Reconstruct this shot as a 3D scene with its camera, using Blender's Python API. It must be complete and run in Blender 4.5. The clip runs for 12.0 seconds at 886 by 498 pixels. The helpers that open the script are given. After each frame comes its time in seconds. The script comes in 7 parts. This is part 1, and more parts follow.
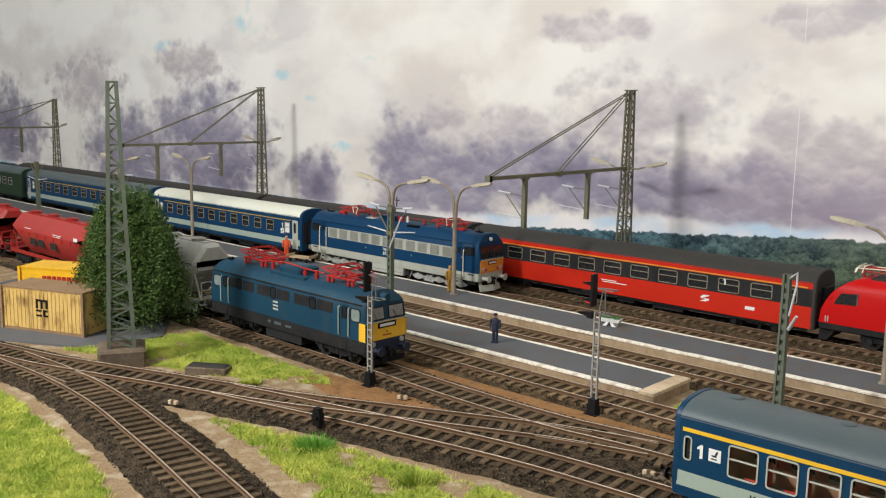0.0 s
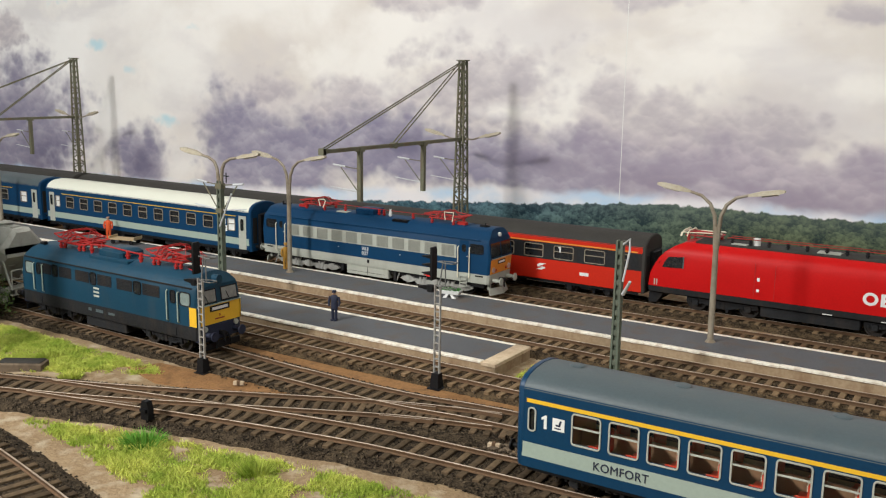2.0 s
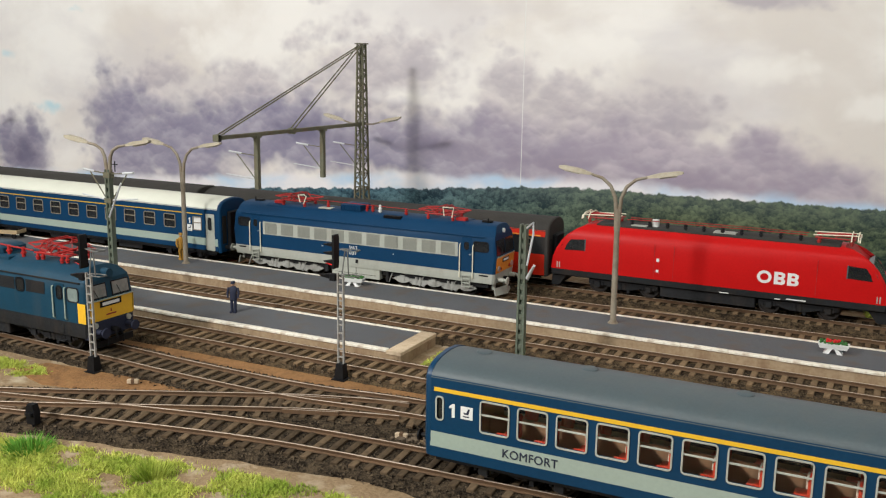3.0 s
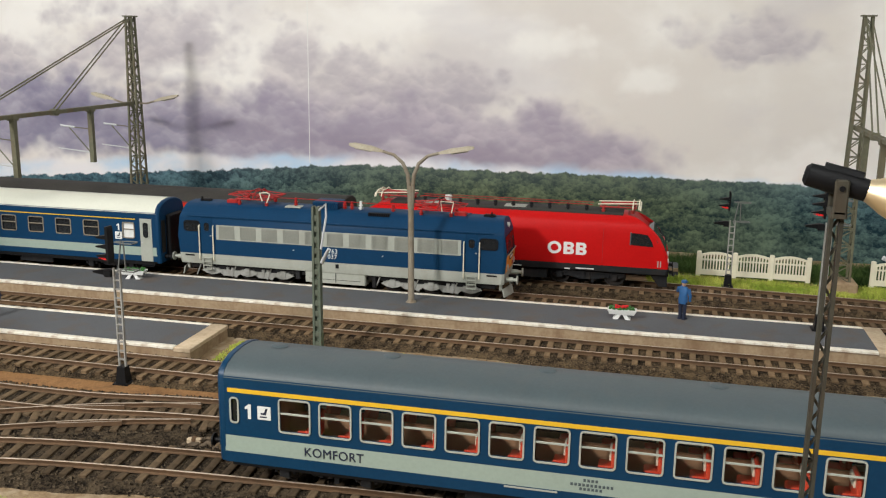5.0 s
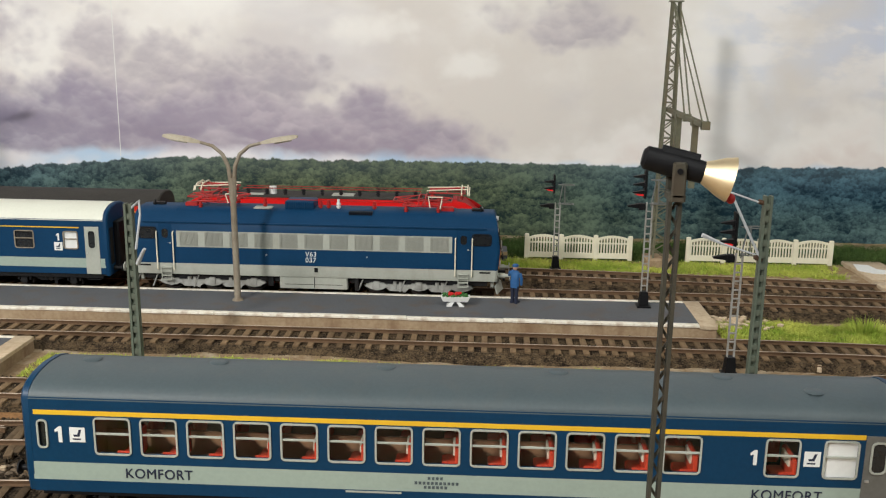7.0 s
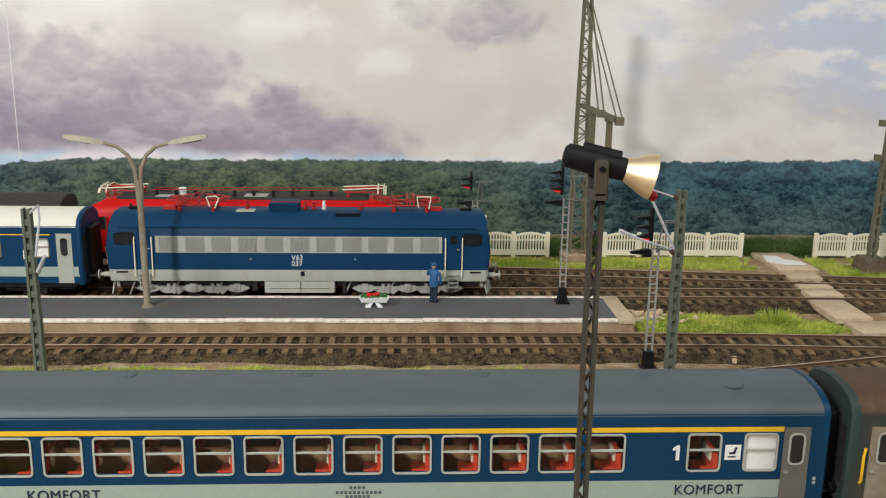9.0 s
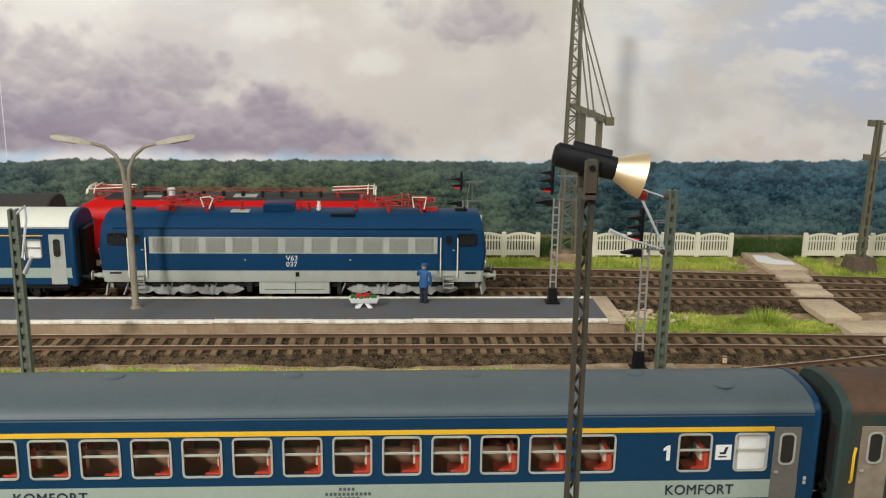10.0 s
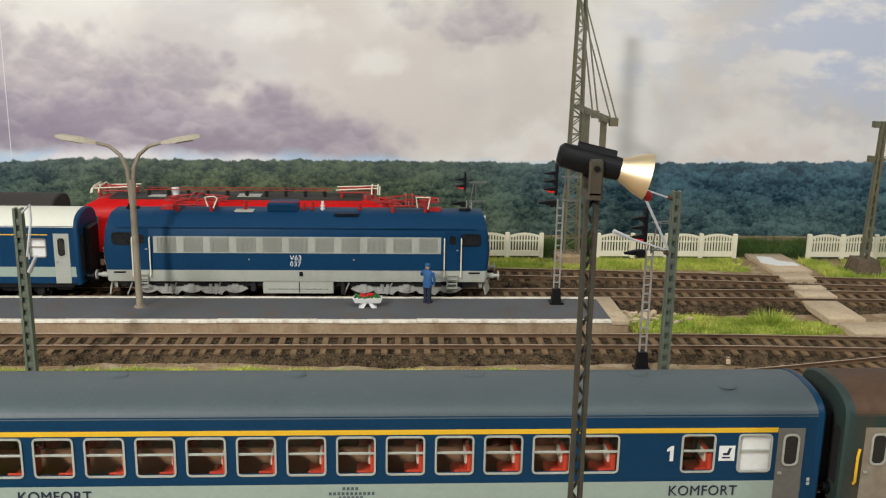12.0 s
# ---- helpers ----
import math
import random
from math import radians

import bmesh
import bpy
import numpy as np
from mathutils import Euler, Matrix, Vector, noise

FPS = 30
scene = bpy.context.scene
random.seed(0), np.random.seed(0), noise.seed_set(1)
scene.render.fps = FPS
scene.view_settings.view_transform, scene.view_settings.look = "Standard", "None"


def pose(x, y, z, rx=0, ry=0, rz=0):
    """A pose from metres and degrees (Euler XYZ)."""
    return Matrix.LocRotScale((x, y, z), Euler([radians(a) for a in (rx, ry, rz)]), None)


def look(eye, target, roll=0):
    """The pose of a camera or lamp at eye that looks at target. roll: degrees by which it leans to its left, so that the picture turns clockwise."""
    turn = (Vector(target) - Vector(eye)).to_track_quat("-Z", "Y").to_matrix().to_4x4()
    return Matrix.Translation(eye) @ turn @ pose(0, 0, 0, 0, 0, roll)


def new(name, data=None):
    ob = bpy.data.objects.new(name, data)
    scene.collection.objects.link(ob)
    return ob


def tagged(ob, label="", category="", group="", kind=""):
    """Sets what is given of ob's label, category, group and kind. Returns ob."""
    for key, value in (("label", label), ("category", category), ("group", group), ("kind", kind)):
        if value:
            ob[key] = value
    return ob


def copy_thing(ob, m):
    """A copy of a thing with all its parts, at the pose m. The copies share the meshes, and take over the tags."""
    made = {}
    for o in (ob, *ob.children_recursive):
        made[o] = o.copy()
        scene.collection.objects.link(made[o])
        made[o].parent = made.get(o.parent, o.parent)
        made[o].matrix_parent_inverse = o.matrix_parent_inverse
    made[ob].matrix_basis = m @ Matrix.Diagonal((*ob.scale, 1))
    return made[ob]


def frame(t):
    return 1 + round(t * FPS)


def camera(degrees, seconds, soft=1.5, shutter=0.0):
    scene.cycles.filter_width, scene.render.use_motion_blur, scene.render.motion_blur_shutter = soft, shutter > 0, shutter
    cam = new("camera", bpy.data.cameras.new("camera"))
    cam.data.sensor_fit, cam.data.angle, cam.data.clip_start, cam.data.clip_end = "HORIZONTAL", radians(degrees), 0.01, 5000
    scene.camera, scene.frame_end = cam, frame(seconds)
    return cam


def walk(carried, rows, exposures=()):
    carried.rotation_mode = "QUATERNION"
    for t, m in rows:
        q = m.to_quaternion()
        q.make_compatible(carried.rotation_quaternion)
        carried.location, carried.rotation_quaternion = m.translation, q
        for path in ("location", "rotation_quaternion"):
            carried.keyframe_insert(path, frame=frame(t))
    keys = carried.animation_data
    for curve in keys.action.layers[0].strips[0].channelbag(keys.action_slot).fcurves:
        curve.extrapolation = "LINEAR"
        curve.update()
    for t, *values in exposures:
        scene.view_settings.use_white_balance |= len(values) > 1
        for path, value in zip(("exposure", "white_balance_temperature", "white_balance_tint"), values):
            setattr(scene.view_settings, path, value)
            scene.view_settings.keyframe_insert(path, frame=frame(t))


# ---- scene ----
cam = camera(50.99, 12.0, 1.2)
PATH = [
    (0, (0.16272, -0.57522, 0.15448), (-0.50419, 0.15295, -0.00363), 1.05),
    (0.5, (0.16061, -0.57293, 0.15424), (-0.47684, 0.18002, -0.00925), 1.02),
    (1, (0.15809, -0.57006, 0.15423), (-0.44480, 0.20920, -0.01691), 0.99),
    (1.5, (0.15612, -0.56707, 0.15382), (-0.41054, 0.23745, -0.02407), 0.96),
    (2, (0.15412, -0.56377, 0.15308), (-0.37163, 0.26676, -0.03075), 0.89),
    (2.5, (0.15191, -0.55995, 0.15286), (-0.33041, 0.29492, -0.03837), 0.81),
    (3, (0.14947, -0.55625, 0.15180), (-0.28336, 0.32336, -0.04559), 0.85),
    (5, (0.14292, -0.53946, 0.15126), (-0.08000, 0.41030, -0.06839), 0.80),
    (5.5, (0.14143, -0.53534, 0.15057), (-0.02772, 0.42450, -0.07326), 0.82),
    (6, (0.14070, -0.53153, 0.15012), (0.02108, 0.43511, -0.07638), 0.82),
    (6.5, (0.14003, -0.52867, 0.14999), (0.06100, 0.44170, -0.07836), 0.81),
    (7, (0.13948, -0.52581, 0.14997), (0.10005, 0.44645, -0.08058), 0.84),
    (9, (0.13912, -0.51861, 0.14948), (0.18864, 0.45278, -0.08278), 0.88),
    (9.5, (0.13924, -0.51761, 0.14908), (0.19747, 0.45350, -0.08233), 0.91),
    (10, (0.13947, -0.51740, 0.14904), (0.19907, 0.45362, -0.08244), 0.92),
    (10.5, (0.13924, -0.51738, 0.14900), (0.19758, 0.45342, -0.08367), 0.94),
    (11, (0.13949, -0.51768, 0.14881), (0.19662, 0.45337, -0.08314), 0.97),
    (11.5, (0.13923, -0.51771, 0.14916), (0.19546, 0.45332, -0.08306), 1.01),
    (12, (0.13917, -0.51768, 0.14902), (0.19537, 0.45361, -0.08214), 1.04),
]
walk(cam, [(t, look(eye, target, roll)) for t, eye, target, roll in PATH])
# The place is a model railway at 1:87. Sizes below are in metres of the full-size original and are brought to
# model size by S when a mesh is made or a thing is placed.
S = 1 / 87.0

# ---- light of the exhibition room ----
world = bpy.data.worlds.new("room_air")
scene.world = world
world.use_nodes = True
world.node_tree.nodes["Background"].inputs[0].default_value = (1.0, 0.97, 0.93, 1)
world.node_tree.nodes["Background"].inputs[1].default_value = 0.01
scene.view_settings.exposure = 0.0


def area_lamp(name, eye, target, sx, sy, watts, colour):
    d = bpy.data.lights.new(name, "AREA")
    d.shape, d.size, d.size_y, d.energy, d.color = "RECTANGLE", sx, sy, watts, colour
    ob = new(name, d)
    ob.matrix_world = look(eye, target)
    return ob


area_lamp("ceiling_light_lamp", (0.1, -0.95, 1.36), (0.1, 0.0, 0.02), 6.3, 0.8, 69.0, (0.965, 0.99, 0.965))
area_lamp("wall_light_lamp", (-0.38, -0.90, 0.46), (-0.1, 0.1, 0.08), 0.10, 0.07, 6.6, (1.0, 0.98, 0.95))


# ---- materials ----
def mat(name, col, col2=None, rough=0.6, metal=0.0, fine=6.0, big=0.6, bump=0.2, spread=0.35, rnd=0.0, dirt=None, dirt_amt=0.4, spec=0.35, island=0.0):
    """Painted or natural surface: a base colour that drifts at two scales, fine relief, optional dirt."""
    m = bpy.data.materials.new(name)
    m.use_nodes = True
    nt = m.node_tree
    N, L = nt.nodes, nt.links
    p = N["Principled BSDF"]
    p.inputs["Roughness"].default_value = rough
    p.inputs["Metallic"].default_value = metal
    p.inputs["Specular IOR Level"].default_value = spec
    if col2 is None:
        col2 = tuple(c * 0.72 for c in col)
    tc = N.new("ShaderNodeTexCoord")
    mp = N.new("ShaderNodeMapping")
    mp.inputs["Scale"].default_value = (87, 87, 87)
    L.new(tc.outputs["Object"], mp.inputs["Vector"])
    n1 = N.new("ShaderNodeTexNoise")
    n1.inputs["Scale"].default_value, n1.inputs["Detail"].default_value = fine, 5
    n2 = N.new("ShaderNodeTexNoise")
    n2.inputs["Scale"].default_value, n2.inputs["Detail"].default_value = big, 4
    L.new(mp.outputs[0], n1.inputs["Vector"])
    L.new(mp.outputs[0], n2.inputs["Vector"])
    mul = N.new("ShaderNodeMath")
    mul.operation = "ADD"
    L.new(n1.outputs[0], mul.inputs[0])
    L.new(n2.outputs[0], mul.inputs[1])
    mr = N.new("ShaderNodeMapRange")
    mr.inputs[1].default_value, mr.inputs[2].default_value = 1 - spread, 1 + spread
    L.new(mul.outputs[0], mr.inputs[0])
    mix = N.new("ShaderNodeMix")
    mix.data_type = "RGBA"
    mix.inputs[6].default_value, mix.inputs[7].default_value = (*col, 1), (*col2, 1)
    L.new(mr.outputs[0], mix.inputs[0])
    out = mix.outputs[2]
    if rnd:
        oi = N.new("ShaderNodeObjectInfo")
        r = N.new("ShaderNodeMapRange")
        r.inputs[3].default_value, r.inputs[4].default_value = 1 - rnd, 1 + rnd
        L.new(oi.outputs["Random"], r.inputs[0])
        v = N.new("ShaderNodeHueSaturation")
        L.new(r.outputs[0], v.inputs["Value"])
        L.new(out, v.inputs["Color"])
        out = v.outputs[0]
    if island:
        ge = N.new("ShaderNodeNewGeometry")
        ri = N.new("ShaderNodeMapRange")
        ri.inputs[3].default_value, ri.inputs[4].default_value = 1 - island, 1 + island
        L.new(ge.outputs["Random Per Island"], ri.inputs[0])
        vi = N.new("ShaderNodeHueSaturation")
        L.new(ri.outputs[0], vi.inputs["Value"])
        L.new(out, vi.inputs["Color"])
        out = vi.outputs[0]
    if dirt:
        n3 = N.new("ShaderNodeTexNoise")
        n3.inputs["Scale"].default_value, n3.inputs["Detail"].default_value = big * 1.7, 7
        mp3 = N.new("ShaderNodeMapping")
        mp3.inputs["Scale"].default_value = (1.6, 1.6, 0.5)
        L.new(mp.outputs[0], mp3.inputs["Vector"])
        L.new(mp3.outputs[0], n3.inputs["Vector"])
        r3 = N.new("ShaderNodeMapRange")
        r3.inputs[1].default_value, r3.inputs[2].default_value, r3.inputs[4].default_value = 0.5, 0.72, dirt_amt
        L.new(n3.outputs[0], r3.inputs[0])
        m3 = N.new("ShaderNodeMix")
        m3.data_type = "RGBA"
        m3.inputs[7].default_value = (*dirt, 1)
        L.new(r3.outputs[0], m3.inputs[0])
        L.new(out, m3.inputs[6])
        out = m3.outputs[2]
    L.new(out, p.inputs["Base Color"])
    if bump:
        b = N.new("ShaderNodeBump")
        b.inputs["Strength"].default_value, b.inputs["Distance"].default_value = bump, 0.07 * S
        L.new(n1.outputs[0], b.inputs["Height"])
        L.new(b.outputs[0], p.inputs["Normal"])
    return m


def glow(name, col, power):
    m = bpy.data.materials.new(name)
    m.use_nodes = True
    p = m.node_tree.nodes["Principled BSDF"]
    p.inputs["Base Color"].default_value = (*col, 1)
    p.inputs["Emission Color"].default_value = (*col, 1)
    p.inputs["Emission Strength"].default_value = power
    return m


def glass_mat(name, tint=(0.75, 0.8, 0.8)):
    m = bpy.data.materials.new(name)
    m.use_nodes = True
    nt = m.node_tree
    nt.nodes.clear()
    o = nt.nodes.new("ShaderNodeOutputMaterial")
    t = nt.nodes.new("ShaderNodeBsdfTransparent")
    t.inputs[0].default_value = (*tint, 1)
    g = nt.nodes.new("ShaderNodeBsdfGlossy")
    g.inputs["Roughness"].default_value = 0.06
    f = nt.nodes.new("ShaderNodeFresnel")
    f.inputs[0].default_value = 1.4
    x = nt.nodes.new("ShaderNodeMixShader")
    nt.links.new(f.outputs[0], x.inputs[0])
    nt.links.new(t.outputs[0], x.inputs[1])
    nt.links.new(g.outputs[0], x.inputs[2])
    nt.links.new(x.outputs[0], o.inputs[0])
    return m


M_BLUE = mat("deep_blue_paint", (0.005, 0.042, 0.105), (0.004, 0.034, 0.086), rough=0.5, fine=9, bump=0.05, spec=0.14)
M_KBLUE = mat("coach_blue_paint", (0.004, 0.041, 0.097), (0.003, 0.033, 0.079), rough=0.4, fine=9, bump=0.05, spec=0.25)
M_PETROL = mat("petrol_blue_paint", (0.010, 0.050, 0.086), (0.007, 0.038, 0.068), rough=0.5, fine=9, bump=0.06, dirt=(0.04, 0.055, 0.065), dirt_amt=0.3, spec=0.22)
M_LGREY = mat("light_grey_paint", (0.42, 0.43, 0.375), (0.36, 0.37, 0.32), rough=0.5, fine=8, bump=0.06, dirt=(0.25, 0.22, 0.17), dirt_amt=0.35)
M_BAND = mat("pale_grey_green_paint", (0.33, 0.40, 0.34), (0.29, 0.35, 0.30), rough=0.5, fine=8, bump=0.05)
M_GRILLE = mat("grey_louvre_paint", (0.33, 0.335, 0.29), (0.27, 0.275, 0.24), rough=0.6, fine=14, bump=0.1)
M_DGREY = mat("dark_grey_underframe", (0.024, 0.025, 0.027), (0.013, 0.013, 0.014), rough=0.75, fine=7, bump=0.3, dirt=(0.05, 0.036, 0.026), spec=0.18)
M_BLACK = mat("black_plastic", (0.007, 0.007, 0.008), rough=0.55, fine=6, bump=0.2, spec=0.22)
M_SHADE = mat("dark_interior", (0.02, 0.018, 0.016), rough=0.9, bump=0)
M_ROOFG = mat("slate_grey_roof_paint", (0.078, 0.101, 0.110), (0.067, 0.086, 0.094), rough=0.5, fine=10, bump=0.08, dirt=(0.09, 0.10, 0.10), dirt_amt=0.4)
M_ROOFD = mat("dark_brown_grey_roof", (0.047, 0.043, 0.038), (0.034, 0.032, 0.029), rough=0.7, fine=8, bump=0.15, spec=0.18)
M_ROOFW = mat("cream_white_roof_paint", (0.72, 0.72, 0.62), (0.66, 0.66, 0.56), rough=0.5, fine=8, bump=0.06)
M_YEL = mat("yellow_stripe_paint", (0.78, 0.47, 0.03), (0.72, 0.42, 0.025), rough=0.45, bump=0.03)
M_SIGY = mat("yellow_front_paint", (0.80, 0.46, 0.03), (0.74, 0.42, 0.03), rough=0.5, bump=0.04)
M_ORANGE = mat("orange_front_paint", (0.80, 0.30, 0.04), rough=0.5, bump=0.04)
M_RED = mat("traffic_red_paint", (0.54, 0.007, 0.007), (0.46, 0.006, 0.006), rough=0.42, fine=9, bump=0.04, spec=0.16)
M_CRED = mat("orange_red_coach_paint", (0.56, 0.024, 0.009), (0.48, 0.019, 0.007), rough=0.45, fine=9, bump=0.04, spec=0.2)
M_PANTO = mat("red_pantograph_paint", (0.42, 0.020, 0.017), rough=0.5, bump=0.05)
M_DKRED = mat("oxide_red_wagon_paint", (0.36, 0.024, 0.020), (0.29, 0.019, 0.016), rough=0.5, fine=7, bump=0.1, dirt=(0.16, 0.04, 0.03))
M_HOPG = mat("hopper_grey_paint", (0.38, 0.375, 0.335), (0.32, 0.315, 0.28), rough=0.6, fine=7, bump=0.12, dirt=(0.18, 0.165, 0.13), dirt_amt=0.5)
M_WHITE = mat("white_paint", (0.78, 0.78, 0.75), (0.7, 0.7, 0.67), rough=0.55, bump=0.05)
M_CREAM = mat("ivory_plastic", (0.84, 0.78, 0.62), (0.74, 0.68, 0.52), rough=0.6, bump=0.08)
M_SEAT = mat("red_seat_plastic", (0.75, 0.075, 0.03), (0.58, 0.05, 0.022), rough=0.55, bump=0.05)
M_CHROME = mat("silver_frame", (0.62, 0.62, 0.60), rough=0.35, metal=0.6, bump=0.03)
M_RAILTOP = mat("polished_rail_head", (0.52, 0.43, 0.34), (0.33, 0.25, 0.18), rough=0.5, metal=0.4, fine=3, bump=0.05)
M_RAIL = mat("rusty_rail_side", (0.15, 0.085, 0.043), (0.085, 0.050, 0.028), rough=0.8, fine=6, bump=0.2)
M_SLEEP = mat("weathered_brown_sleeper", (0.235, 0.156, 0.085), (0.105, 0.068, 0.038), rough=0.85, fine=5, bump=0.5, rnd=0.35, spec=0.2)
# near-black second colour paints the shade in gaps between ballast stones
M_BALL = mat("brown_grey_ballast_gap_shade", (0.130, 0.088, 0.048), (0.014, 0.009, 0.006), rough=0.95, fine=13, big=2.2, bump=1.0, spread=0.19, spec=0.15)
M_STONE = mat("ballast_stone", (0.112, 0.081, 0.049), (0.055, 0.040, 0.025), rough=0.9, fine=9, big=4.0, bump=0.3, spread=0.3, island=0.85, spec=0.15)
M_SOIL = mat("sandy_brown_soil", (0.34, 0.245, 0.145), (0.22, 0.145, 0.080), rough=0.95, fine=7, big=0.45, bump=0.9, spread=0.28, dirt=(0.50, 0.42, 0.30), dirt_amt=0.75, spec=0.15)
M_CONC = mat("weathered_concrete", (0.42, 0.31, 0.195), (0.28, 0.19, 0.11), rough=0.85, fine=6, big=0.5, bump=0.3, dirt=(0.17, 0.09, 0.045), dirt_amt=0.6)
M_KERB = mat("white_kerb_paint", (0.90, 0.86, 0.77), (0.76, 0.68, 0.54), rough=0.7, fine=5, big=0.7, bump=0.2, dirt=(0.33, 0.18, 0.085), dirt_amt=0.7)
M_ASPH = mat("grey_asphalt", (0.116, 0.119, 0.128), (0.088, 0.090, 0.097), rough=0.9, fine=13, big=0.3, bump=0.35, dirt=(0.125, 0.085, 0.055), dirt_amt=0.55)
M_MAST = mat("grey_green_mast_paint", (0.17, 0.165, 0.105), (0.11, 0.105, 0.07), rough=0.65, fine=5, bump=0.15, dirt=(0.16, 0.10, 0.05), dirt_amt=0.55)
M_GMAST = mat("green_grey_steel_paint", (0.13, 0.155, 0.115), (0.09, 0.108, 0.08), rough=0.6, fine=5, bump=0.1, dirt=(0.11, 0.08, 0.05), dirt_amt=0.4)
M_POLE = mat("weathered_grey_pole", (0.30, 0.265, 0.205), (0.19, 0.15, 0.105), rough=0.6, fine=4, bump=0.1, dirt=(0.17, 0.10, 0.05), dirt_amt=0.5)
M_LHEAD = mat("lamp_head_beige", (0.46, 0.41, 0.31), (0.34, 0.29, 0.21), rough=0.5, bump=0.05)
M_LLENS = mat("lamp_lens_milky", (0.80, 0.76, 0.68), rough=0.4, bump=0)
M_SIGP = mat("grey_signal_post", (0.36, 0.36, 0.34), (0.24, 0.22, 0.19), rough=0.55, fine=4, bump=0.1, dirt=(0.14, 0.08, 0.05), dirt_amt=0.6)
M_REDLENS = glow("red_signal_lens", (0.75, 0.02, 0.02), 0.5)
M_GOLD = mat("brass_reflector", (0.90, 0.74, 0.48), (0.86, 0.66, 0.40), rough=0.42, metal=0.85, bump=0.02)
M_FLMAST = mat("dark_olive_mast_paint", (0.060, 0.058, 0.042), (0.038, 0.034, 0.025), rough=0.65, fine=5, bump=0.15, dirt=(0.07, 0.04, 0.022), dirt_amt=0.5)
M_DOORG = mat("grey_brown_door_paint", (0.155, 0.150, 0.135), (0.12, 0.115, 0.10), rough=0.5, fine=8, bump=0.06, dirt=(0.10, 0.08, 0.06), dirt_amt=0.4)
M_BOGG = mat("dusty_grey_bogie_paint", (0.20, 0.205, 0.195), (0.12, 0.12, 0.112), rough=0.65, fine=6, bump=0.15, dirt=(0.06, 0.05, 0.04), dirt_amt=0.6)
M_INS = mat("pale_insulator_rod", (0.62, 0.63, 0.64), rough=0.4, bump=0.03)
M_PLANK = mat("pale_concrete_panel", (0.62, 0.50, 0.35), (0.46, 0.34, 0.22), rough=0.9, fine=6, bump=0.25, rnd=0.12, dirt=(0.30, 0.20, 0.12))
M_OCONT = mat("weathered_ochre_container", (0.66, 0.45, 0.15), (0.56, 0.36, 0.11), rough=0.6, fine=5, big=1.0, bump=0.1, dirt=(0.12, 0.045, 0.015), dirt_amt=0.85)
M_OCONTTOP = mat("rusty_container_roof", (0.30, 0.19, 0.10), (0.20, 0.12, 0.07), rough=0.8, fine=5, bump=0.2)
M_YCONT = mat("bright_yellow_container", (0.82, 0.46, 0.02), rough=0.45, bump=0.04)
M_WHEEL = mat("dark_wheel_steel", (0.045, 0.042, 0.040), (0.022, 0.020, 0.019), rough=0.6, metal=0.3, bump=0.1, dirt=(0.07, 0.045, 0.03))
M_INNER = mat("brown_coach_interior", (0.42, 0.25, 0.14), (0.30, 0.17, 0.09), rough=0.7, bump=0.05)
M_SILVER = mat("dusty_light_grey_bogie", (0.40, 0.40, 0.37), (0.27, 0.265, 0.24), rough=0.6, fine=6, bump=0.15, dirt=(0.10, 0.085, 0.065), dirt_amt=0.5)
M_SLEEPD = mat("dark_tarred_sleeper", (0.150, 0.102, 0.058), (0.062, 0.042, 0.025), rough=0.85, fine=5, bump=0.5, rnd=0.4, spec=0.2)
# darker ballast, again with gap shade painted as its near-black second colour
M_BALLD = mat("dark_brown_ballast_gap_shade", (0.082, 0.059, 0.036), (0.010, 0.007, 0.005), rough=0.95, fine=13, big=2.2, bump=1.0, spread=0.19, spec=0.15)
M_STONED = mat("dark_ballast_stone", (0.078, 0.058, 0.037), (0.040, 0.030, 0.020), rough=0.9, fine=9, big=4.0, bump=0.3, spread=0.3, island=0.9, spec=0.15)
M_SAND = mat("orange_brown_sand", (0.33, 0.175, 0.075), (0.21, 0.108, 0.046), rough=0.95, fine=9, big=0.9, bump=0.9, spread=0.3, dirt=(0.13, 0.075, 0.04), dirt_amt=0.6, spec=0.12)
M_DKCONC = mat("dark_weathered_concrete", (0.17, 0.125, 0.082), (0.095, 0.068, 0.045), rough=0.9, fine=6, big=0.8, bump=0.4, dirt=(0.06, 0.045, 0.03), dirt_amt=0.6)
M_TRUNK = mat("brown_bark", (0.09, 0.06, 0.04), rough=0.95, bump=0.5)
M_LEAF = mat("dark_green_foliage", (0.090, 0.145, 0.038), (0.036, 0.070, 0.019), rough=0.85, fine=3, big=0.7, bump=0.1, spread=0.25, spec=0.15, island=0.35)
M_GRASS = mat("bright_static_grass", (0.58, 0.60, 0.13), (0.27, 0.37, 0.05), rough=0.85, fine=1.2, big=0.35, bump=0, spread=0.2, spec=0.1, island=0.25)
M_GRASSG = mat("green_grass_tuft", (0.16, 0.36, 0.05), (0.09, 0.24, 0.03), rough=0.85, bump=0, spec=0.1)
M_OLDGREEN = mat("faded_green_coach_paint", (0.017, 0.046, 0.046), (0.034, 0.043, 0.033), rough=0.6, fine=3, big=0.5, bump=0.1, dirt=(0.11, 0.055, 0.028), dirt_amt=0.4)
M_RUSTROOF = mat("rusty_brown_roof", (0.105, 0.058, 0.033), (0.065, 0.036, 0.022), rough=0.7, fine=4, bump=0.15)
M_DKGREEN = mat("dark_green_coach_paint", (0.018, 0.045, 0.022), rough=0.5, bump=0.05)
M_BEIGE = mat("beige_wood", (0.52, 0.38, 0.22), rough=0.7, bump=0.1)
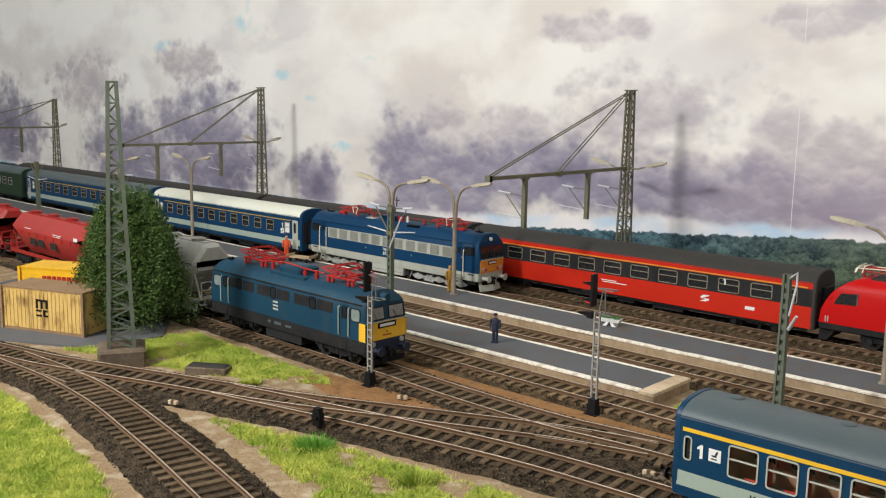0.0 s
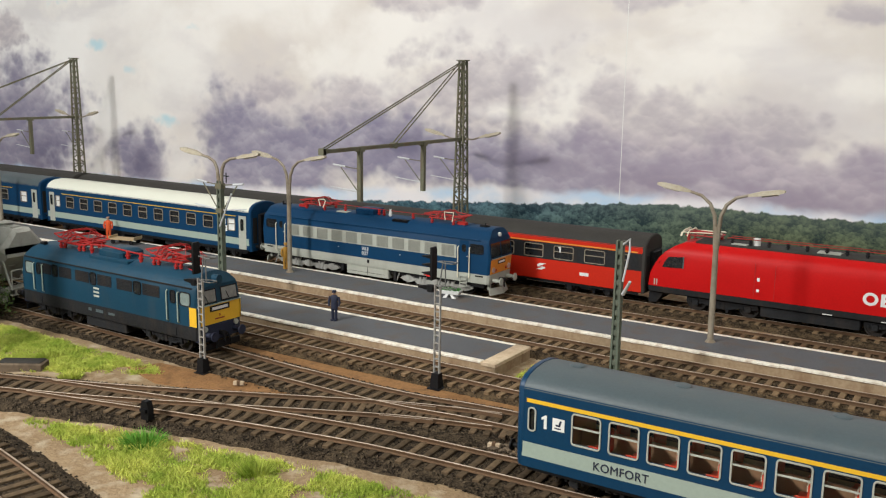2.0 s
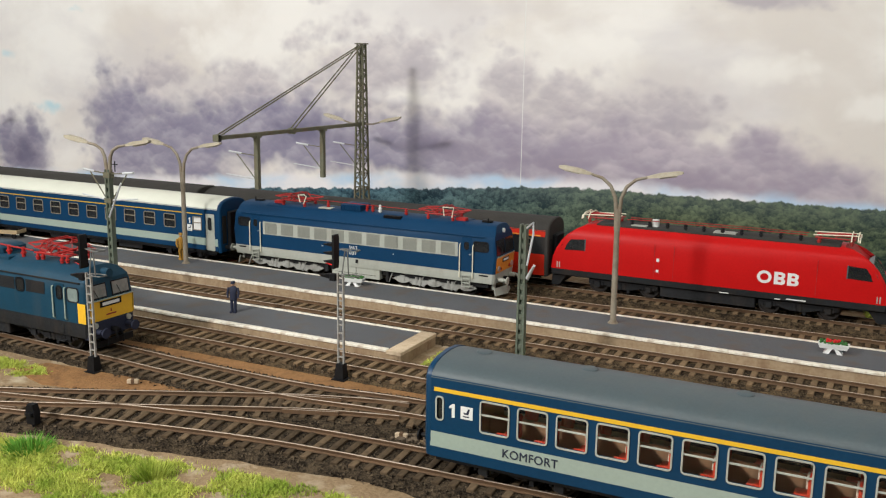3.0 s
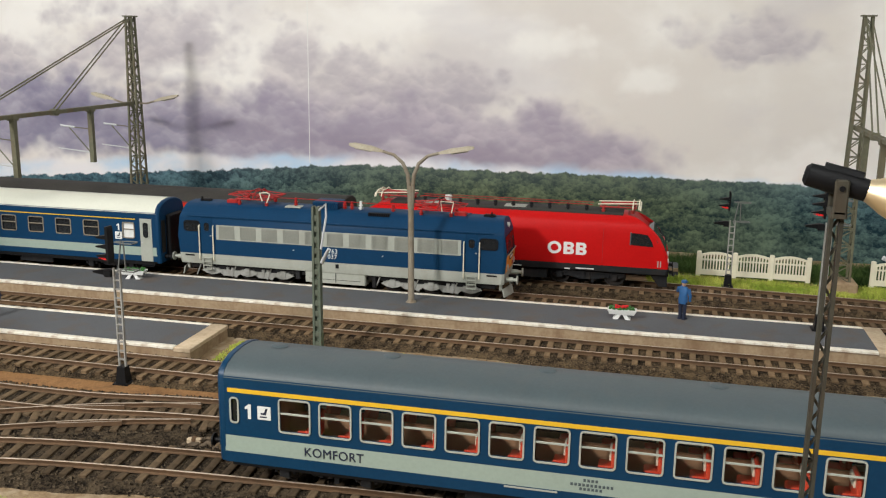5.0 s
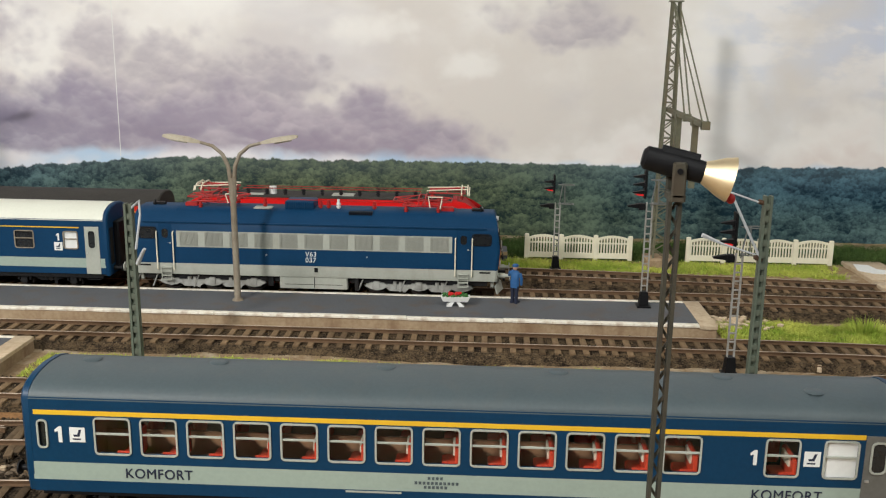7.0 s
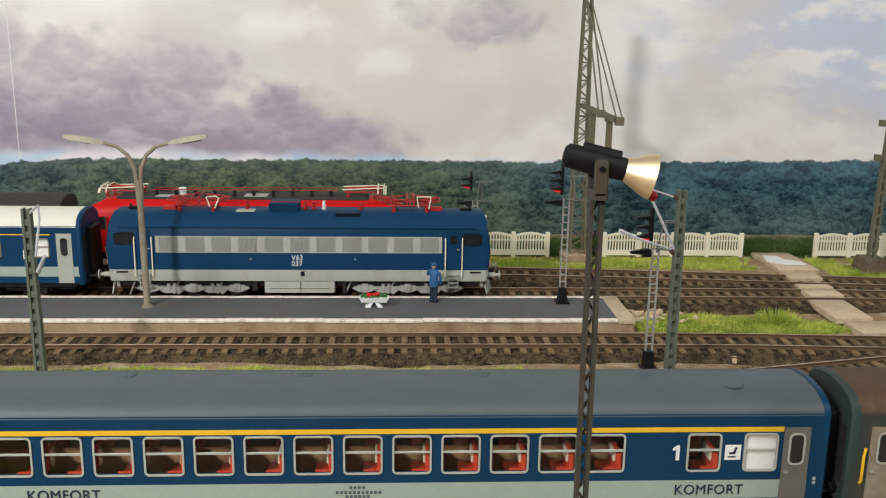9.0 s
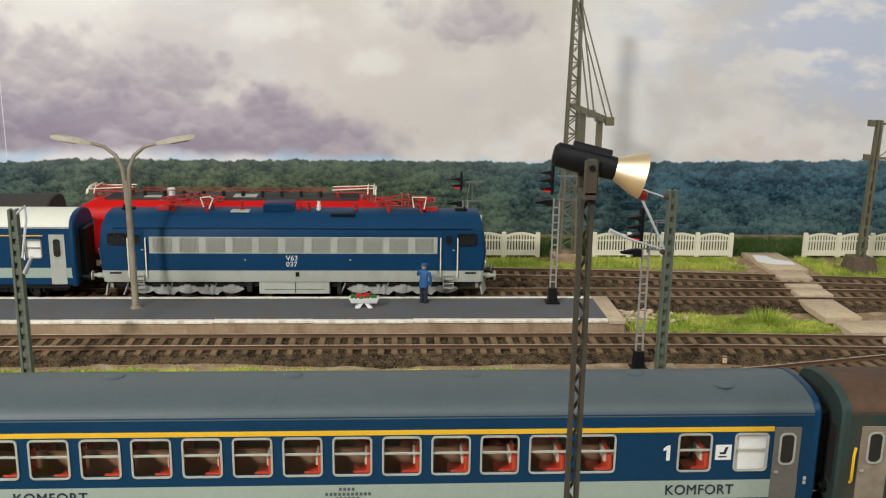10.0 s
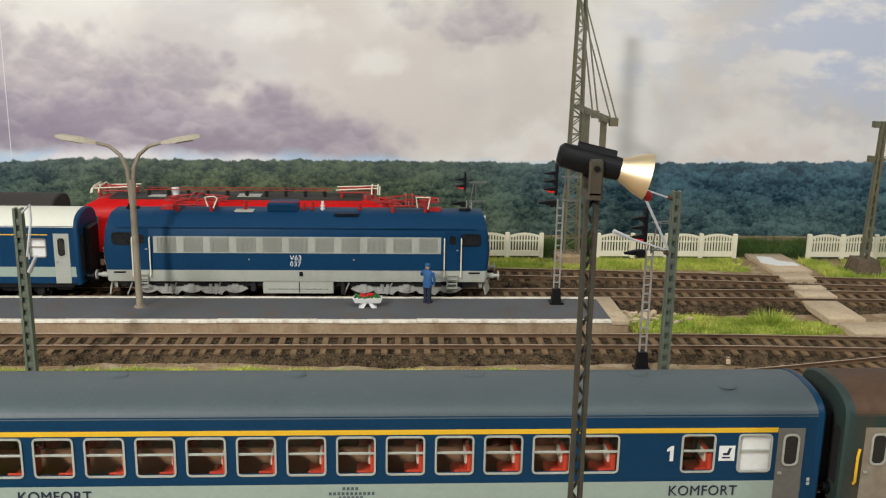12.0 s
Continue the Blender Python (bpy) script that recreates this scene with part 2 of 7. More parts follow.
M_SKIN = mat("flesh_paint", (0.55, 0.33, 0.22), rough=0.6, bump=0)
M_NAVY = mat("navy_cloth_paint", (0.02, 0.025, 0.05), rough=0.7, bump=0.05)
M_MIDBLUE = mat("mid_blue_cloth_paint", (0.03, 0.12, 0.30), rough=0.6, bump=0.05)
M_ORNG = mat("signal_orange_cloth_paint", (0.75, 0.10, 0.02), rough=0.6, bump=0.05)
M_OCHRE = mat("ochre_cloth_paint", (0.50, 0.26, 0.04), rough=0.6, bump=0.05)
M_FLOWER = mat("red_flower_heads", (0.65, 0.02, 0.02), rough=0.7, bump=0)
M_BOXGREEN = mat("box_plant_leaves", (0.05, 0.16, 0.04), rough=0.8, bump=0)
M_GLASS = glass_mat("window_glass", (0.93, 0.93, 0.92))
M_DGLASS = mat("dark_glazing", (0.018, 0.020, 0.022), rough=0.12, bump=0, spec=0.6)
# opaque glass with a pale reflection put into its base colour
M_PGLASS = mat("glazing_painted_reflection", (0.25, 0.30, 0.28), (0.14, 0.18, 0.17), rough=0.12, bump=0, spec=0.6)
M_TURF = mat("short_turf", (0.34, 0.37, 0.075), (0.22, 0.28, 0.04), rough=0.95, fine=14, big=1.0, bump=1.0, spread=0.3, spec=0.1)
M_WALL = mat("grey_room_plaster", (0.30, 0.295, 0.28), rough=0.9, bump=0.1)
M_FLOOR = mat("grey_room_floor", (0.22, 0.21, 0.20), rough=0.7, bump=0.1)


# ---- mesh building ----
class Geo:
    """Collects vertices and faces in original-size metres."""

    def __init__(self):
        self.v, self.f = [], []

    def add(self, verts, faces):
        n = len(self.v)
        self.v += [tuple(p) for p in verts]
        self.f += [tuple(i + n for i in q) for q in faces]
        return self

    def box(self, x0, x1, y0, y1, z0, z1, c=0.0):
        """A box; c cuts its upright corners and its top edge."""
        if c <= 0:
            vs = [(x, y, z) for z in (z0, z1) for x, y in ((x0, y0), (x1, y0), (x1, y1), (x0, y1))]
            return self.add(vs, [(3, 2, 1, 0), (4, 5, 6, 7), (0, 1, 5, 4), (1, 2, 6, 5), (2, 3, 7, 6), (3, 0, 4, 7)])
        def ring(d, e, z):
            return [(x0 + d, y0 + e, z), (x1 - d, y0 + e, z), (x1 - e, y0 + d, z), (x1 - e, y1 - d, z), (x1 - d, y1 - e, z), (x0 + d, y1 - e, z), (x0 + e, y1 - d, z), (x0 + e, y0 + d, z)]
        return self.loft([ring(c, 0, z0), ring(c, 0, z1 - c), ring(2 * c, c, z1)])

    def loft(self, rings, caps=True):
        k = len(rings[0])
        vs = [p for r in rings for p in r]
        fs = [(a * k + i, a * k + (i + 1) % k, (a + 1) * k + (i + 1) % k, (a + 1) * k + i) for a in range(len(rings) - 1) for i in range(k)]
        if caps:
            fs += [tuple(reversed(range(k))), tuple(range((len(rings) - 1) * k, len(rings) * k))]
        return self.add(vs, fs)

    def prism(self, prof, axis, a, b):
        def put(p, t):
            return {"x": (t, p[0], p[1]), "y": (p[0], t, p[1]), "z": (p[0], p[1], t)}[axis]
        return self.loft([[put(p, a) for p in prof], [put(p, b) for p in prof]])

    def tube(self, p, q, r, n=8, r2=None):
        p, q = Vector(p), Vector(q)
        d = (q - p).normalized()
        u = d.orthogonal().normalized()
        w = d.cross(u)
        r2 = r if r2 is None else r2
        return self.loft([[c + (u * math.cos(a) + w * math.sin(a)) * s for a in [2 * math.pi * i / n for i in range(n)]] for c, s in ((p, r), (q, r2))])

    def path(self, pts, r, n=6):
        pts = [Vector(p) for p in pts]
        rings, u = [], None
        for i, c in enumerate(pts):
            d = (pts[min(i + 1, len(pts) - 1)] - pts[max(i - 1, 0)]).normalized()
            u = d.orthogonal().normalized() if u is None else (u - d * u.dot(d)).normalized()
            w = d.cross(u)
            rr = r[i] if isinstance(r, (list, tuple)) else r
            rings.append([c + (u * math.cos(a) + w * math.sin(a)) * rr for a in [2 * math.pi * k / n for k in range(n)]])
        return self.loft(rings)

    def ball(self, c, rx, ry, rz, n=10, m=6):
        rings = []
        for j in range(m + 1):
            a = math.pi * (0.02 + 0.96 * j / m) - math.pi / 2
            rings.append([(c[0] + rx * math.cos(a) * math.cos(2 * math.pi * i / n), c[1] + ry * math.cos(a) * math.sin(2 * math.pi * i / n), c[2] + rz * math.sin(a)) for i in range(n)])
        return self.loft(rings)

    def frame_y(self, x0, x1, z0, z1, y, w, d, r=0.12):
        """A rounded window surround lying in a plane of constant y, w wide and d deep towards -y."""
        def rr(e, rad, yy):
            out = []
            for cx, cz, a0 in ((x1 - rad, z1 - rad, 0), (x0 + rad, z1 - rad, 90), (x0 + rad, z0 + rad, 180), (x1 - rad, z0 + rad, 270)):
                for k in (0, 30, 60, 90):
                    a = radians(a0 + k)
                    out.append((cx + (rad + e) * math.cos(a), yy, cz + (rad + e) * math.sin(a)))
            return out
        rings = [rr(0, r, y), rr(0, r, y - d), rr(w, r, y - d), rr(w, r, y)]
        k = len(rings[0])
        vs = [p for q in rings for p in q]
        fs = [(a * k + i, ((a + 1) % 4) * k + i, ((a + 1) % 4) * k + (i + 1) % k, a * k + (i + 1) % k) for a in range(4) for i in range(k)]
        return self.add(vs, fs)

    def mesh(self, name, mats, sharp=38):
        me = bpy.data.meshes.new(name)
        me.from_pydata([(x * S, y * S, z * S) for x, y, z in self.v], [], self.f)
        bm = bmesh.new()
        bm.from_mesh(me)
        bmesh.ops.recalc_face_normals(bm, faces=bm.faces)
        bm.to_mesh(me)
        bm.free()
        me.materials.append(mats)
        me.polygons.foreach_set("use_smooth", [True] * len(me.polygons))
        me.set_sharp_from_angle(angle=radians(sharp))
        return me


def part(name, g, material, parent=None, label="", at=(0, 0, 0), turn=(0, 0, 0)):
    """One mesh object; under a thing or part if parent is given. g is a Geo, or a mesh to be shared."""
    me = g.mesh(name, material) if isinstance(g, Geo) else g
    ob = new(name, me)
    ob.matrix_basis = pose(at[0] * S, at[1] * S, at[2] * S, *turn)
    if parent is not None:
        ob.parent = parent
    if label:
        ob["label"] = label
    return ob


def thing(name, label, category, at=(0, 0, 0), turn=(0, 0, 0), group="", kind=""):
    e = new(name)
    e.empty_display_size = 0.01
    e.matrix_basis = pose(at[0] * S, at[1] * S, at[2] * S, *turn)
    return tagged(e, label, category, group, kind)


def multi(name, pieces, label, category, at, turn=(0, 0, 0), group=""):
    """One mesh of several paints."""
    v, f, idx = [], [], []
    for k, (g, _) in enumerate(pieces):
        n = len(v)
        v += g.v
        f += [tuple(i + n for i in q) for q in g.f]
        idx += [k] * len(g.f)
    whole = Geo()
    whole.v, whole.f = v, f
    me = whole.mesh(name, pieces[0][1])
    for _, m in pieces[1:]:
        me.materials.append(m)
    me.polygons.foreach_set("material_index", idx)
    ob = part(name, me, None, None, "", at, turn)
    return tagged(ob, label, category, group)


def lettering(name, text, size, material, parent, at, turn=(90, 0, 0), depth=0.01, squeeze=1.0):
    """Raised letters from the built-in font; at is the lower left corner."""
    c = bpy.data.curves.new(name, "FONT")
    c.body, c.size, c.extrude = text, size * S, depth * S
    c.space_character = 1.07
    tmp = new(name + "_source", c)
    me = bpy.data.meshes.new_from_object(tmp.evaluated_get(bpy.context.evaluated_depsgraph_get()))
    bpy.data.objects.remove(tmp)
    bpy.data.curves.remove(c)
    if squeeze != 1.0:
        me.transform(Matrix.Diagonal((squeeze, 1, 1, 1)))
    me.materials.clear()
    me.materials.append(material)
    return part(name, me, None, parent, "", at, turn)


def smooth_line(pts, step):
    """Points at even steps on a smooth curve through the plan points, with the heading at each."""
    P = [Vector((*p, 0)) for p in pts]
    P = [P[0] * 2 - P[1]] + P + [P[-1] * 2 - P[-2]]
    dense = []
    for i in range(1, len(P) - 2):
        n = max(2, int((P[i + 1] - P[i]).length / 0.25))
        for k in range(n):
            t = k / n
            a, b, c, d = P[i - 1], P[i], P[i + 1], P[i + 2]
            dense.append(0.5 * ((2 * b) + (c - a) * t + (2 * a - 5 * b + 4 * c - d) * t * t + (3 * b - a - 3 * c + d) * t ** 3))
    dense.append(P[-2])
    out, left = [], 0.0
    for a, b in zip(dense, dense[1:]):
        ln = (b - a).length
        while left <= ln and ln > 1e-9:
            q = a + (b - a) * (left / ln)
            out.append((q.x, q.y, math.atan2(b.y - a.y, b.x - a.x)))
            left += step
        left -= ln
    return out


# ---- setting ----
def shader_backdrop():
    """A printed sky: cream and violet cloud, blue gaps and a wooded skyline along the foot."""
    m = bpy.data.materials.new("printed_cloud_backdrop")
    m.use_nodes = True
    nt = m.node_tree
    N, L = nt.nodes, nt.links
    p = N["Principled BSDF"]
    p.inputs["Roughness"].default_value = 0.5
    p.inputs["Specular IOR Level"].default_value = 0.25
    tc = N.new("ShaderNodeTexCoord")
    mp = N.new("ShaderNodeMapping")
    mp.inputs["Scale"].default_value = (87, 87, 87)
    L.new(tc.outputs["Object"], mp.inputs[0])
    sep = N.new("ShaderNodeSeparateXYZ")
    L.new(mp.outputs[0], sep.inputs[0])

    def noise_of(scale, detail, stretch=(1, 1, 1), off=(0, 0, 0), rough=0.55, dist=0.0):
        q = N.new("ShaderNodeMapping")
        q.inputs["Scale"].default_value, q.inputs["Location"].default_value = stretch, off
        L.new(mp.outputs[0], q.inputs[0])
        n = N.new("ShaderNodeTexNoise")
        n.inputs["Scale"].default_value, n.inputs["Detail"].default_value = scale, detail
        n.inputs["Roughness"].default_value, n.inputs["Distortion"].default_value = rough, dist
        L.new(q.outputs[0], n.inputs["Vector"])
        return n.outputs[0]

    def calc(op, a, b=0.0):
        n = N.new("ShaderNodeMath")
        n.operation = op
        for k, v in ((0, a), (1, b)):
            if isinstance(v, (int, float)):
                n.inputs[k].default_value = v
            else:
                L.new(v, n.inputs[k])
        return n.outputs[0]

    def ramp(v, a, b, c=0.0, d=1.0, smooth=True):
        n = N.new("ShaderNodeMapRange")
        n.interpolation_type = "SMOOTHSTEP" if smooth else "LINEAR"
        n.inputs[1].default_value, n.inputs[2].default_value, n.inputs[3].default_value, n.inputs[4].default_value = a, b, c, d
        L.new(v, n.inputs[0])
        return n.outputs[0]

    def mixc(f, a, b):
        n = N.new("ShaderNodeMix")
        n.data_type = "RGBA"
        for k, v in ((6, a), (7, b)):
            if isinstance(v, tuple):
                n.inputs[k].default_value = (*v, 1)
            else:
                L.new(v, n.inputs[k])
        L.new(f, n.inputs[0])
        return n.outputs[2]

    x, z = sep.outputs["X"], sep.outputs["Z"]

    def profile(stops, lo, hi, top):
        """A height along x, from (x, height) pairs."""
        n = N.new("ShaderNodeValToRGB")
        n.color_ramp.interpolation = "EASE"
        el = n.color_ramp.elements
        while len(el) < len(stops):
            el.new(0.5)
        for e, (px, h) in zip(el, stops):
            e.position = (px - lo) / (hi - lo)
            e.color = (h / top, h / top, h / top, 1)
        L.new(ramp(x, lo, hi, 0, 1, False), n.inputs[0])
        sp = N.new("ShaderNodeSeparateColor")
        L.new(n.outputs[0], sp.inputs[0])
        return calc("MULTIPLY", sp.outputs[0], top)

    def cells(scale, detail, stretch=(1, 1, 1.25), off=(0, 0, 0), wobble=0.5):
        """Rounded billows: distance to the nearest of scattered centres, and how far above its centre a spot lies."""
        nz = N.new("ShaderNodeTexNoise")
        nz.inputs["Scale"].default_value, nz.inputs["Detail"].default_value = scale * 1.7, 3
        L.new(mp.outputs[0], nz.inputs["Vector"])
        sub = N.new("ShaderNodeVectorMath")
        sub.operation = "SUBTRACT"
        sub.inputs[1].default_value = (0.5, 0.5, 0.5)
        L.new(nz.outputs["Color"], sub.inputs[0])
        sc = N.new("ShaderNodeVectorMath")
        sc.operation = "SCALE"
        sc.inputs["Scale"].default_value = wobble / scale
        L.new(sub.outputs[0], sc.inputs[0])
        ad = N.new("ShaderNodeVectorMath")
        L.new(mp.outputs[0], ad.inputs[0])
        L.new(sc.outputs[0], ad.inputs[1])
        q = N.new("ShaderNodeMapping")
        q.inputs["Scale"].default_value, q.inputs["Location"].default_value = stretch, off
        L.new(ad.outputs[0], q.inputs[0])
        v = N.new("ShaderNodeTexVoronoi")
        v.feature = "SMOOTH_F1" if detail else "F1"
        v.inputs["Scale"].default_value, v.inputs["Detail"].default_value = scale, detail
        if detail:
            v.inputs["Smoothness"].default_value = 0.35
        L.new(q.outputs[0], v.inputs["Vector"])
        s1, s2 = N.new("ShaderNodeSeparateXYZ"), N.new("ShaderNodeSeparateXYZ")
        L.new(v.outputs["Position"], s1.inputs[0])
        L.new(q.outputs[0], s2.inputs[0])
        up = calc("MULTIPLY", calc("SUBTRACT", s2.outputs["Z"], s1.outputs["Z"]), scale)
        return v.outputs["Distance"], up

    mid = noise_of(0.11, 5, (1, 1, 1.4), (3.0, 0, 5.0), 0.5, 0.2)
    fine = noise_of(0.42, 5, (1, 1, 1.3), (1.0, 0, 9.0), 0.5, 0.2)
    wisp = noise_of(0.06, 5, (1, 1, 2.0), (11.0, 0, 1.0), 0.5, 0.2)
    puff, lift = cells(0.24, 2.0, (1, 1, 1.3), (2, 0, 6), 0.5)
    puff2, lift2 = cells(0.8, 1.0, (1, 1, 1.25), (5, 0, 3), 0.5)
    billow = calc("ADD", calc("ADD", calc("MULTIPLY", calc("SUBTRACT", 0.78, puff), 0.78), calc("MULTIPLY", calc("SUBTRACT", 0.58, puff2), 0.30)), calc("MULTIPLY", calc("SUBTRACT", fine, 0.5), 0.18))
    bump_up = calc("MULTIPLY", calc("SUBTRACT", billow, 0.2), 4.0)
    relief = calc("ADD", lift, calc("ADD", calc("MULTIPLY", lift2, 0.35), calc("MULTIPLY", fine, 0.9)))

    def bank(clouds, rough=1.0):
        """Height inside a group of clouds, each (x, z, half width, half height): 1 in the middle, 0 at the rim."""
        top = None
        for cx, cz, rx, rz in clouds:
            q = N.new("ShaderNodeMapping")
            q.inputs["Scale"].default_value = (1 / rx, 0, 1 / rz)
            q.inputs["Location"].default_value = (-cx / rx, 0, -cz / rz)
            L.new(mp.outputs[0], q.inputs[0])
            ln = N.new("ShaderNodeVectorMath")
            ln.operation = "LENGTH"
            L.new(q.outputs[0], ln.inputs[0])
            inner = calc("SUBTRACT", 1.0, ln.outputs["Value"])
            top = inner if top is None else calc("MAXIMUM", top, inner)
        return calc("ADD", top, calc("MULTIPLY", billow, rough))

    # high sky: cream, whiter towards the far end, with mauve veils
    sky = mixc(ramp(mid, 0.36, 0.64), (0.72, 0.67, 0.625), (0.86, 0.83, 0.795))
    sky = mixc(ramp(x, -46.0, -85.0, 0.0, 0.75), sky, (0.92, 0.91, 0.905))
    sky = mixc(ramp(wisp, 0.47, 0.62, 0, 0.5), sky, (0.60, 0.565, 0.585))
    # clear lilac-blue corner and a bright heap of cloud on that side
    clear = calc("MULTIPLY", ramp(calc("ADD", x, calc("MULTIPLY", calc("SUBTRACT", mid, 0.5), 26.0)), 26.0, 38.0), ramp(calc("ADD", z, calc("MULTIPLY", calc("SUBTRACT", fine, 0.5), 5.0)), 7.0, 11.0, 0.25, 1.0))
    sky = mixc(clear, sky, mixc(ramp(noise_of(0.2, 5, (1, 1, 2.2), (7, 0, 3)), 0.46, 0.62), (0.60, 0.65, 0.79), (0.88, 0.86, 0.88)))
    heap = calc("ADD", calc("SUBTRACT", profile([(-20, 3), (12, 3), (17, 5.5), (22, 8.5), (26, 7.0), (29, 5.5), (33, 9.2), (36, 10.0), (40, 8.8), (45, 7.5), (60, 9)], -20, 60, 20), z), calc("MULTIPLY", bump_up, 0.75))
    warm = mixc(ramp(calc("ADD", lift, calc("MULTIPLY", fine, 0.6)), 0.1, 0.8), (0.79, 0.695, 0.655), (0.92, 0.88, 0.845))
    warm = mixc(ramp(heap, 0.6, 4.2, 0.85, 0.0), warm, (0.93, 0.905, 0.875))
    sky = mixc(ramp(heap, -0.9, 2.4, 0, 0.8), sky, warm)
    # grey-lavender clouds of the middle height
    lav = bank([(-90, 17.5, 9, 3.0), (-118, 15, 14, 5), (-24, 12.5, 10, 4.2), (-37, 10.5, 8, 3.4), (-13.5, 11.0, 4, 4.0), (-8.5, 9.5, 7, 3.8), (-2.0, 9.4, 6, 2.6), (6, 17.4, 5, 1.2), (-10, 19.6, 7, 1.6), (-30, 19.5, 7, 1.6), (-47, 11.5, 5, 2.4), (18, 13.5, 6, 2.0)])
    grey = mixc(ramp(relief, 0.1, 1.05), (0.43, 0.39, 0.435), (0.70, 0.65, 0.64))
    sky = mixc(ramp(lav, -0.15, 0.45, 0, 0.85), sky, grey)
    # sunlit white heads and gaps
    white = bank([(-41, 14.4, 5.5, 2.2), (-64, 10.5, 6.5, 6.5), (-122, 8, 6, 4.2), (-22, 10.6, 5, 1.2), (-6, 14.6, 6, 1.6), (4, 12.8, 7, 1.4), (11.5, 10.8, 3.5, 1.8), (-78, 21, 9, 3), (26, 12.5, 4.5, 2.4)], 1.1)
    sky = mixc(ramp(white, 0.0, 0.9, 0, 0.8), sky, (0.88, 0.85, 0.81))
    # dark violet and mauve banks over the skyline
    dusk = bank([(-87, 6.8, 14, 8.5), (-104, 5, 14, 7.0), (-145, 7, 13, 8), (-65, 4.5, 5, 3.4), (-51.5, 5.5, 5.5, 6.6), (-44, 5.5, 7, 4.4), (-33, 7.0, 12, 3.4), (-18, 6.6, 13, 3.2), (-6, 6.2, 10, 3.3), (4.6, 5.9, 6.2, 3.0), (8.0, 5.6, 4.6, 2.4)], 0.8)
    violet = mixc(ramp(relief, 0.1, 1.0), (0.215, 0.20, 0.295), (0.42, 0.39, 0.465))
    mauve = mixc(ramp(relief, 0.1, 1.05), (0.36, 0.31, 0.385), (0.57, 0.51, 0.55))
    violet = mixc(ramp(calc("ADD", x, calc("MULTIPLY", z, 1.0)), -24.0, 4.0, 0.0, 0.92), violet, mauve)
    sky = mixc(ramp(dusk, -0.34, 0.36, 0, 0.95), sky, violet)
    deep = bank([(-143, 8, 8, 6), (-31, 7.4, 6, 1.8), (-19, 6.9, 7, 1.5), (-9, 6.0, 7, 1.3), (0.5, 5.3, 6.5, 1.4), (-82, 4, 8, 4), (-64.5, 4.2, 3.6, 2.2)], 0.8)
    sky = mixc(ramp(deep, -0.1, 0.9, 0, 0.62), sky, mixc(ramp(x, -34.0, -4.0), (0.11, 0.10, 0.175), (0.27, 0.225, 0.30)))
    # blue openings
    blue = bank([(-79, 22, 5, 2.6), (-60.5, 8.5, 3.2, 1.2), (-66, 13.5, 2.4, 1.0), (-96, 20, 3.5, 1.4), (-57, 17.5, 3, 0.9), (-71, 16, 3, 1.0)], 1.2)
    sky = mixc(ramp(blue, 0.15, 1.0, 0, 0.8), sky, (0.45, 0.68, 0.76))
    # light strip with blue just over the trees
    haze = ramp(calc("ADD", calc("SUBTRACT", z, profile([(-120, 2.0), (-70, 2.0), (-45, 2.6), (-32, 3.6), (-20, 4.6), (-6, 4.9), (6, 4.7), (16, 4.3), (60, 4.4)], -120, 60, 20)), calc("MULTIPLY", fine, 1.3)), 0.35, 1.15, 0.92, 0.0)
    sky = mixc(haze, sky, mixc(ramp(mid, 0.42, 0.58), (0.46, 0.63, 0.80), (0.80, 0.78, 0.80)))
    # woods: rounded crowns, lit from above
    edge = calc("ADD", calc("ADD", ramp(x, -44.0, -8.0, 1.3, 4.0, False), calc("MULTIPLY", noise_of(1.5, 5, (1, 1, 0.6), (2, 0, 3)), 0.8)), ramp(x, 26, 50, 0, 0.35))
    wood = ramp(calc("SUBTRACT", z, edge), -0.03, 0.10, 1.0, 0.0)
    c1, l1 = cells(0.75, 0.0, (1, 1, 1.6), (1, 0, 2), 0.9)
    c2, l2 = cells(1.9, 0.0, (1, 1, 1.3), (4, 0, 7), 1.0)
    clump = calc("ADD", calc("MULTIPLY", l1, 0.42), calc("MULTIPLY", l2, 0.40))
    grain = calc("ADD", calc("MULTIPLY", calc("SUBTRACT", noise_of(4.5, 6, rough=0.65), 0.5), 2.0), calc("MULTIPLY", calc("SUBTRACT", noise_of(1.1, 4, (1, 1, 1.3), (9, 0, 4)), 0.5), 1.3))
    leafy = calc("ADD", calc("ADD", clump, grain), calc("MULTIPLY", calc("SUBTRACT", noise_of(0.26, 4, (1, 1, 1.5), (5, 0, 8)), 0.45), 2.2))
    tree = mixc(ramp(leafy, -0.42, 0.72, smooth=False), (0.006, 0.020, 0.018), (0.125, 0.160, 0.085))
    teal = mixc(ramp(leafy, -0.42, 0.72, smooth=False), (0.005, 0.030, 0.060), (0.080, 0.195, 0.285))
    tree = mixc(calc("MULTIPLY", calc("ADD", ramp(x, 10.0, 34.0), ramp(x, 0.0, -30.0)), ramp(z, 0.5, 4.0, 0.45, 0.85)), tree, teal)
    tree = mixc(ramp(z, 2.4, 4.8, 0.0, 0.2), tree, (0.22, 0.28, 0.28))
    L.new(mixc(wood, sky, tree), p.inputs["Base Color"])
    return m


def slab(name, x0, x1, y0, y1, z0, z1, material, label, category):
    return tagged(part(name, Geo().box(x0, x1, y0, y1, z0, z1), material), label, category, kind="structure")


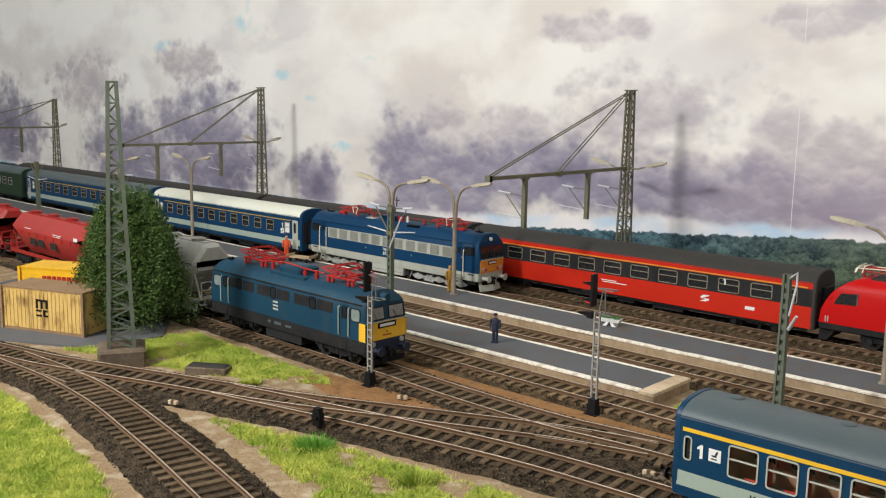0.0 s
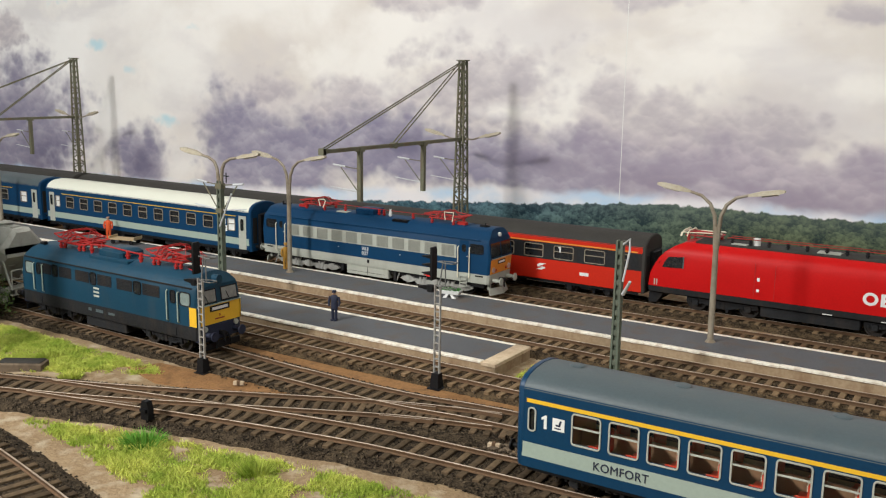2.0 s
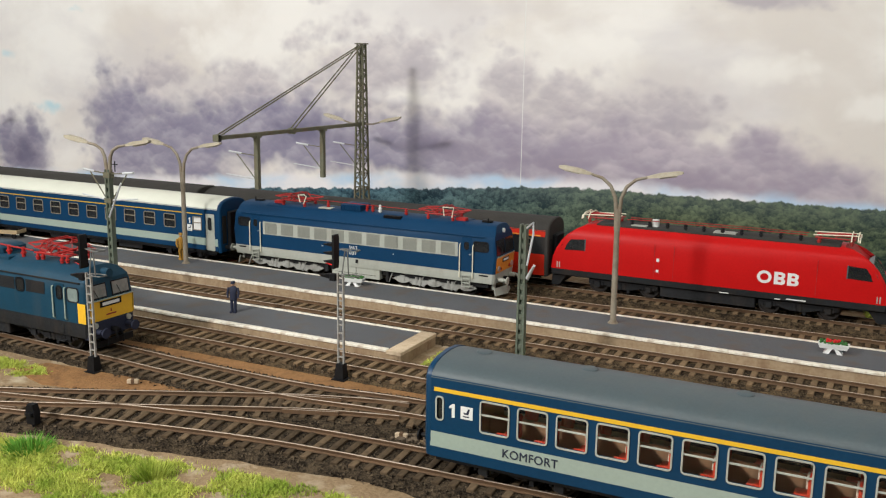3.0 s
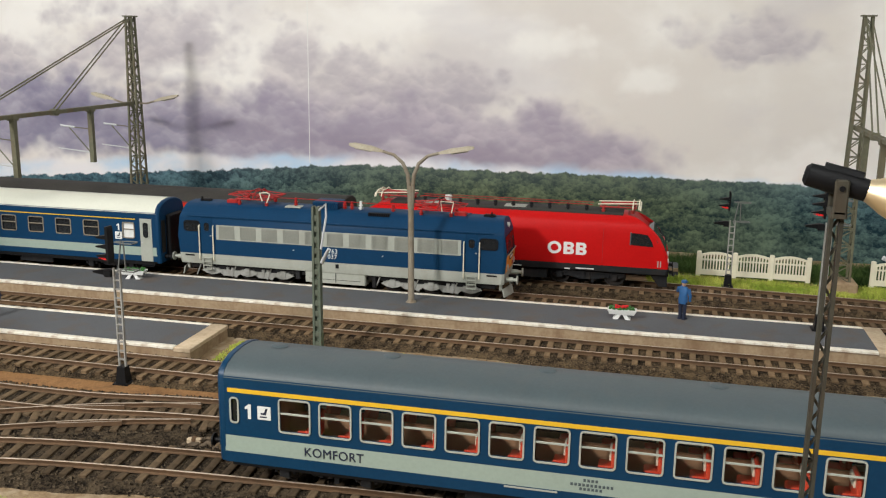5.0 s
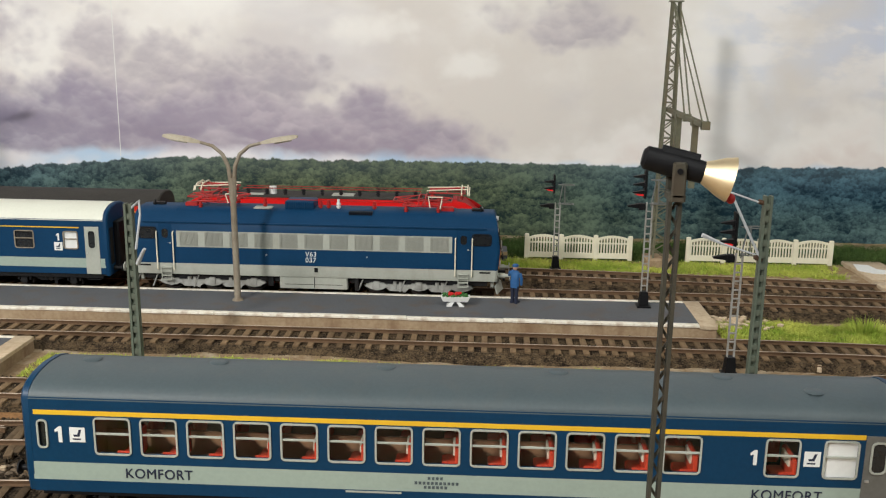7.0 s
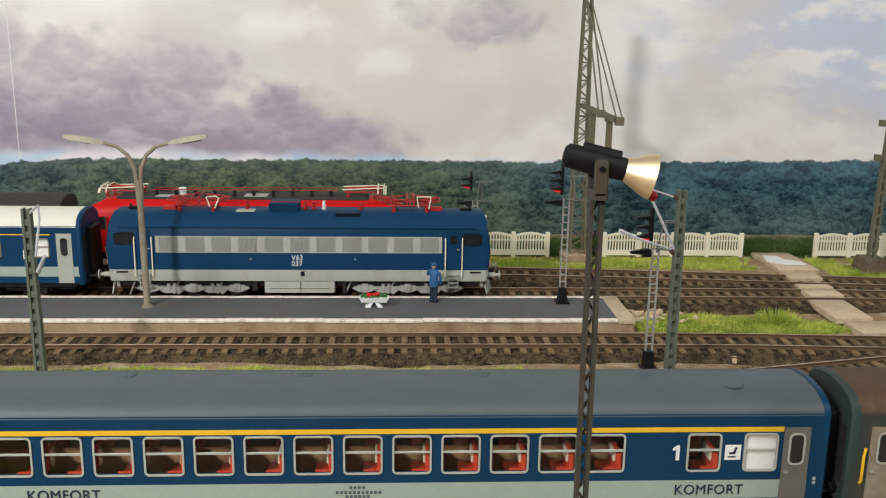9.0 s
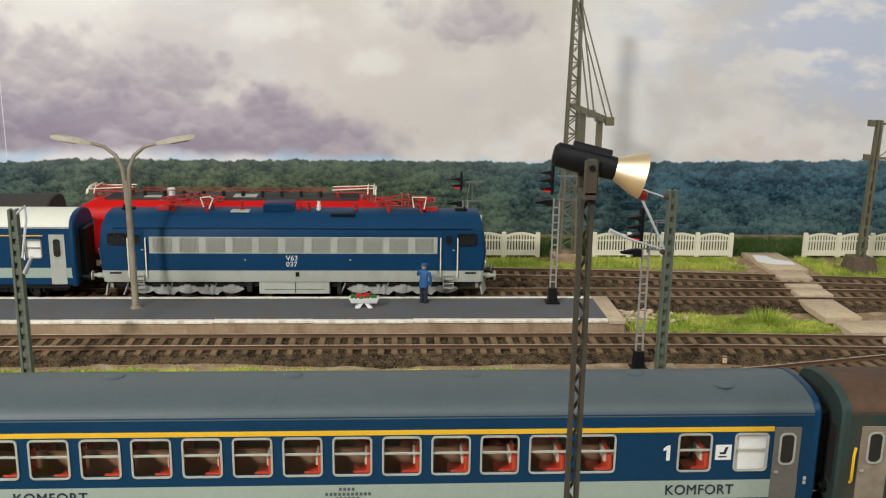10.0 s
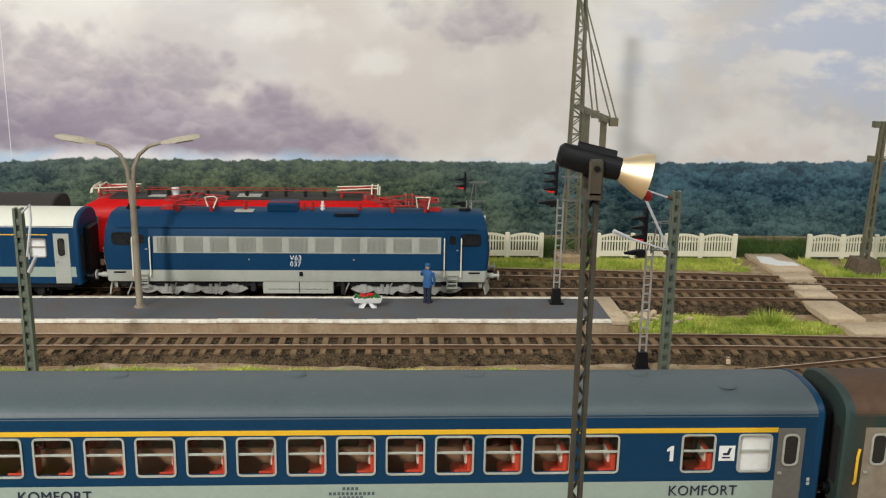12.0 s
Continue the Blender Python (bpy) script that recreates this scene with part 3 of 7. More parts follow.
BACK_Y = 15.7
M_SKY = shader_backdrop()
back = tagged(new("backdrop"), "printed cloudy sky backdrop with a wooded skyline", "backdrop", kind="structure")
part("sheet", Geo().box(-230, -12.203, BACK_Y, BACK_Y + 0.4, -2.5, 42), M_SKY, back)
part("sheet", Geo().box(-12.197, 190, BACK_Y, BACK_Y + 0.4, -2.5, 42), M_SKY, back)
part("joint_strip", Geo().box(-12.222, -12.178, BACK_Y - 0.012, BACK_Y - 0.002, 4.4, 42), M_WHITE, back, "thin pale joint between two sheets")

# the room
slab("floor", -300, 260, -260, 20, -98, -95, M_FLOOR, "plain grey room floor", "floor")
slab("ceiling", -300, 260, -260, 20, 126, 129, M_WALL, "plain grey room ceiling", "ceiling")
slab("wall_north", -300, 260, 18, 21, -95, 126, M_WALL, "plain grey room wall behind the backdrop", "wall")
slab("wall_south", -300, 260, -263, -260, -95, 126, M_WALL, "plain grey room wall", "wall")
slab("wall_west", -303, -300, -263, 21, -95, 126, M_WALL, "plain grey room wall", "wall")
slab("wall_east", 260, 263, -263, 21, -95, 126, M_WALL, "plain grey room wall", "wall")
panel = thing("ceiling_light", "white ceiling light panel", "ceiling light", (-30, -78, 122.5))
part("frame", Geo().box(-268, 268, -42, 42, 1.0, 1.9), M_WHITE, panel)

# terrain: one sheet, gently uneven
def ground_z(x, y):
    return -0.47 + 0.10 * noise.noise(Vector((x * 0.16, y * 0.16, 3.1))) + 0.05 * noise.noise(Vector((x * 0.7, y * 0.7, 1.0)))


def make_ground():
    g = Geo()
    xs = np.concatenate([np.arange(-180, -60, 3.0), np.arange(-60, 48, 0.6), np.arange(48, 130, 3.0)])
    ys = np.concatenate([np.arange(-62, -42, 2.0), np.arange(-42, 15.7, 0.6), [15.68]])
    nx, ny = len(xs), len(ys)
    g.v = [(float(x), float(y), ground_z(x, y)) for y in ys for x in xs]
    g.f = [(j * nx + i, j * nx + i + 1, (j + 1) * nx + i + 1, (j + 1) * nx + i) for j in range(ny - 1) for i in range(nx - 1)]
    ob = part("ground", g, M_SOIL)
    return tagged(ob, "sandy brown layout ground with scattered soil", "ground", kind="structure")


make_ground()
slab("layout_board", -180, 130, -62, 15.6, -4, -1.2, M_BEIGE, "wooden baseboard under the layout", "board")


# ---- platforms ----
def platform(x0, x1, y0, y1, top, label):
    ob = tagged(new("platform"), label, "platform", kind="structure")
    part("concrete_body", Geo().box(x0, x1, y0, y1, -0.75, top - 0.09, 0.03), M_CONC, ob, "stained concrete platform wall")
    part("asphalt_surface", Geo().box(x0, x1 - 0.75, y0 + 0.32, y1 - 0.30, top - 0.2, top), M_ASPH, ob, "grey asphalt surface")
    # edge slabs, each a little out of line
    slab_len = 2.2
    n = int((x1 + 60 - 0.8) / slab_len)
    shared = [Geo().box(0.004, slab_len - 0.004, -0.05, 0.30, -0.10, 0.0, 0.015).mesh("kerb_slab", M_KERB), Geo().box(0.004, slab_len - 0.004, 0, 0.29, -0.16, 0.0, 0.015).mesh("kerb_slab", M_KERB)]
    for i in range(n):
        xx = x1 - 0.78 - (i + 1) * slab_len
        part("kerb_slab", shared[0], None, ob, "", (xx, y0 + random.uniform(-0.025, 0.025), top + 0.012 + random.uniform(-0.012, 0.012)), (0, 0, random.uniform(-0.5, 0.5)))
        part("kerb_slab", shared[1], None, ob, "", (xx, y1 - 0.3 + random.uniform(-0.015, 0.015), top + 0.01 + random.uniform(-0.01, 0.01)))
    xe = x1 - 0.78 - n * slab_len
    part("far_kerb", Geo().box(x0, xe, y0 - 0.05, y0 + 0.30, top - 0.15, top + 0.01).box(x0, xe, y1 - 0.3, y1, top - 0.15, top + 0.01), M_KERB, ob)
    part("end_slab", Geo().box(x1 - 0.76, x1 + 0.03, y0 - 0.05, y1, top - 0.16, top + 0.01, 0.02), M_PLANK, ob, "worn pale concrete end slab")
    return ob


platform(-150, -6.6, -12.75, -9.2, 0.17, "narrow grey asphalt platform with a white painted kerb")
platform(-150, 22.85, -5.55, -1.72, 0.27, "long grey asphalt platform with a white painted kerb")

# ---- tracks ----
TRACKS = {
    "red": [(-150, 4.5), (-60, 4.5), (-10, 4.5), (10, 4.48), (19, 4.1), (27, 3.45), (39, 2.1), (70, -1.6)],
    "main": [(-150, 0), (-60, 0), (0, 0), (20, 0), (29, -0.1), (38, -0.45), (70, -2.6)],
    "mid": [(-150, -7.2), (-60, -7.2), (0, -7.2), (24, -7.3), (34, -7.75), (70, -9.6)],
    "near_platform": [(-150, -14.2), (-60, -14.2), (-5, -14.2), (10, -13.9), (20, -12.9), (26, -11.75), (33, -10.2), (41, -8.6)],
    "siding": [(-150, -18.0), (-60, -18.0), (-33, -18.05), (-20, -18.3), (-14, -18.6), (-8, -18.6), (-3, -18.0), (10, -17.4), (60, -16.8)],
    "link": [(-90, -41), (-60, -36.3), (-36, -30.75), (-31, -29.45), (-25, -27.25), (-18.7, -24.9), (-12, -21.8), (-7.8, -19.85), (-5.6, -19.05), (-2.5, -18.2)],
    "coach": [(-21.5, -26.1), (-15.8, -24.65), (-11.3, -23.55), (-6.8, -22.65), (-3, -22.25), (2, -21.95), (8, -21.75), (30, -21.7), (80, -21.7)],
    "curve": [(-34, -30.65), (-29.5, -30.35), (-24.5, -30.55), (-19.8, -31.25), (-14, -32.35), (-8, -33.8), (2, -37.0), (12, -42.0)],
}
SLEEPER = Geo().box(-0.13, 0.13, -1.28, 1.28, -0.14, 0, 0.02).mesh("sleeper", M_SLEEP)
SLEEPER_DARK = Geo().box(-0.13, 0.13, -1.28, 1.28, -0.14, 0, 0.02).mesh("sleeper", M_SLEEPD)
DARK = ("siding", "link", "coach", "curve")


BED = {"near_platform": 1.5, "siding": 1.55, "coach": 1.7}


def track(key, label, sleepers=True, half=1.85):
    pts = TRACKS[key]
    ob = tagged(new("track"), label, "railway track", kind="structure")
    fine = smooth_line(pts, 0.5)
    # bed
    g = Geo()
    prof = [(-half - 0.35, -0.55), (-half, -0.40), (-half + 0.45, -0.25), (-0.7, -0.245), (0, -0.25), (0.7, -0.245), (half - 0.45, -0.25), (half, -0.40), (half + 0.35, -0.55)]
    rows = []
    for x, y, a in fine:
        row = []
        for o, z in prof:
            px, py = x - o * math.sin(a), y + o * math.cos(a)
            j = 0.045 * noise.noise(Vector((px * 3.1, py * 3.1, 0))) + 0.03 * noise.noise(Vector((px * 7.7, py * 7.7, 4)))
            k = 0.16 * noise.noise(Vector((px * 1.3, py * 1.3, 9))) if abs(o) > half - 0.1 else 0
            row.append((px, py + k, z + j))
        rows.append(row)
    k = len(prof)
    g.v = [p for r in rows for p in r]
    g.f = [(a * k + i, a * k + i + 1, (a + 1) * k + i + 1, (a + 1) * k + i) for a in range(len(rows) - 1) for i in range(k - 1)]
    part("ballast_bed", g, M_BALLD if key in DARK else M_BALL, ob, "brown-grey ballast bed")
    # rails
    for side in (-1, 1):
        web, head = Geo(), Geo()
        o = side * 0.7525
        def ring(x, y, a, prof2):
            return [(x - (o + q) * math.sin(a), y + (o + q) * math.cos(a), z) for q, z in prof2]
        web.loft([ring(*s, [(-0.07, -0.175), (0.07, -0.175), (0.065, -0.14), (0.022, -0.12), (0.03, -0.045), (0.037, -0.035), (0.037, -0.004), (-0.037, -0.004), (-0.037, -0.035), (-0.03, -0.045), (-0.022, -0.12), (-0.065, -0.14)]) for s in fine[::2]])
        head.loft([ring(*s, [(-0.034, -0.006), (0.034, -0.006), (0.028, 0.004), (-0.028, 0.004)]) for s in fine[::2]])
        r = part("rail", web, M_RAIL, ob, "rusty steel rail")
        part("rail_head", head, M_RAILTOP, r, "polished running surface")
    if sleepers:
        far = Geo()
        for x, y, a in smooth_line(pts, 0.62):
            if -62 < x < 46 and y > -40:
                part("sleeper", SLEEPER_DARK if key in DARK else SLEEPER, None, ob, "", (x + random.uniform(-0.03, 0.03), y, -0.152 + random.uniform(-0.012, 0.006)), (0, 0, math.degrees(a) + random.uniform(-1.2, 1.2)))
            else:
                c, s = math.cos(a), math.sin(a)
                q = Geo().box(-0.13, 0.13, -1.28, 1.28, -0.3, -0.165)
                far.add([(x + u * c - w * s, y + u * s + w * c, z) for u, w, z in q.v], q.f)
        if far.v:
            tagged(part("far_sleepers", far, M_SLEEP, ob), kind="stuff")
    return ob


for key, lab in (("red", "rusty track on brown ballast along the backdrop"), ("main", "rusty track on brown ballast behind the long platform"), ("mid", "rusty track on brown ballast between the platforms"),
                 ("near_platform", "rusty track on brown ballast before the narrow platform"), ("siding", "rusty siding track on dark brown ballast"), ("link", "rusty turnout track crossing to the siding"),
                 ("coach", "rusty track under the blue coach"), ("curve", "rusty track curving away over dark ballast")):
    track(key, lab, half=BED.get(key, 1.85))
# turnout details: check rails and frogs
for x, y, a, ln in ((-7.2, -19.0, 18, 2.4), (-6.4, -20.3, 20, 2.2), (-17.6, -25.7, 17, 2.4), (-27.5, -29.6, 6, 2.6), (-28.5, -30.9, 5, 2.2), (-4.5, -18.0, 8, 2.2)):
    t = thing("check_rail", "short rusty check rail at the turnout", "check rail", (x, y, -0.165), (0, 0, a), "check rails")
    part("bar", Geo().box(-ln / 2, ln / 2, -0.03, 0.03, 0, 0.16, 0.01), M_RAIL, t)
    part("running_edge", Geo().box(-ln / 2, ln / 2, -0.022, 0.022, 0.161, 0.168), M_RAILTOP, t)


# ---- rolling stock: shared pieces ----
def wheel_mesh(r):
    g = Geo()
    n = 20
    rings = [[(rr * math.cos(2 * math.pi * i / n), y, rr * math.sin(2 * math.pi * i / n)) for i in range(n)] for rr, y in ((r * 1.06, 0.06), (r * 1.06, 0.03), (r, 0.02), (r * 0.98, -0.06), (r * 0.86, -0.065), (r * 0.82, -0.03), (r * 0.3, -0.03), (r * 0.25, -0.09), (r * 0.05, -0.09))]
    return g.loft(rings).mesh("wheel", M_WHEEL)


WHEELS = {r: wheel_mesh(r) for r in (0.46, 0.52, 0.6)}


def bogie(parent, x, axles, r, m_frame, name="bogie", slim=False):
    """Side frames with axle boxes, springs and wheels."""
    g = Geo()
    x0, x1 = axles[0] - r * 0.9, axles[-1] + r * 0.9
    for s in (-1, 1):
        y = s * 1.02
        a, b = (y - 0.10, y + 0.02) if s < 0 else (y - 0.02, y + 0.10)
        prof = [(x0, 0.58), (x0 + 0.2, 0.52)]
        for u, v in zip(axles, axles[1:]):
            prof += [(u + 0.45, 0.52), ((u + v) / 2 - 0.4, 0.36), ((u + v) / 2 + 0.4, 0.36), (v - 0.45, 0.52)]
        prof += [(x1 - 0.2, 0.52), (x1, 0.58), (x1, 0.80), (x0, 0.80)]
        if slim:
            prof = [(px, pz - 0.12 if pz < 0.7 else 0.58) for px, pz in prof]
            for u in axles:
                g.prism([(u - 0.62, 0.5), (u - 0.3, 0.34), (u, 0.28), (u + 0.3, 0.34), (u + 0.62, 0.5), (u + 0.3, 0.66), (u - 0.3, 0.66)], "y", *sorted((y + s * 0.04, y + s * 0.16)))
                g.tube((u - 0.95, y + s * 0.1, 0.2), (u - 0.7, y + s * 0.1, 0.8), 0.04, 6)
        g.prism(prof, "y", a, b)
        for u in axles:
            g.box(u - 0.17, u + 0.17, y - 0.2 if s < 0 else y + 0.05, y - 0.05 if s < 0 else y + 0.2, r - 0.2, r + 0.14, 0.03)
            g.tube((u - 0.3, y + s * 0.08, r - 0.1), (u - 0.3, y + s * 0.08, 0.66), 0.07, 8)
            g.tube((u + 0.3, y + s * 0.08, r - 0.1), (u + 0.3, y + s * 0.08, 0.66), 0.07, 8)
        for u, v in zip(axles, axles[1:]):
            c = (u + v) / 2
            g.tube((c - 0.14, y + s * 0.06, 0.36), (c - 0.14, y + s * 0.06, 0.72), 0.1, 8)
            g.tube((c + 0.14, y + s * 0.06, 0.36), (c + 0.14, y + s * 0.06, 0.72), 0.1, 8)
            g.box(c + 0.25, c + 0.4, y + s * 0.02 - 0.05, y + s * 0.02 + 0.05, 0.18, 0.5)
    g.box(-0.35, 0.35, -1.0, 1.0, 0.5, 0.74)
    b = part(name, g, m_frame, parent, "", (x, 0, 0))
    for u in axles:
        for s in (-1, 1):
            part("wheel", WHEELS[r], None, b, "", (u, s * 0.80, r), (0, 0, 0 if s < 0 else 180))
    return b


def buffers(parent, x, sgn, z=1.05, m=None, head=0.2):
    for y in (-0.875, 0.875):
        g = Geo().tube((x, y, z), (x + sgn * 0.36, y, z), 0.13, 12).tube((x + sgn * 0.3, y, z), (x + sgn * 0.58, y, z), 0.085, 12)
        g.tube((x + sgn * 0.57, y, z), (x + sgn * 0.62, y, z), head, 18, head * 0.97)
        part("buffer", g, m or M_DGREY, parent)
    part("coupling_hook", Geo().box(min(x, x + sgn * 0.4), max(x, x + sgn * 0.4), -0.1, 0.1, z - 0.12, z + 0.06, 0.02).tube((x + sgn * 0.3, 0, z - 0.1), (x + sgn * 0.34, 0, z - 0.5), 0.05), M_BLACK, parent)


def rail_bar(parent, pts, r=0.025, m=None, name="handrail", label=""):
    return part(name, Geo().path(pts, r, 6), m or M_LGREY, parent, label)


def pane(parent, x0, x1, z0, z1, y, m=None, name="window", frame=None, lab="", r=0.1):
    """A glazed window, proud of a body side at y (its outside towards -y if y < 0)."""
    s = -1 if y < 0 else 1
    g = Geo().prism([(x0 + r, z0), (x1 - r, z0), (x1, z0 + r), (x1, z1 - r), (x1 - r, z1), (x0 + r, z1), (x0, z1 - r), (x0, z0 + r)], "y", y - 0.05 * s, y + 0.014 * s)
    w = part(name, g, m or M_DGLASS, parent, lab)
    if frame:
        f = Geo().frame_y(x0, x1, z0, z1, 0, 0.05, 0.03, r)
        f.v = [(a, y + 0.004 * s + (b if s < 0 else -b), c) for a, b, c in f.v]
        part("frame", f, frame, w)
    return w


def pantograph(parent, x, z, sgn, m=None, bow=None, open_h=0.42, single=False):
    """A lowered current collector on its frame."""
    m = m or M_PANTO
    base = Geo()
    for y in (-0.62, 0.62):
        base.tube((-1.0, y, 0.16), (1.0, y, 0.16), 0.045)
    for xx in (-0.95, 0, 0.95):
        base.tube((xx, -0.62, 0.16), (xx, 0.62, 0.16), 0.045)
    p = part("pantograph", base, m, parent, "lowered pantograph", (x, 0, z))
    for xx in (-0.8, 0.8):
        for y in (-0.6, 0.6):
            part("insulator", Geo().tube((xx, y, -0.16), (xx, y, 0.15), 0.09, 10, 0.06).tube((xx, y, -0.05), (xx, y, 0.0), 0.12, 10), m, p)
    def arm(p0, p1, r):
        part("arm", Geo().tube(p0, p1, r), m, p)
    if not single:
        for e in (-1, 1):
            for y in (-0.5, 0.5):
                arm((e * 0.35, y, 0.22), (e * 1.45, y * 1.1, open_h * 0.72), 0.028)
                arm((e * 1.45, y * 1.1, open_h * 0.72), (-e * 0.12, y * 1.25, open_h), 0.023)
            arm((e * 1.45, -0.55, open_h * 0.72), (e * 1.45, 0.55, open_h * 0.72), 0.028)
            arm((e * 0.35, -0.5, 0.22), (e * 1.45, 0.55, open_h * 0.72), 0.025)
            arm((e * 1.45, -0.55, open_h * 0.72), (e * 0.1, 0.62, open_h), 0.022)
    else:
        for y in (-0.1, 0.1):
            arm((-0.9 * sgn, y, 0.22), (0.95 * sgn, y, open_h * 0.8), 0.05)
        arm((0.95 * sgn, 0, open_h * 0.8), (-0.95 * sgn, 0.3, open_h), 0.04)
        arm((0.95 * sgn, 0, open_h * 0.8), (-0.95 * sgn, -0.3, open_h), 0.04)
    head = Geo()
    cx = 0 if not single else -0.95 * sgn
    for dx in (-0.16, 0.16):
        head.path([(cx + dx, -0.98, open_h - 0.22), (cx + dx, -0.8, open_h - 0.02), (cx + dx, -0.55, open_h + 0.08), (cx + dx, 0.55, open_h + 0.08), (cx + dx, 0.8, open_h - 0.02), (cx + dx, 0.98, open_h - 0.22)], 0.035)
    part("collector_head", head, bow or m, p)
    return p


def section_body(prof_half, front, length, z_lo, z_hi, extra=0.0):
    """Body shell between two heights: cross-section from half widths, ends from a nose line front(z)."""
    pts = [(w, z) for w, z in prof_half if z_lo - 1e-6 <= z <= z_hi + 1e-6]
    ring = [(-w - extra, z) for w, z in pts] + [(w + extra, z) for w, z in reversed(pts)]
    xs = [(-1, 1.0, 0.0), (-1, 1.0, 0.12), (1, 1.0, 0.12), (1, 1.0, 0.0)]
    rings = []
    for e, k, inset in xs:
        sq = 0.93 if inset == 0 else 1.0
        rings.append([(e * (length / 2 + front(z) - inset), y * sq, z) for y, z in ring])
    return Geo().loft(rings)


def lerp_line(pairs):
    def f(z):
        for (a, u), (b, v) in zip(pairs, pairs[1:]):
            if z <= b:
                return u + (v - u) * (z - a) / (b - a) if b > a else u
        return pairs[-1][1]
    return f


# ---- large blue locomotive with grey louvres ----
def loco_louvred():
    t = thing("electric_locomotive", "blue and light grey model locomotive with red pantographs, moving", "locomotive")
    L = 18.25
    front = lerp_line([(0.9, -0.05), (1.5, 0.0), (2.45, 0.08), (3.5, -0.06), (3.85, -0.12), (4.1, -0.18), (4.3, -0.3)])
    half = [(1.38, 0.92), (1.42, 1.1), (1.42, 1.5), (1.43, 1.5001), (1.43, 2.45), (1.42, 3.45), (1.34, 3.62), (1.22, 3.72), (0.98, 4.0), (0.75, 4.16), (0.3, 4.22)]
    part("lower_body", section_body(half, front, L, 0.92, 1.5), M_LGREY, t, "light grey lower body band")
    part("body", section_body(half, front, L, 1.5001, 3.72), M_BLUE, t, "deep blue upper body")
    roof = section_body(half, front, L, 3.72, 4.22)
    part("roof", roof, M_BLUE, t)
    part("roof_hatch", Geo().loft([[(x, -1.10, 3.80), (x, -0.86, 4.12), (x, -0.5, 4.24), (x, 0.5, 4.24), (x, 0.86, 4.12), (x, 1.10, 3.80)] for x in (-6.95, 6.95)]), M_BLUE, t)
    part("gutter", Geo().box(-L / 2 + 0.6, L / 2 - 0.6, -1.45, -1.40, 3.55, 3.61).box(-L / 2 + 0.6, L / 2 - 0.6, 1.40, 1.45, 3.55, 3.61), M_BLUE, t)
    for s in (-1, 1):
        y = 1.43 * s
        y0, y1 = sorted((y, y + 0.018 * s))
        part("louvre_band", Geo().box(-6.84, 6.84, y0, y1, 2.34, 3.15), M_LGREY, t, "light grey louvre band")
        n = 11
        for i in range(n):
            cx = -6.84 + 0.62 + i * (13.68 - 1.24) / (n - 1)
            g = Geo()
            for k in range(15):
                xx = cx - 0.42 + k * 0.06
                a, b = sorted((y + 0.018 * s, y + 0.05 * s))
                g.box(xx - 0.017, xx + 0.017, a, b, 2.42, 3.08)
            a, b = sorted((y + 0.02 * s, y + 0.026 * s))
            g.box(cx - 0.46, cx + 0.46, a, b, 2.40, 3.10)
            part("louvre", g, M_GRILLE, t, "grey louvred grille")
        for e in (-1, 1):
            # cab side window, driver's door with its window, handrails and steps
            xa, xb = sorted((e * 7.85, e * 8.72))
            pane(t, xa, xb, 2.78, 3.28, y, M_DGLASS, "cab_window", M_BLACK)
            xa, xb = sorted((e * 7.08, e * 7.72))
            d = part("cab_door", Geo().box(xa, xb, *sorted((y, y + 0.012 * s)), 1.52, 3.5, 0.004), M_BLUE, t)
            pane(t, xa + 0.16, xb - 0.16, 2.78, 3.24, y + 0.012 * s, M_DGLASS, "door_window", M_BLUE)
            part("door_handle", Geo().box(xb - 0.14, xb - 0.04, *sorted((y + 0.012 * s, y + 0.05 * s)), 2.5, 2.55), M_CHROME, t)
            for xx in (e * 7.0, e * 7.82):
                rail_bar(t, [(xx, y + 0.01 * s, 1.15), (xx, y + 0.1 * s, 1.2), (xx, y + 0.1 * s, 3.05), (xx, y + 0.01 * s, 3.1)], 0.032, M_CREAM)
            st = part("step_ladder", Geo().box(e * 7.4 - 0.26, e * 7.4 - 0.22, *sorted((y + 0.02 * s, y + 0.08 * s)), 0.62, 1.3), M_LGREY, t)
            part("side_bar", Geo().box(e * 7.4 + 0.22, e * 7.4 + 0.26, *sorted((y + 0.02 * s, y + 0.08 * s)), 0.62, 1.3), M_LGREY, st)
            for z in (0.62, 0.84, 1.06, 1.26):
                part("tread", Geo().box(e * 7.4 - 0.24, e * 7.4 + 0.24, *sorted((y - 0.05 * s, y + 0.12 * s)), z, z + 0.04), M_LGREY, st)
            xa, xb = sorted((e * 8.2, e * 8.75))
            part("slot", Geo().box(xa, xb, *sorted((y, y + 0.012 * s)), 1.34, 1.42), M_BLACK, t)
        lettering("class_lettering", "V63", 0.34, M_WHITE, t, (-0.42 if s < 0 else 0.42, y + 0.012 * s, 2.0), (90, 0, 0 if s < 0 else 180))
        lettering("number_lettering", "037", 0.34, M_WHITE, t, (-0.42 if s < 0 else 0.42, y + 0.012 * s, 1.7), (90, 0, 0 if s < 0 else 180))
        part("small_hatch", Geo().box(0.02, 0.2, *sorted((y, y + 0.015 * s)), 1.2, 1.42), M_BLACK, t)
        for xx in (-2.4, 2.6):
            part("lock", Geo().box(xx, xx + 0.08, *sorted((y, y + 0.02 * s)), 2.0, 2.06), M_CHROME, t)
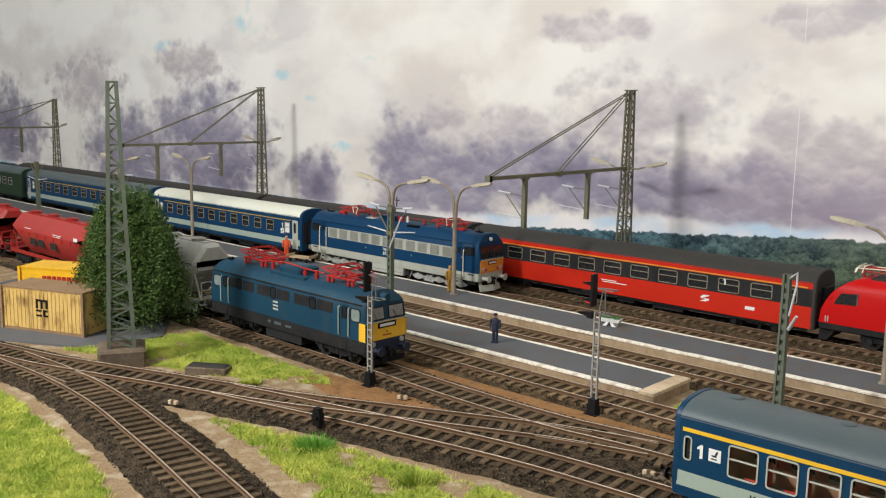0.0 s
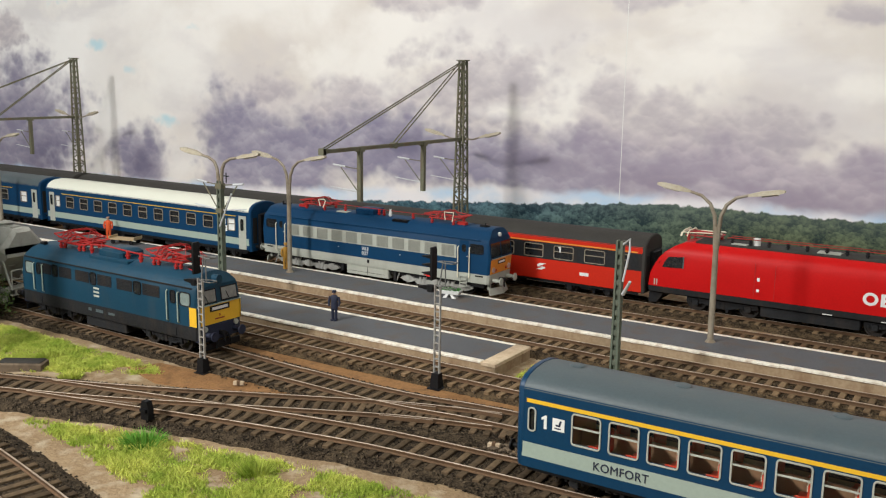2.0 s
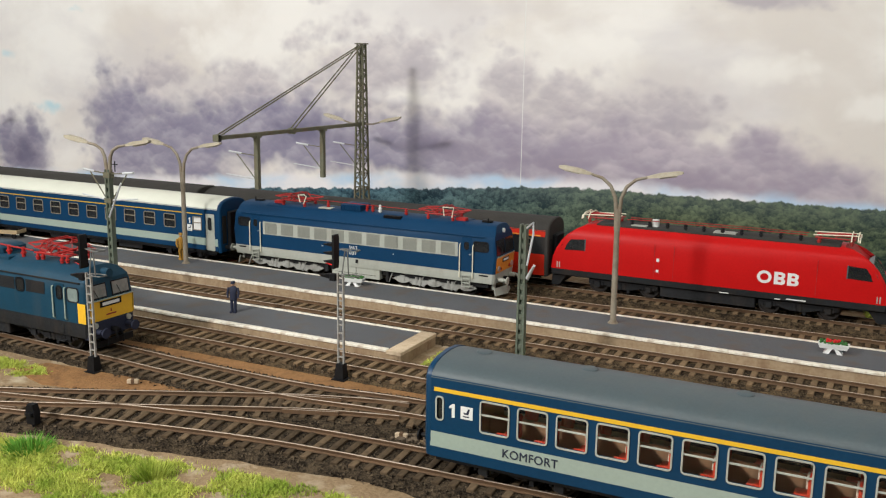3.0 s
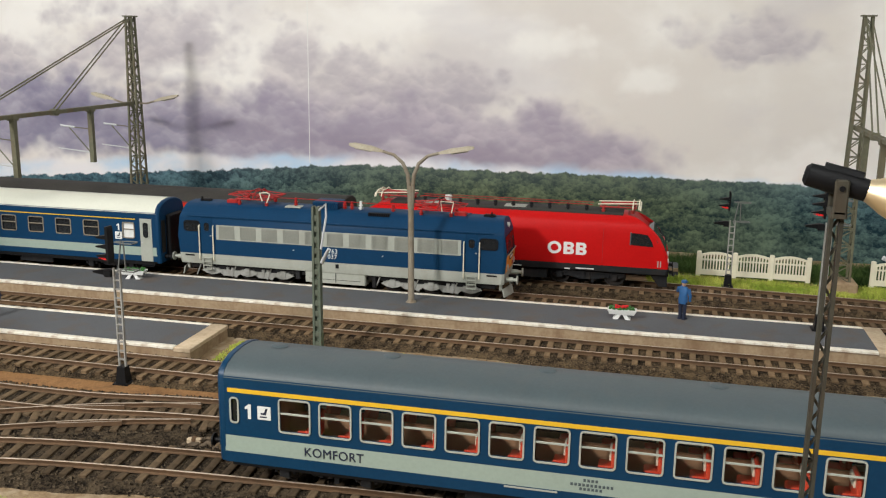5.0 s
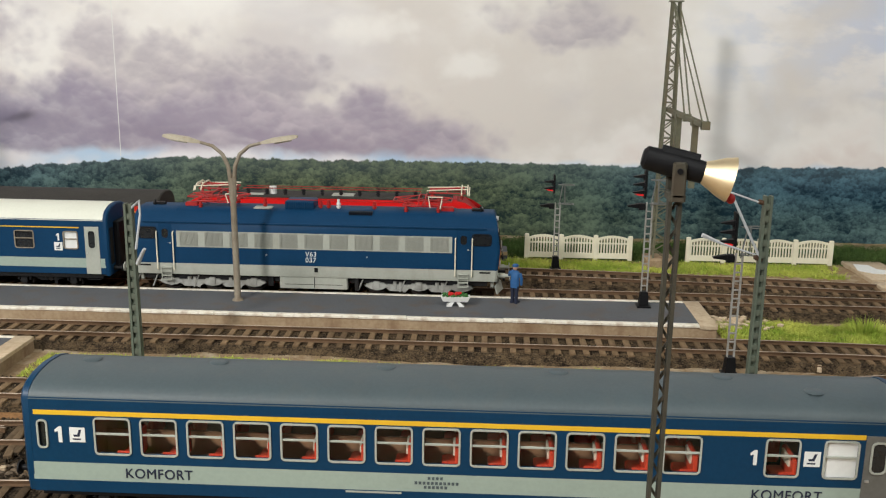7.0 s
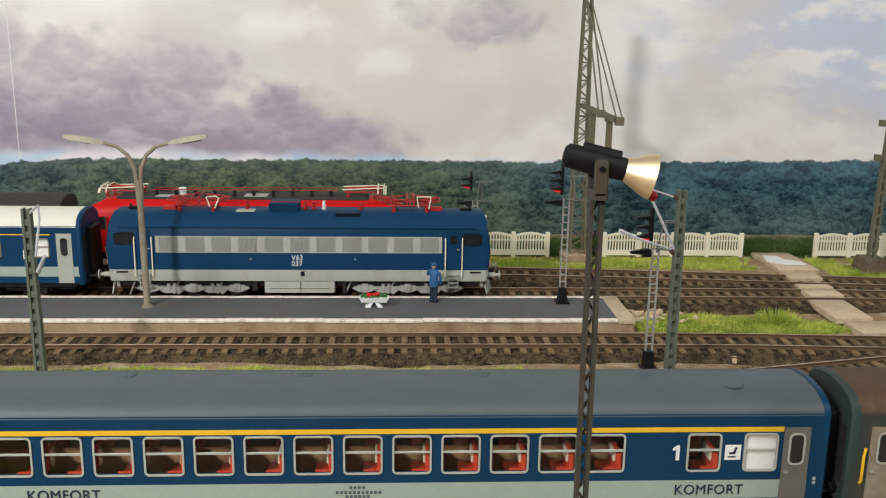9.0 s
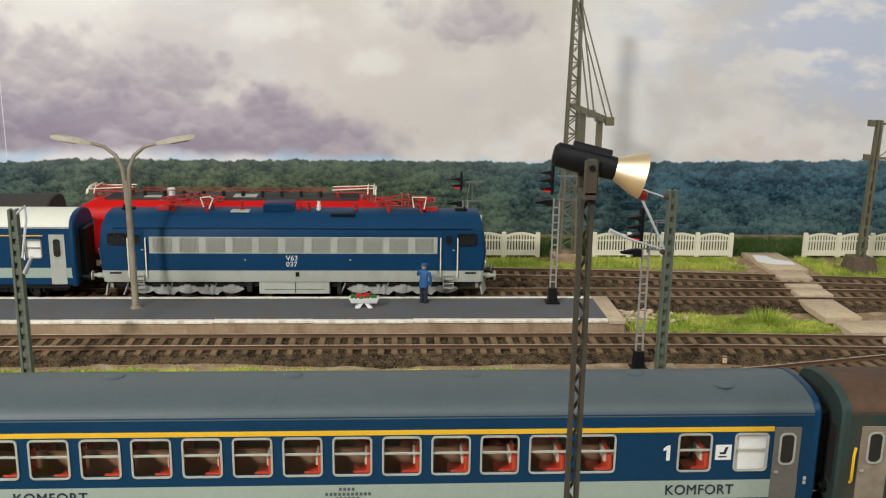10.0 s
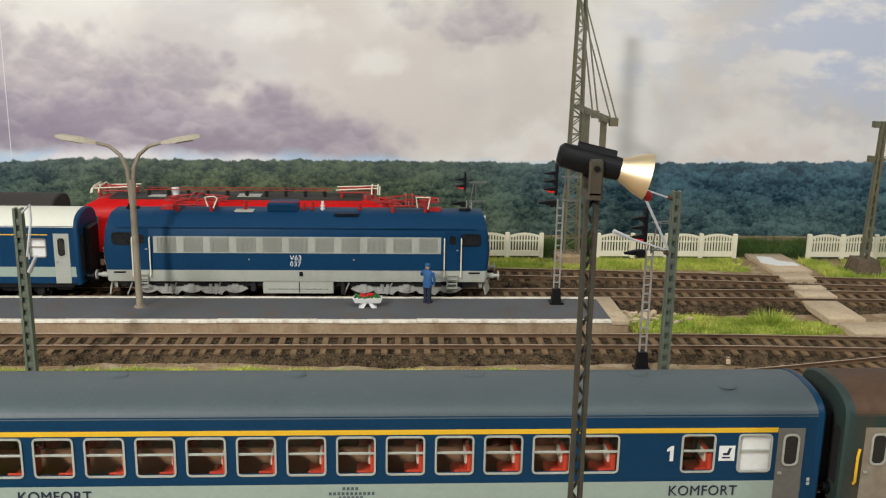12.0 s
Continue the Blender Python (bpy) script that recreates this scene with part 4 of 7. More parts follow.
    for e in (-1, 1):
        x = e * (L / 2)
        def nose(z, d=0.0):
            return e * (L / 2 + front(z) + d)
        # front: orange panel, windscreens, lamps
        g = Geo().loft([[(nose(1.52, 0.01), -1.26, 1.52), (nose(1.52, 0.01), 1.26, 1.52), (nose(2.42, 0.012), 1.28, 2.42), (nose(2.42, 0.012), -1.28, 2.42)], [(nose(1.52, 0.03), -1.25, 1.52), (nose(1.52, 0.03), 1.25, 1.52), (nose(2.42, 0.03), 1.27, 2.42), (nose(2.42, 0.03), -1.27, 2.42)]])
        part("front_panel", g, M_ORANGE, t, "orange front panel")
        for y0, y1 in ((-1.22, -0.06), (0.06, 1.22)):
            g = Geo().loft([[(nose(2.56, d), y0, 2.56), (nose(2.56, d), y1, 2.56), (nose(3.4, d), y1 * 0.97, 3.4), (nose(3.4, d), y0 * 0.97, 3.4)] for d in (0.0, 0.025)])
            part("windscreen", g, M_DGLASS, t)
            part("wiper", Geo().tube((nose(2.5, 0.05), (y0 + y1) / 2, 2.5), (nose(3.1, 0.05), (y0 + y1) / 2 + 0.3, 3.1), 0.015), M_BLACK, t)
        part("number_plate", Geo().box(*sorted((nose(2.2, 0.0), nose(2.2, 0.05))), -0.45, 0.45, 2.08, 2.32), M_BLACK, t)
        part("plate_bar", Geo().box(*sorted((nose(2.2, 0.05), nose(2.2, 0.06))), -0.36, 0.36, 2.14, 2.26), M_WHITE, t, "white bar on the plate")
        for y in (-0.95, 0.95):
            part("headlight", Geo().tube((nose(1.75, 0), y, 1.78), (nose(1.75, 0.1), y, 1.78), 0.16, 16), M_CHROME, t)
            part("tail_light", Geo().tube((nose(1.75, 0), y * 0.66, 1.72), (nose(1.75, 0.07), y * 0.66, 1.72), 0.09, 12), M_PANTO, t)
        part("top_headlight", Geo().tube((nose(3.75, -0.1), 0, 3.84), (nose(3.75, 0.08), 0, 3.84), 0.13, 16), M_WHITE, t)
        rail_bar(t, [(nose(2.46, 0.02), -1.2, 2.46), (nose(2.46, 0.09), -1.1, 2.47), (nose(2.46, 0.09), 1.1, 2.47), (nose(2.46, 0.02), 1.2, 2.46)], 0.022)
        pl = Geo()
        for yy0, yy1 in ((-1.1, 0.0), (0.0, 1.1)):
            xo = (0.0, 0.3) if yy0 < 0 else (0.3, 0.0)
            pl.loft([[(x + e * (xo[0] - b), yy0, 0.2), (x + e * (xo[1] - b), yy1, 0.2), (x + e * (xo[1] - b - 0.16), yy1, 0.62), (x + e * (xo[0] - b - 0.1), yy0, 0.62)] for b in (0.0, 0.06)])
        pl.box(*sorted((x - e * 0.35, x - e * 0.2)), -0.9, -0.7, 0.5, 0.95).box(*sorted((x - e * 0.35, x - e * 0.2)), 0.7, 0.9, 0.5, 0.95)
        part("snow_plough", pl, M_LGREY, t, "light grey snow plough")
        buffers(t, x, e, 1.12, M_LGREY, 0.24)
    part("underframe", Geo().box(-8.6, 8.6, -1.05, 1.05, 0.6, 0.95), M_DGREY, t)
    part("equipment_box", Geo().box(-1.75, 1.65, -1.34, 1.34, 0.32, 0.95, 0.05), M_LGREY, t, "light grey equipment box between the bogies")
    part("box_joint", Geo().box(-0.02, 0.02, -1.352, -1.34, 0.36, 0.9).box(-1.5, 1.4, -1.352, -1.34, 0.52, 0.54).box(-2.35, -2.1, -1.25, -1.0, 0.4, 0.9, 0.03).box(2.0, 2.2, -1.25, -1.0, 0.25, 0.9, 0.03), M_DGREY, t, "dark joints and brackets")
    for x in (-5.2, 5.2):
        bogie(t, x, (-2.1, 0, 2.1), 0.6, M_SILVER, slim=True)
    pantograph(t, -5.0, 4.36, 1, open_h=0.5, bow=M_PANTO)
    pantograph(t, 5.3, 4.36, -1, open_h=0.5, bow=M_PANTO)
    for x in (-4.1, 6.0):
        part("white_bow", Geo().path([(x - 0.2, -0.95, 4.5), (x - 0.34, -0.95, 4.95), (x + 0.1, -0.95, 5.0), (x + 0.25, -0.95, 4.9), (x + 0.05, -0.95, 4.42)] if x < 0 else [(x - 0.3, -0.95, 4.5), (x - 0.38, -0.95, 5.02), (x + 0.3, -0.95, 5.02), (x + 0.2, -0.95, 4.45)], 0.035), M_CREAM, t)
    for x in (-6.3, 6.55):
        part("horn_box", Geo().box(x - 0.32, x + 0.32, -0.5, -0.1, 4.22, 4.42, 0.04), M_PANTO, t, "red box on the roof")
    g = Geo().box(-1.55, -0.1, -0.62, 0.62, 4.22, 4.6, 0.04)
    vent = part("roof_vent", g, M_BLUE, t)
    for k in range(13):
        part("vent_slat", Geo().box(-1.5 + k * 0.112, -1.46 + k * 0.112, -0.66, -0.62, 4.24, 4.56), M_BLUE, vent)
    for x, h in ((-2.6, 0.5), (0.6, 0.45), (1.1, 0.5), (2.9, 0.42), (0.2, 0.4)):
        part("roof_insulator", Geo().tube((x, -0.35, 4.2), (x, -0.35, 4.2 + h), 0.07, 10).tube((x, -0.35, 4.3), (x, -0.35, 4.36), 0.12, 10).tube((x, -0.35, 4.44), (x, -0.35, 4.5), 0.11, 10), M_PANTO if x != 1.1 else M_WHITE, t)
    part("breaker_tray", Geo().box(-3.1, -2.2, -0.75, -0.2, 4.2, 4.27, 0.02), M_LGREY, t)
    part("roof_cable", Geo().path([(-4.6, -0.3, 4.6), (-2.6, -0.35, 4.66), (0.6, -0.35, 4.62), (2.9, -0.35, 4.6), (4.9, -0.3, 4.58)], 0.02), M_PANTO, t)
    gr = Geo()
    for k in range(12):
        gr.box(1.7 + k * 0.1, 1.75 + k * 0.1, -1.0, -0.6, 4.05, 4.2)
    part("roof_grille", gr, M_BLACK, t)
    for e in (-1, 1):
        part("antenna", Geo().box(e * 8.05 - 0.3, e * 8.05 + 0.3, -0.25, 0.1, 4.18, 4.34, 0.04).tube((e * 8.2, -0.3, 4.2), (e * 8.2, -0.3, 4.5), 0.04), M_BLACK, t)
    return t


# ---- coaches ----
def coach(label, L, bands, window_band, windows, roof_m, body_m, kz=1.0, stripe=None, seats=False, doors=(), crown=3.85, eave=3.35, frame_m=None, vents=(), w=1.42, bogie_m=None, base=0.66, end_m=None):
    """A passenger coach. bands: plain stripes (z0, z1, paint); window_band: (z0, z1, paint); windows: (x0, x1, z0, z1, kind)."""
    t = thing("passenger_coach", label, "railway coach")
    H = L / 2
    frame_m = frame_m or M_CHROME
    for s in (-1, 1):
        y = s * w
        ya, yb = sorted((y, y - 0.09 * s))
        for z0, z1, m in bands:
            part("side_panel", Geo().box(-H + 0.2, H - 0.2, ya, yb, z0 * kz, z1 * kz), m, t)
        z0, z1, m = window_band
        g = Geo()
        cuts = sorted((a, b, c, d) for a, b, c, d, k in windows)
        lo, hi = min(c[2] for c in cuts), max(c[3] for c in cuts)
        g.box(-H + 0.2, H - 0.2, ya, yb, z0 * kz, lo * kz)
        g.box(-H + 0.2, H - 0.2, ya, yb, hi * kz, z1 * kz)
        x = -H + 0.2
        for a, b, c, d in cuts:
            g.box(x, a, ya, yb, lo * kz, hi * kz)
            if c > lo + 0.01:
                g.box(a, b, ya, yb, lo * kz, c * kz)
            if d < hi - 0.01:
                g.box(a, b, ya, yb, d * kz, hi * kz)
            x = b
        g.box(x, H - 0.2, ya, yb, lo * kz, hi * kz)
        part("window_wall", g, m, t)
        if stripe:
            sz0, sz1, sx0, sx1, sm = stripe
            part("stripe", Geo().box(sx0, sx1, *sorted((y, y + 0.012 * s)), sz0 * kz, sz1 * kz), sm, t)
        if s < 0 or seats:
            for a, b, c, d, kind in windows:
                wn = part("window", Geo().box(a, b, *sorted((y - 0.05 * s, y - 0.06 * s)), c * kz, d * kz), M_WHITE if kind == "milk" else (M_GLASS if kind == "clear" else M_DGLASS), t, "opaque white window" if kind == "milk" else "")
                if kind == "clear":
                    wn.visible_shadow = False
                f = Geo().frame_y(a + 0.02, b - 0.02, c * kz + 0.02, d * kz - 0.02, 0, 0.05, 0.03, 0.07)
                f.v = [(p, y + 0.004 * s + (q if s < 0 else -q), r) for p, q, r in f.v]
                part("frame", f, frame_m, wn)
                if d - c > 0.7 and b - a > 0.5:
                    zz = (c + (d - c) * 0.56) * kz
                    part("glazing_bar", Geo().box(a, b, *sorted((y - 0.045 * s, y + 0.01 * s)), zz - 0.022, zz + 0.022), frame_m, wn)
        for a, b, m in doors:
            dd = part("door", Geo().box(a, b, *sorted((y - 0.02 * s, y + 0.02 * s)), (base + 0.1) * kz, 3.0 * kz, 0.006), m, t)
            c = (a + b) / 2
            pane(dd, c - 0.17, c + 0.17, 2.0 * kz, 2.8 * kz, y + 0.02 * s, M_DGLASS, "door_window", M_LGREY)
            part("door_handle", Geo().box(a + 0.06, a + 0.16, *sorted((y + 0.02 * s, y + 0.06 * s)), 1.72 * kz, 1.78 * kz), M_CHROME, dd)
            part("footstep", Geo().box(a, b, *sorted((y - 0.25 * s, y + 0.02 * s)), 0.52, 0.56).box(a, a + 0.04, *sorted((y - 0.2 * s, y - 0.1 * s)), 0.52, 0.8).box(b - 0.04, b, *sorted((y - 0.2 * s, y - 0.1 * s)), 0.52, 0.8), M_BLACK, dd)
    e, c = eave * kz, crown * kz
    arc = [(-w, e - 0.14), (-w - 0.005, e), (-w * 0.93, e + (c - e) * 0.36), (-w * 0.76, e + (c - e) * 0.66), (-w * 0.45, e + (c - e) * 0.9), (0, c)]
    arc += [(-a, b) for a, b in reversed(arc[:-1])]
    part("roof", Geo().prism(arc, "x", -H + 0.22, H - 0.22), roof_m, t)
    part("cornice", Geo().box(-H + 0.2, H - 0.2, -w - 0.004, -w + 0.08, window_band[1] * kz, e + 0.03).box(-H + 0.2, H - 0.2, w - 0.08, w + 0.004, window_band[1] * kz, e + 0.03), body_m, t)
    end = [(-w * 0.97, base * kz), (-w * 1.004, 1.2 * kz), (-w * 1.004, e)] + [(a * 1.006, b + 0.02) for a, b in arc[2:-2]] + [(w * 1.004, e), (w * 1.004, 1.2 * kz), (w * 0.97, base * kz)]
    for sg in (-1, 1):
        rings = []
        for xx, k in ((H - 0.22, 1.0), (H - 0.07, 1.0), (H, 0.95)):
            rings.append([(sg * xx, a * k, 1.9 + (b - 1.9) * (k if k == 1 else 0.975)) for a, b in end])
        en = part("end_wall", Geo().loft(rings), end_m or body_m, t)
        part("gangway", Geo().box(*sorted((sg * (H - 0.02), sg * (H + 0.28))), -0.72, 0.72, 1.0, 3.15 * kz, 0.06), M_BLACK, en, "black gangway bellows")
        part("end_door", Geo().box(*sorted((sg * H, sg * (H + 0.02))), -1.2, -0.8, 1.3, 2.9 * kz), M_SHADE, en)
        buffers(t, sg * (H - 0.15), sg, 1.05, M_BLACK, 0.2)
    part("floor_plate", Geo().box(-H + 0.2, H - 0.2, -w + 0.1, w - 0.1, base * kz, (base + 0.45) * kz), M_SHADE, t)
    if seats:
        me = Geo().box(-0.24, 0.24, -0.5, 0.5, 0.35, 0.52, 0.04).box(0.14, 0.28, -0.5, 0.5, 0.4, 1.15, 0.04).box(-0.2, 0.2, -0.5, -0.44, 0.52, 0.75).mesh("seat", M_SEAT)
        for a, b, c2, d2, kind in windows:
            if kind == "clear" and b - a > 0.6:
                for y in (-0.75, 0.75):
                    st = part("seat", me, None, t, "", ((a + b) / 2 + 0.22, y, 1.05 * kz))
                    part("headrest_cover", Geo().box(0.08, 0.14, -0.3, 0.3, 0.85, 1.12, 0.01), M_CREAM, st)
        part("partition", Geo().box(-H + 1.6, -H + 1.66, -1.3, 1.3, 1.1, 3.2 * kz).box(H - 4.4, H - 4.34, -1.3, 1.3, 1.1, 3.2 * kz).box(-H + 1.7, H - 4.4, -0.05, 0.02, 1.1, 1.9 * kz), M_INNER, t, "brown inner walls")
    else:
        part("inner_wall", Geo().box(-H + 0.4, H - 0.4, -0.5, -0.45, 1.1, 3.3 * kz), M_DKRED, t)
    for xx in (-H * 0.72, H * 0.72):
        bogie(t, xx, (-1.28, 1.28), 0.46, bogie_m or M_DGREY)
    for xx, ln, d in ((-3.2, 2.0, 1.2), (0.4, 1.4, 1.15), (3.6, 2.2, 1.2)):
        part("underfloor_box", Geo().box(xx - ln / 2, xx + ln / 2, -d, d, 0.28, 0.66 * kz, 0.04), M_DGREY, t)
    part("sole_bar", Geo().box(-H + 0.4, H - 0.4, -w + 0.06, -w + 0.16, base * kz - 0.12, base * kz).box(-H + 0.4, H - 0.4, w - 0.16, w - 0.06, base * kz - 0.12, base * kz), M_BLACK, t)
    for x, y, kind in vents:
        zz = e + (c - e) * (1 - (abs(y) / w) ** 2.2)
        if kind == "cap":
            part("roof_vent", Geo().tube((x, y, zz - 0.05), (x, y, zz + 0.03), 0.22, 14).tube((x, y, zz + 0.02), (x, y, zz + 0.05), 0.27, 14, 0.22), roof_m, t)
        else:
            part("roof_hatch", Geo().box(x - 0.3, x + 0.3, y - 0.16, y + 0.16, zz - 0.06, zz + 0.09, 0.04), roof_m, t)
    return t


def seat_pictogram(t, x, z, y):
    """White square with a dark seat sign."""
    part("sign_plate", Geo().box(x, x + 0.42, y - 0.012, y, z, z + 0.42), M_WHITE, t, "white square seat sign")
    g = Geo()
    g.prism([(x + 0.26, z + 0.36), (x + 0.33, z + 0.36), (x + 0.27, z + 0.16), (x + 0.12, z + 0.16), (x + 0.1, z + 0.22), (x + 0.21, z + 0.22)], "y", y - 0.018, y - 0.012)
    g.box(x + 0.08, x + 0.3, y - 0.018, y - 0.012, z + 0.07, z + 0.11)
    part("sign_mark", g, M_NAVY, t)


def figure_one(t, x, z, h, y):
    """The class figure, drawn as a stem with a flag."""
    part("class_mark", Geo().prism([(x + 0.2 * h, z), (x + 0.42 * h, z), (x + 0.42 * h, z + h), (x + 0.26 * h, z + h), (x, z + 0.80 * h), (x, z + 0.64 * h), (x + 0.2 * h, z + 0.70 * h)], "y", y - 0.012, y), M_WHITE, t, "white class figure")


# the near coach, standing
H1 = 11.73
wins = [(1.97 + i * 1.258 - H1, 2.92 + i * 1.258 - H1, 1.80, 2.82, "clear") for i in range(13)]
wins += [(19.70 - H1, 20.55 - H1, 1.80, 2.82, "clear"), (21.20 - H1, 22.05 - H1, 1.80, 2.82, "milk"), (0.42 - H1, 0.66 - H1, 1.95, 2.72, "dark")]
kc = coach("blue first-class model coach with a yellow stripe and red seats, standing", 23.46, [(0.66, 1.0, M_KBLUE), (1.0, 1.52, M_BAND)], (1.52, 3.15, M_KBLUE), wins, M_ROOFG, M_KBLUE,
           stripe=(2.89, 3.02, 0.33 - H1, 22.2 - H1, M_YEL), seats=True, doors=((22.22 - H1, 22.93 - H1, M_DOORG),), frame_m=M_LGREY,
           vents=((4.9 - H1, 0.35, "cap"), (9.6 - H1, 0.35, "cap"), (14.4 - H1, 0.35, "cap"), (18.9 - H1, 0.35, "cap"), (21.1 - H1, -0.5, "cap"), (-H1 + 1.3, 0.3, "cap")))
kc.matrix_basis = pose(H1 * S, -21.7 * S, 0)
for x in (2.72, 19.4):
    lettering("coach_lettering", "KOMFORT", 0.40, M_NAVY, kc, (x - H1, -1.432, 1.12), squeeze=0.93)
figure_one(kc, 0.88 - H1, 2.1, 0.46, -1.425)
figure_one(kc, 19.3 - H1, 2.1, 0.42, -1.425)
seat_pictogram(kc, 1.28 - H1, 2.12, -1.425)
seat_pictogram(kc, 20.68 - H1, 2.1, -1.425)
for i, (a, b, z) in enumerate(((10.9, 11.3, 1.36), (10.55, 11.75, 1.22), (10.8, 11.4, 1.1))):
    k = a
    while k < b:
        part("inscription_bar", Geo().box(k - H1, k + 0.07 - H1, -1.432, -1.42, z, z + 0.08), M_ROOFG, kc)
        k += 0.11
part("inscription_bars", Geo().box(8.7 - H1, 10.2 - H1, -1.432, -1.42, 0.92, 0.97), M_LGREY, kc)
part("corner_panel", Geo().box(22.945 - H1, 23.27 - H1, -1.426, -1.40, 0.98, 1.54).box(22.945 - H1, 23.27 - H1, 1.40, 1.426, 0.98, 1.54), M_KBLUE, kc)
for z in (1.38, 1.5):
    part("end_mark", Geo().box(23.1 - H1, 23.18 - H1, -1.434, -1.424, z, z + 0.09), M_LGREY, kc)

# its rusty neighbour behind it
nb = coach("faded green and rusty brown weathered model coach", 21.0, [(0.66, 1.52, M_OLDGREEN)], (1.52, 3.15, M_OLDGREEN), [(-7.5 + i * 1.7, -6.4 + i * 1.7, 1.8, 2.8, "dark") for i in range(9)], M_RUSTROOF, M_OLDGREEN,
           doors=((-9.95, -9.15, M_POLE),), crown=3.9, frame_m=M_POLE)
nb.matrix_basis = pose((24.0 + 10.5) * S, -21.7 * S, 0)
part("handrail", Geo().path([(-10.12, -1.43, 1.4), (-10.12, -1.5, 1.5), (-10.12, -1.5, 2.2), (-10.05, -1.43, 2.4)], 0.04), M_YEL, nb, "yellow handrail")

# the moving train
loco_b = loco_louvred()
LB = (-2.02 + 17.41) / 2
H2 = 11.75
wins = [(-9.0 + i * 1.78, -8.05 + i * 1.78, 1.95, 2.75, "dark") for i in range(10)] + [(9.5, 10.2, 1.95, 2.75, "milk"), (-10.4, -9.85, 1.95, 2.75, "milk")]
def blue_coach(roof, label, ln=23.5):
    return coach(label, ln, [(0.75, 1.05, M_BLUE), (1.05, 1.5, M_BAND)], (1.5, 3.05, M_BLUE), [(a * ln / 23.5, b * ln / 23.5, c, d, kind) for a, b, c, d, kind in wins], roof, M_BLUE, kz=1.08, stripe=(2.92, 2.97, -9.6, 10.3, M_YEL), doors=((ln / 2 - 1.18, ln / 2 - 0.46, M_LGREY), (-ln / 2 + 0.5, -ln / 2 + 1.15, M_LGREY)), crown=3.92, eave=3.3, frame_m=M_POLE)
coach_w = blue_coach(M_ROOFW, "blue model coach with a cream-white roof, moving behind the locomotive")
figure_one(coach_w, 9.12, 2.5, 0.38, -1.425)
seat_pictogram(coach_w, 9.0, 2.0, -1.43)
coach_g = blue_coach(M_ROOFG, "blue model coach with a slate grey roof, moving in the train", 28.4)
coach_gr = coach("dark green model coach at the end of the moving train", 22.0, [(0.75, 1.5, M_DKGREEN)], (1.5, 3.05, M_DKGREEN), [(-8 + i * 1.7, -7 + i * 1.7, 1.95, 2.75, "dark") for i in range(10)], M_ROOFG, M_DKGREEN, kz=1.08, crown=3.92, eave=3.3)

# red express train by the backdrop
def express_coach(label):
    w2 = [(-11.6 + i * 2.08, -10.3 + i * 2.08, 2.12, 2.92, "dark") for i in range(11)] + [(11.35, 12.0, 2.12, 2.92, "dark")]
    c = coach(label, 26.2, [(0.72, 2.0, M_CRED)], (2.0, 3.06, M_DGREY), w2, M_ROOFD, M_CRED, stripe=(3.08, 3.16, -12.6, 12.6, M_ORANGE), crown=4.1, eave=3.42, bogie_m=M_DGREY, frame_m=M_POLE, end_m=M_ROOFD)
    for s in (-1, 1):
        part("upper_stripe", Geo().box(-12.9, 12.9, *sorted((s * 1.42, s * 1.435)), 3.17, 3.36), M_CRED, c)
    figure_one(c, 7.4, 2.55, 0.4, -1.425)
    part("emblem", Geo().prism([(5.9, 1.3), (6.3, 1.3), (6.55, 1.42), (6.5, 1.5), (6.1, 1.5), (6.6, 1.72), (6.15, 1.72), (5.95, 1.58), (6.0, 1.48), (6.35, 1.48)], "y", -1.435, -1.42), M_WHITE, c, "plain white emblem")
    part("inscription_bars", Geo().box(8.9, 9.5, -1.435, -1.42, 1.25, 1.45).box(-1.4, -0.2, -1.435, -1.42, 1.6, 1.65).box(-1.3, 0.6, -1.435, -1.42, 1.48, 1.53), M_WHITE, c)
    return c


ex1 = express_coach("orange-red and dark grey model express coach, standing")
ex1.matrix_basis = pose((-5.35 - 13.1) * S, 4.5 * S, 0)
for i in range(3):
    e2 = copy_thing(ex1, pose((-5.35 - 13.1 - 26.9 * (i + 1)) * S, 4.5 * S, 0))


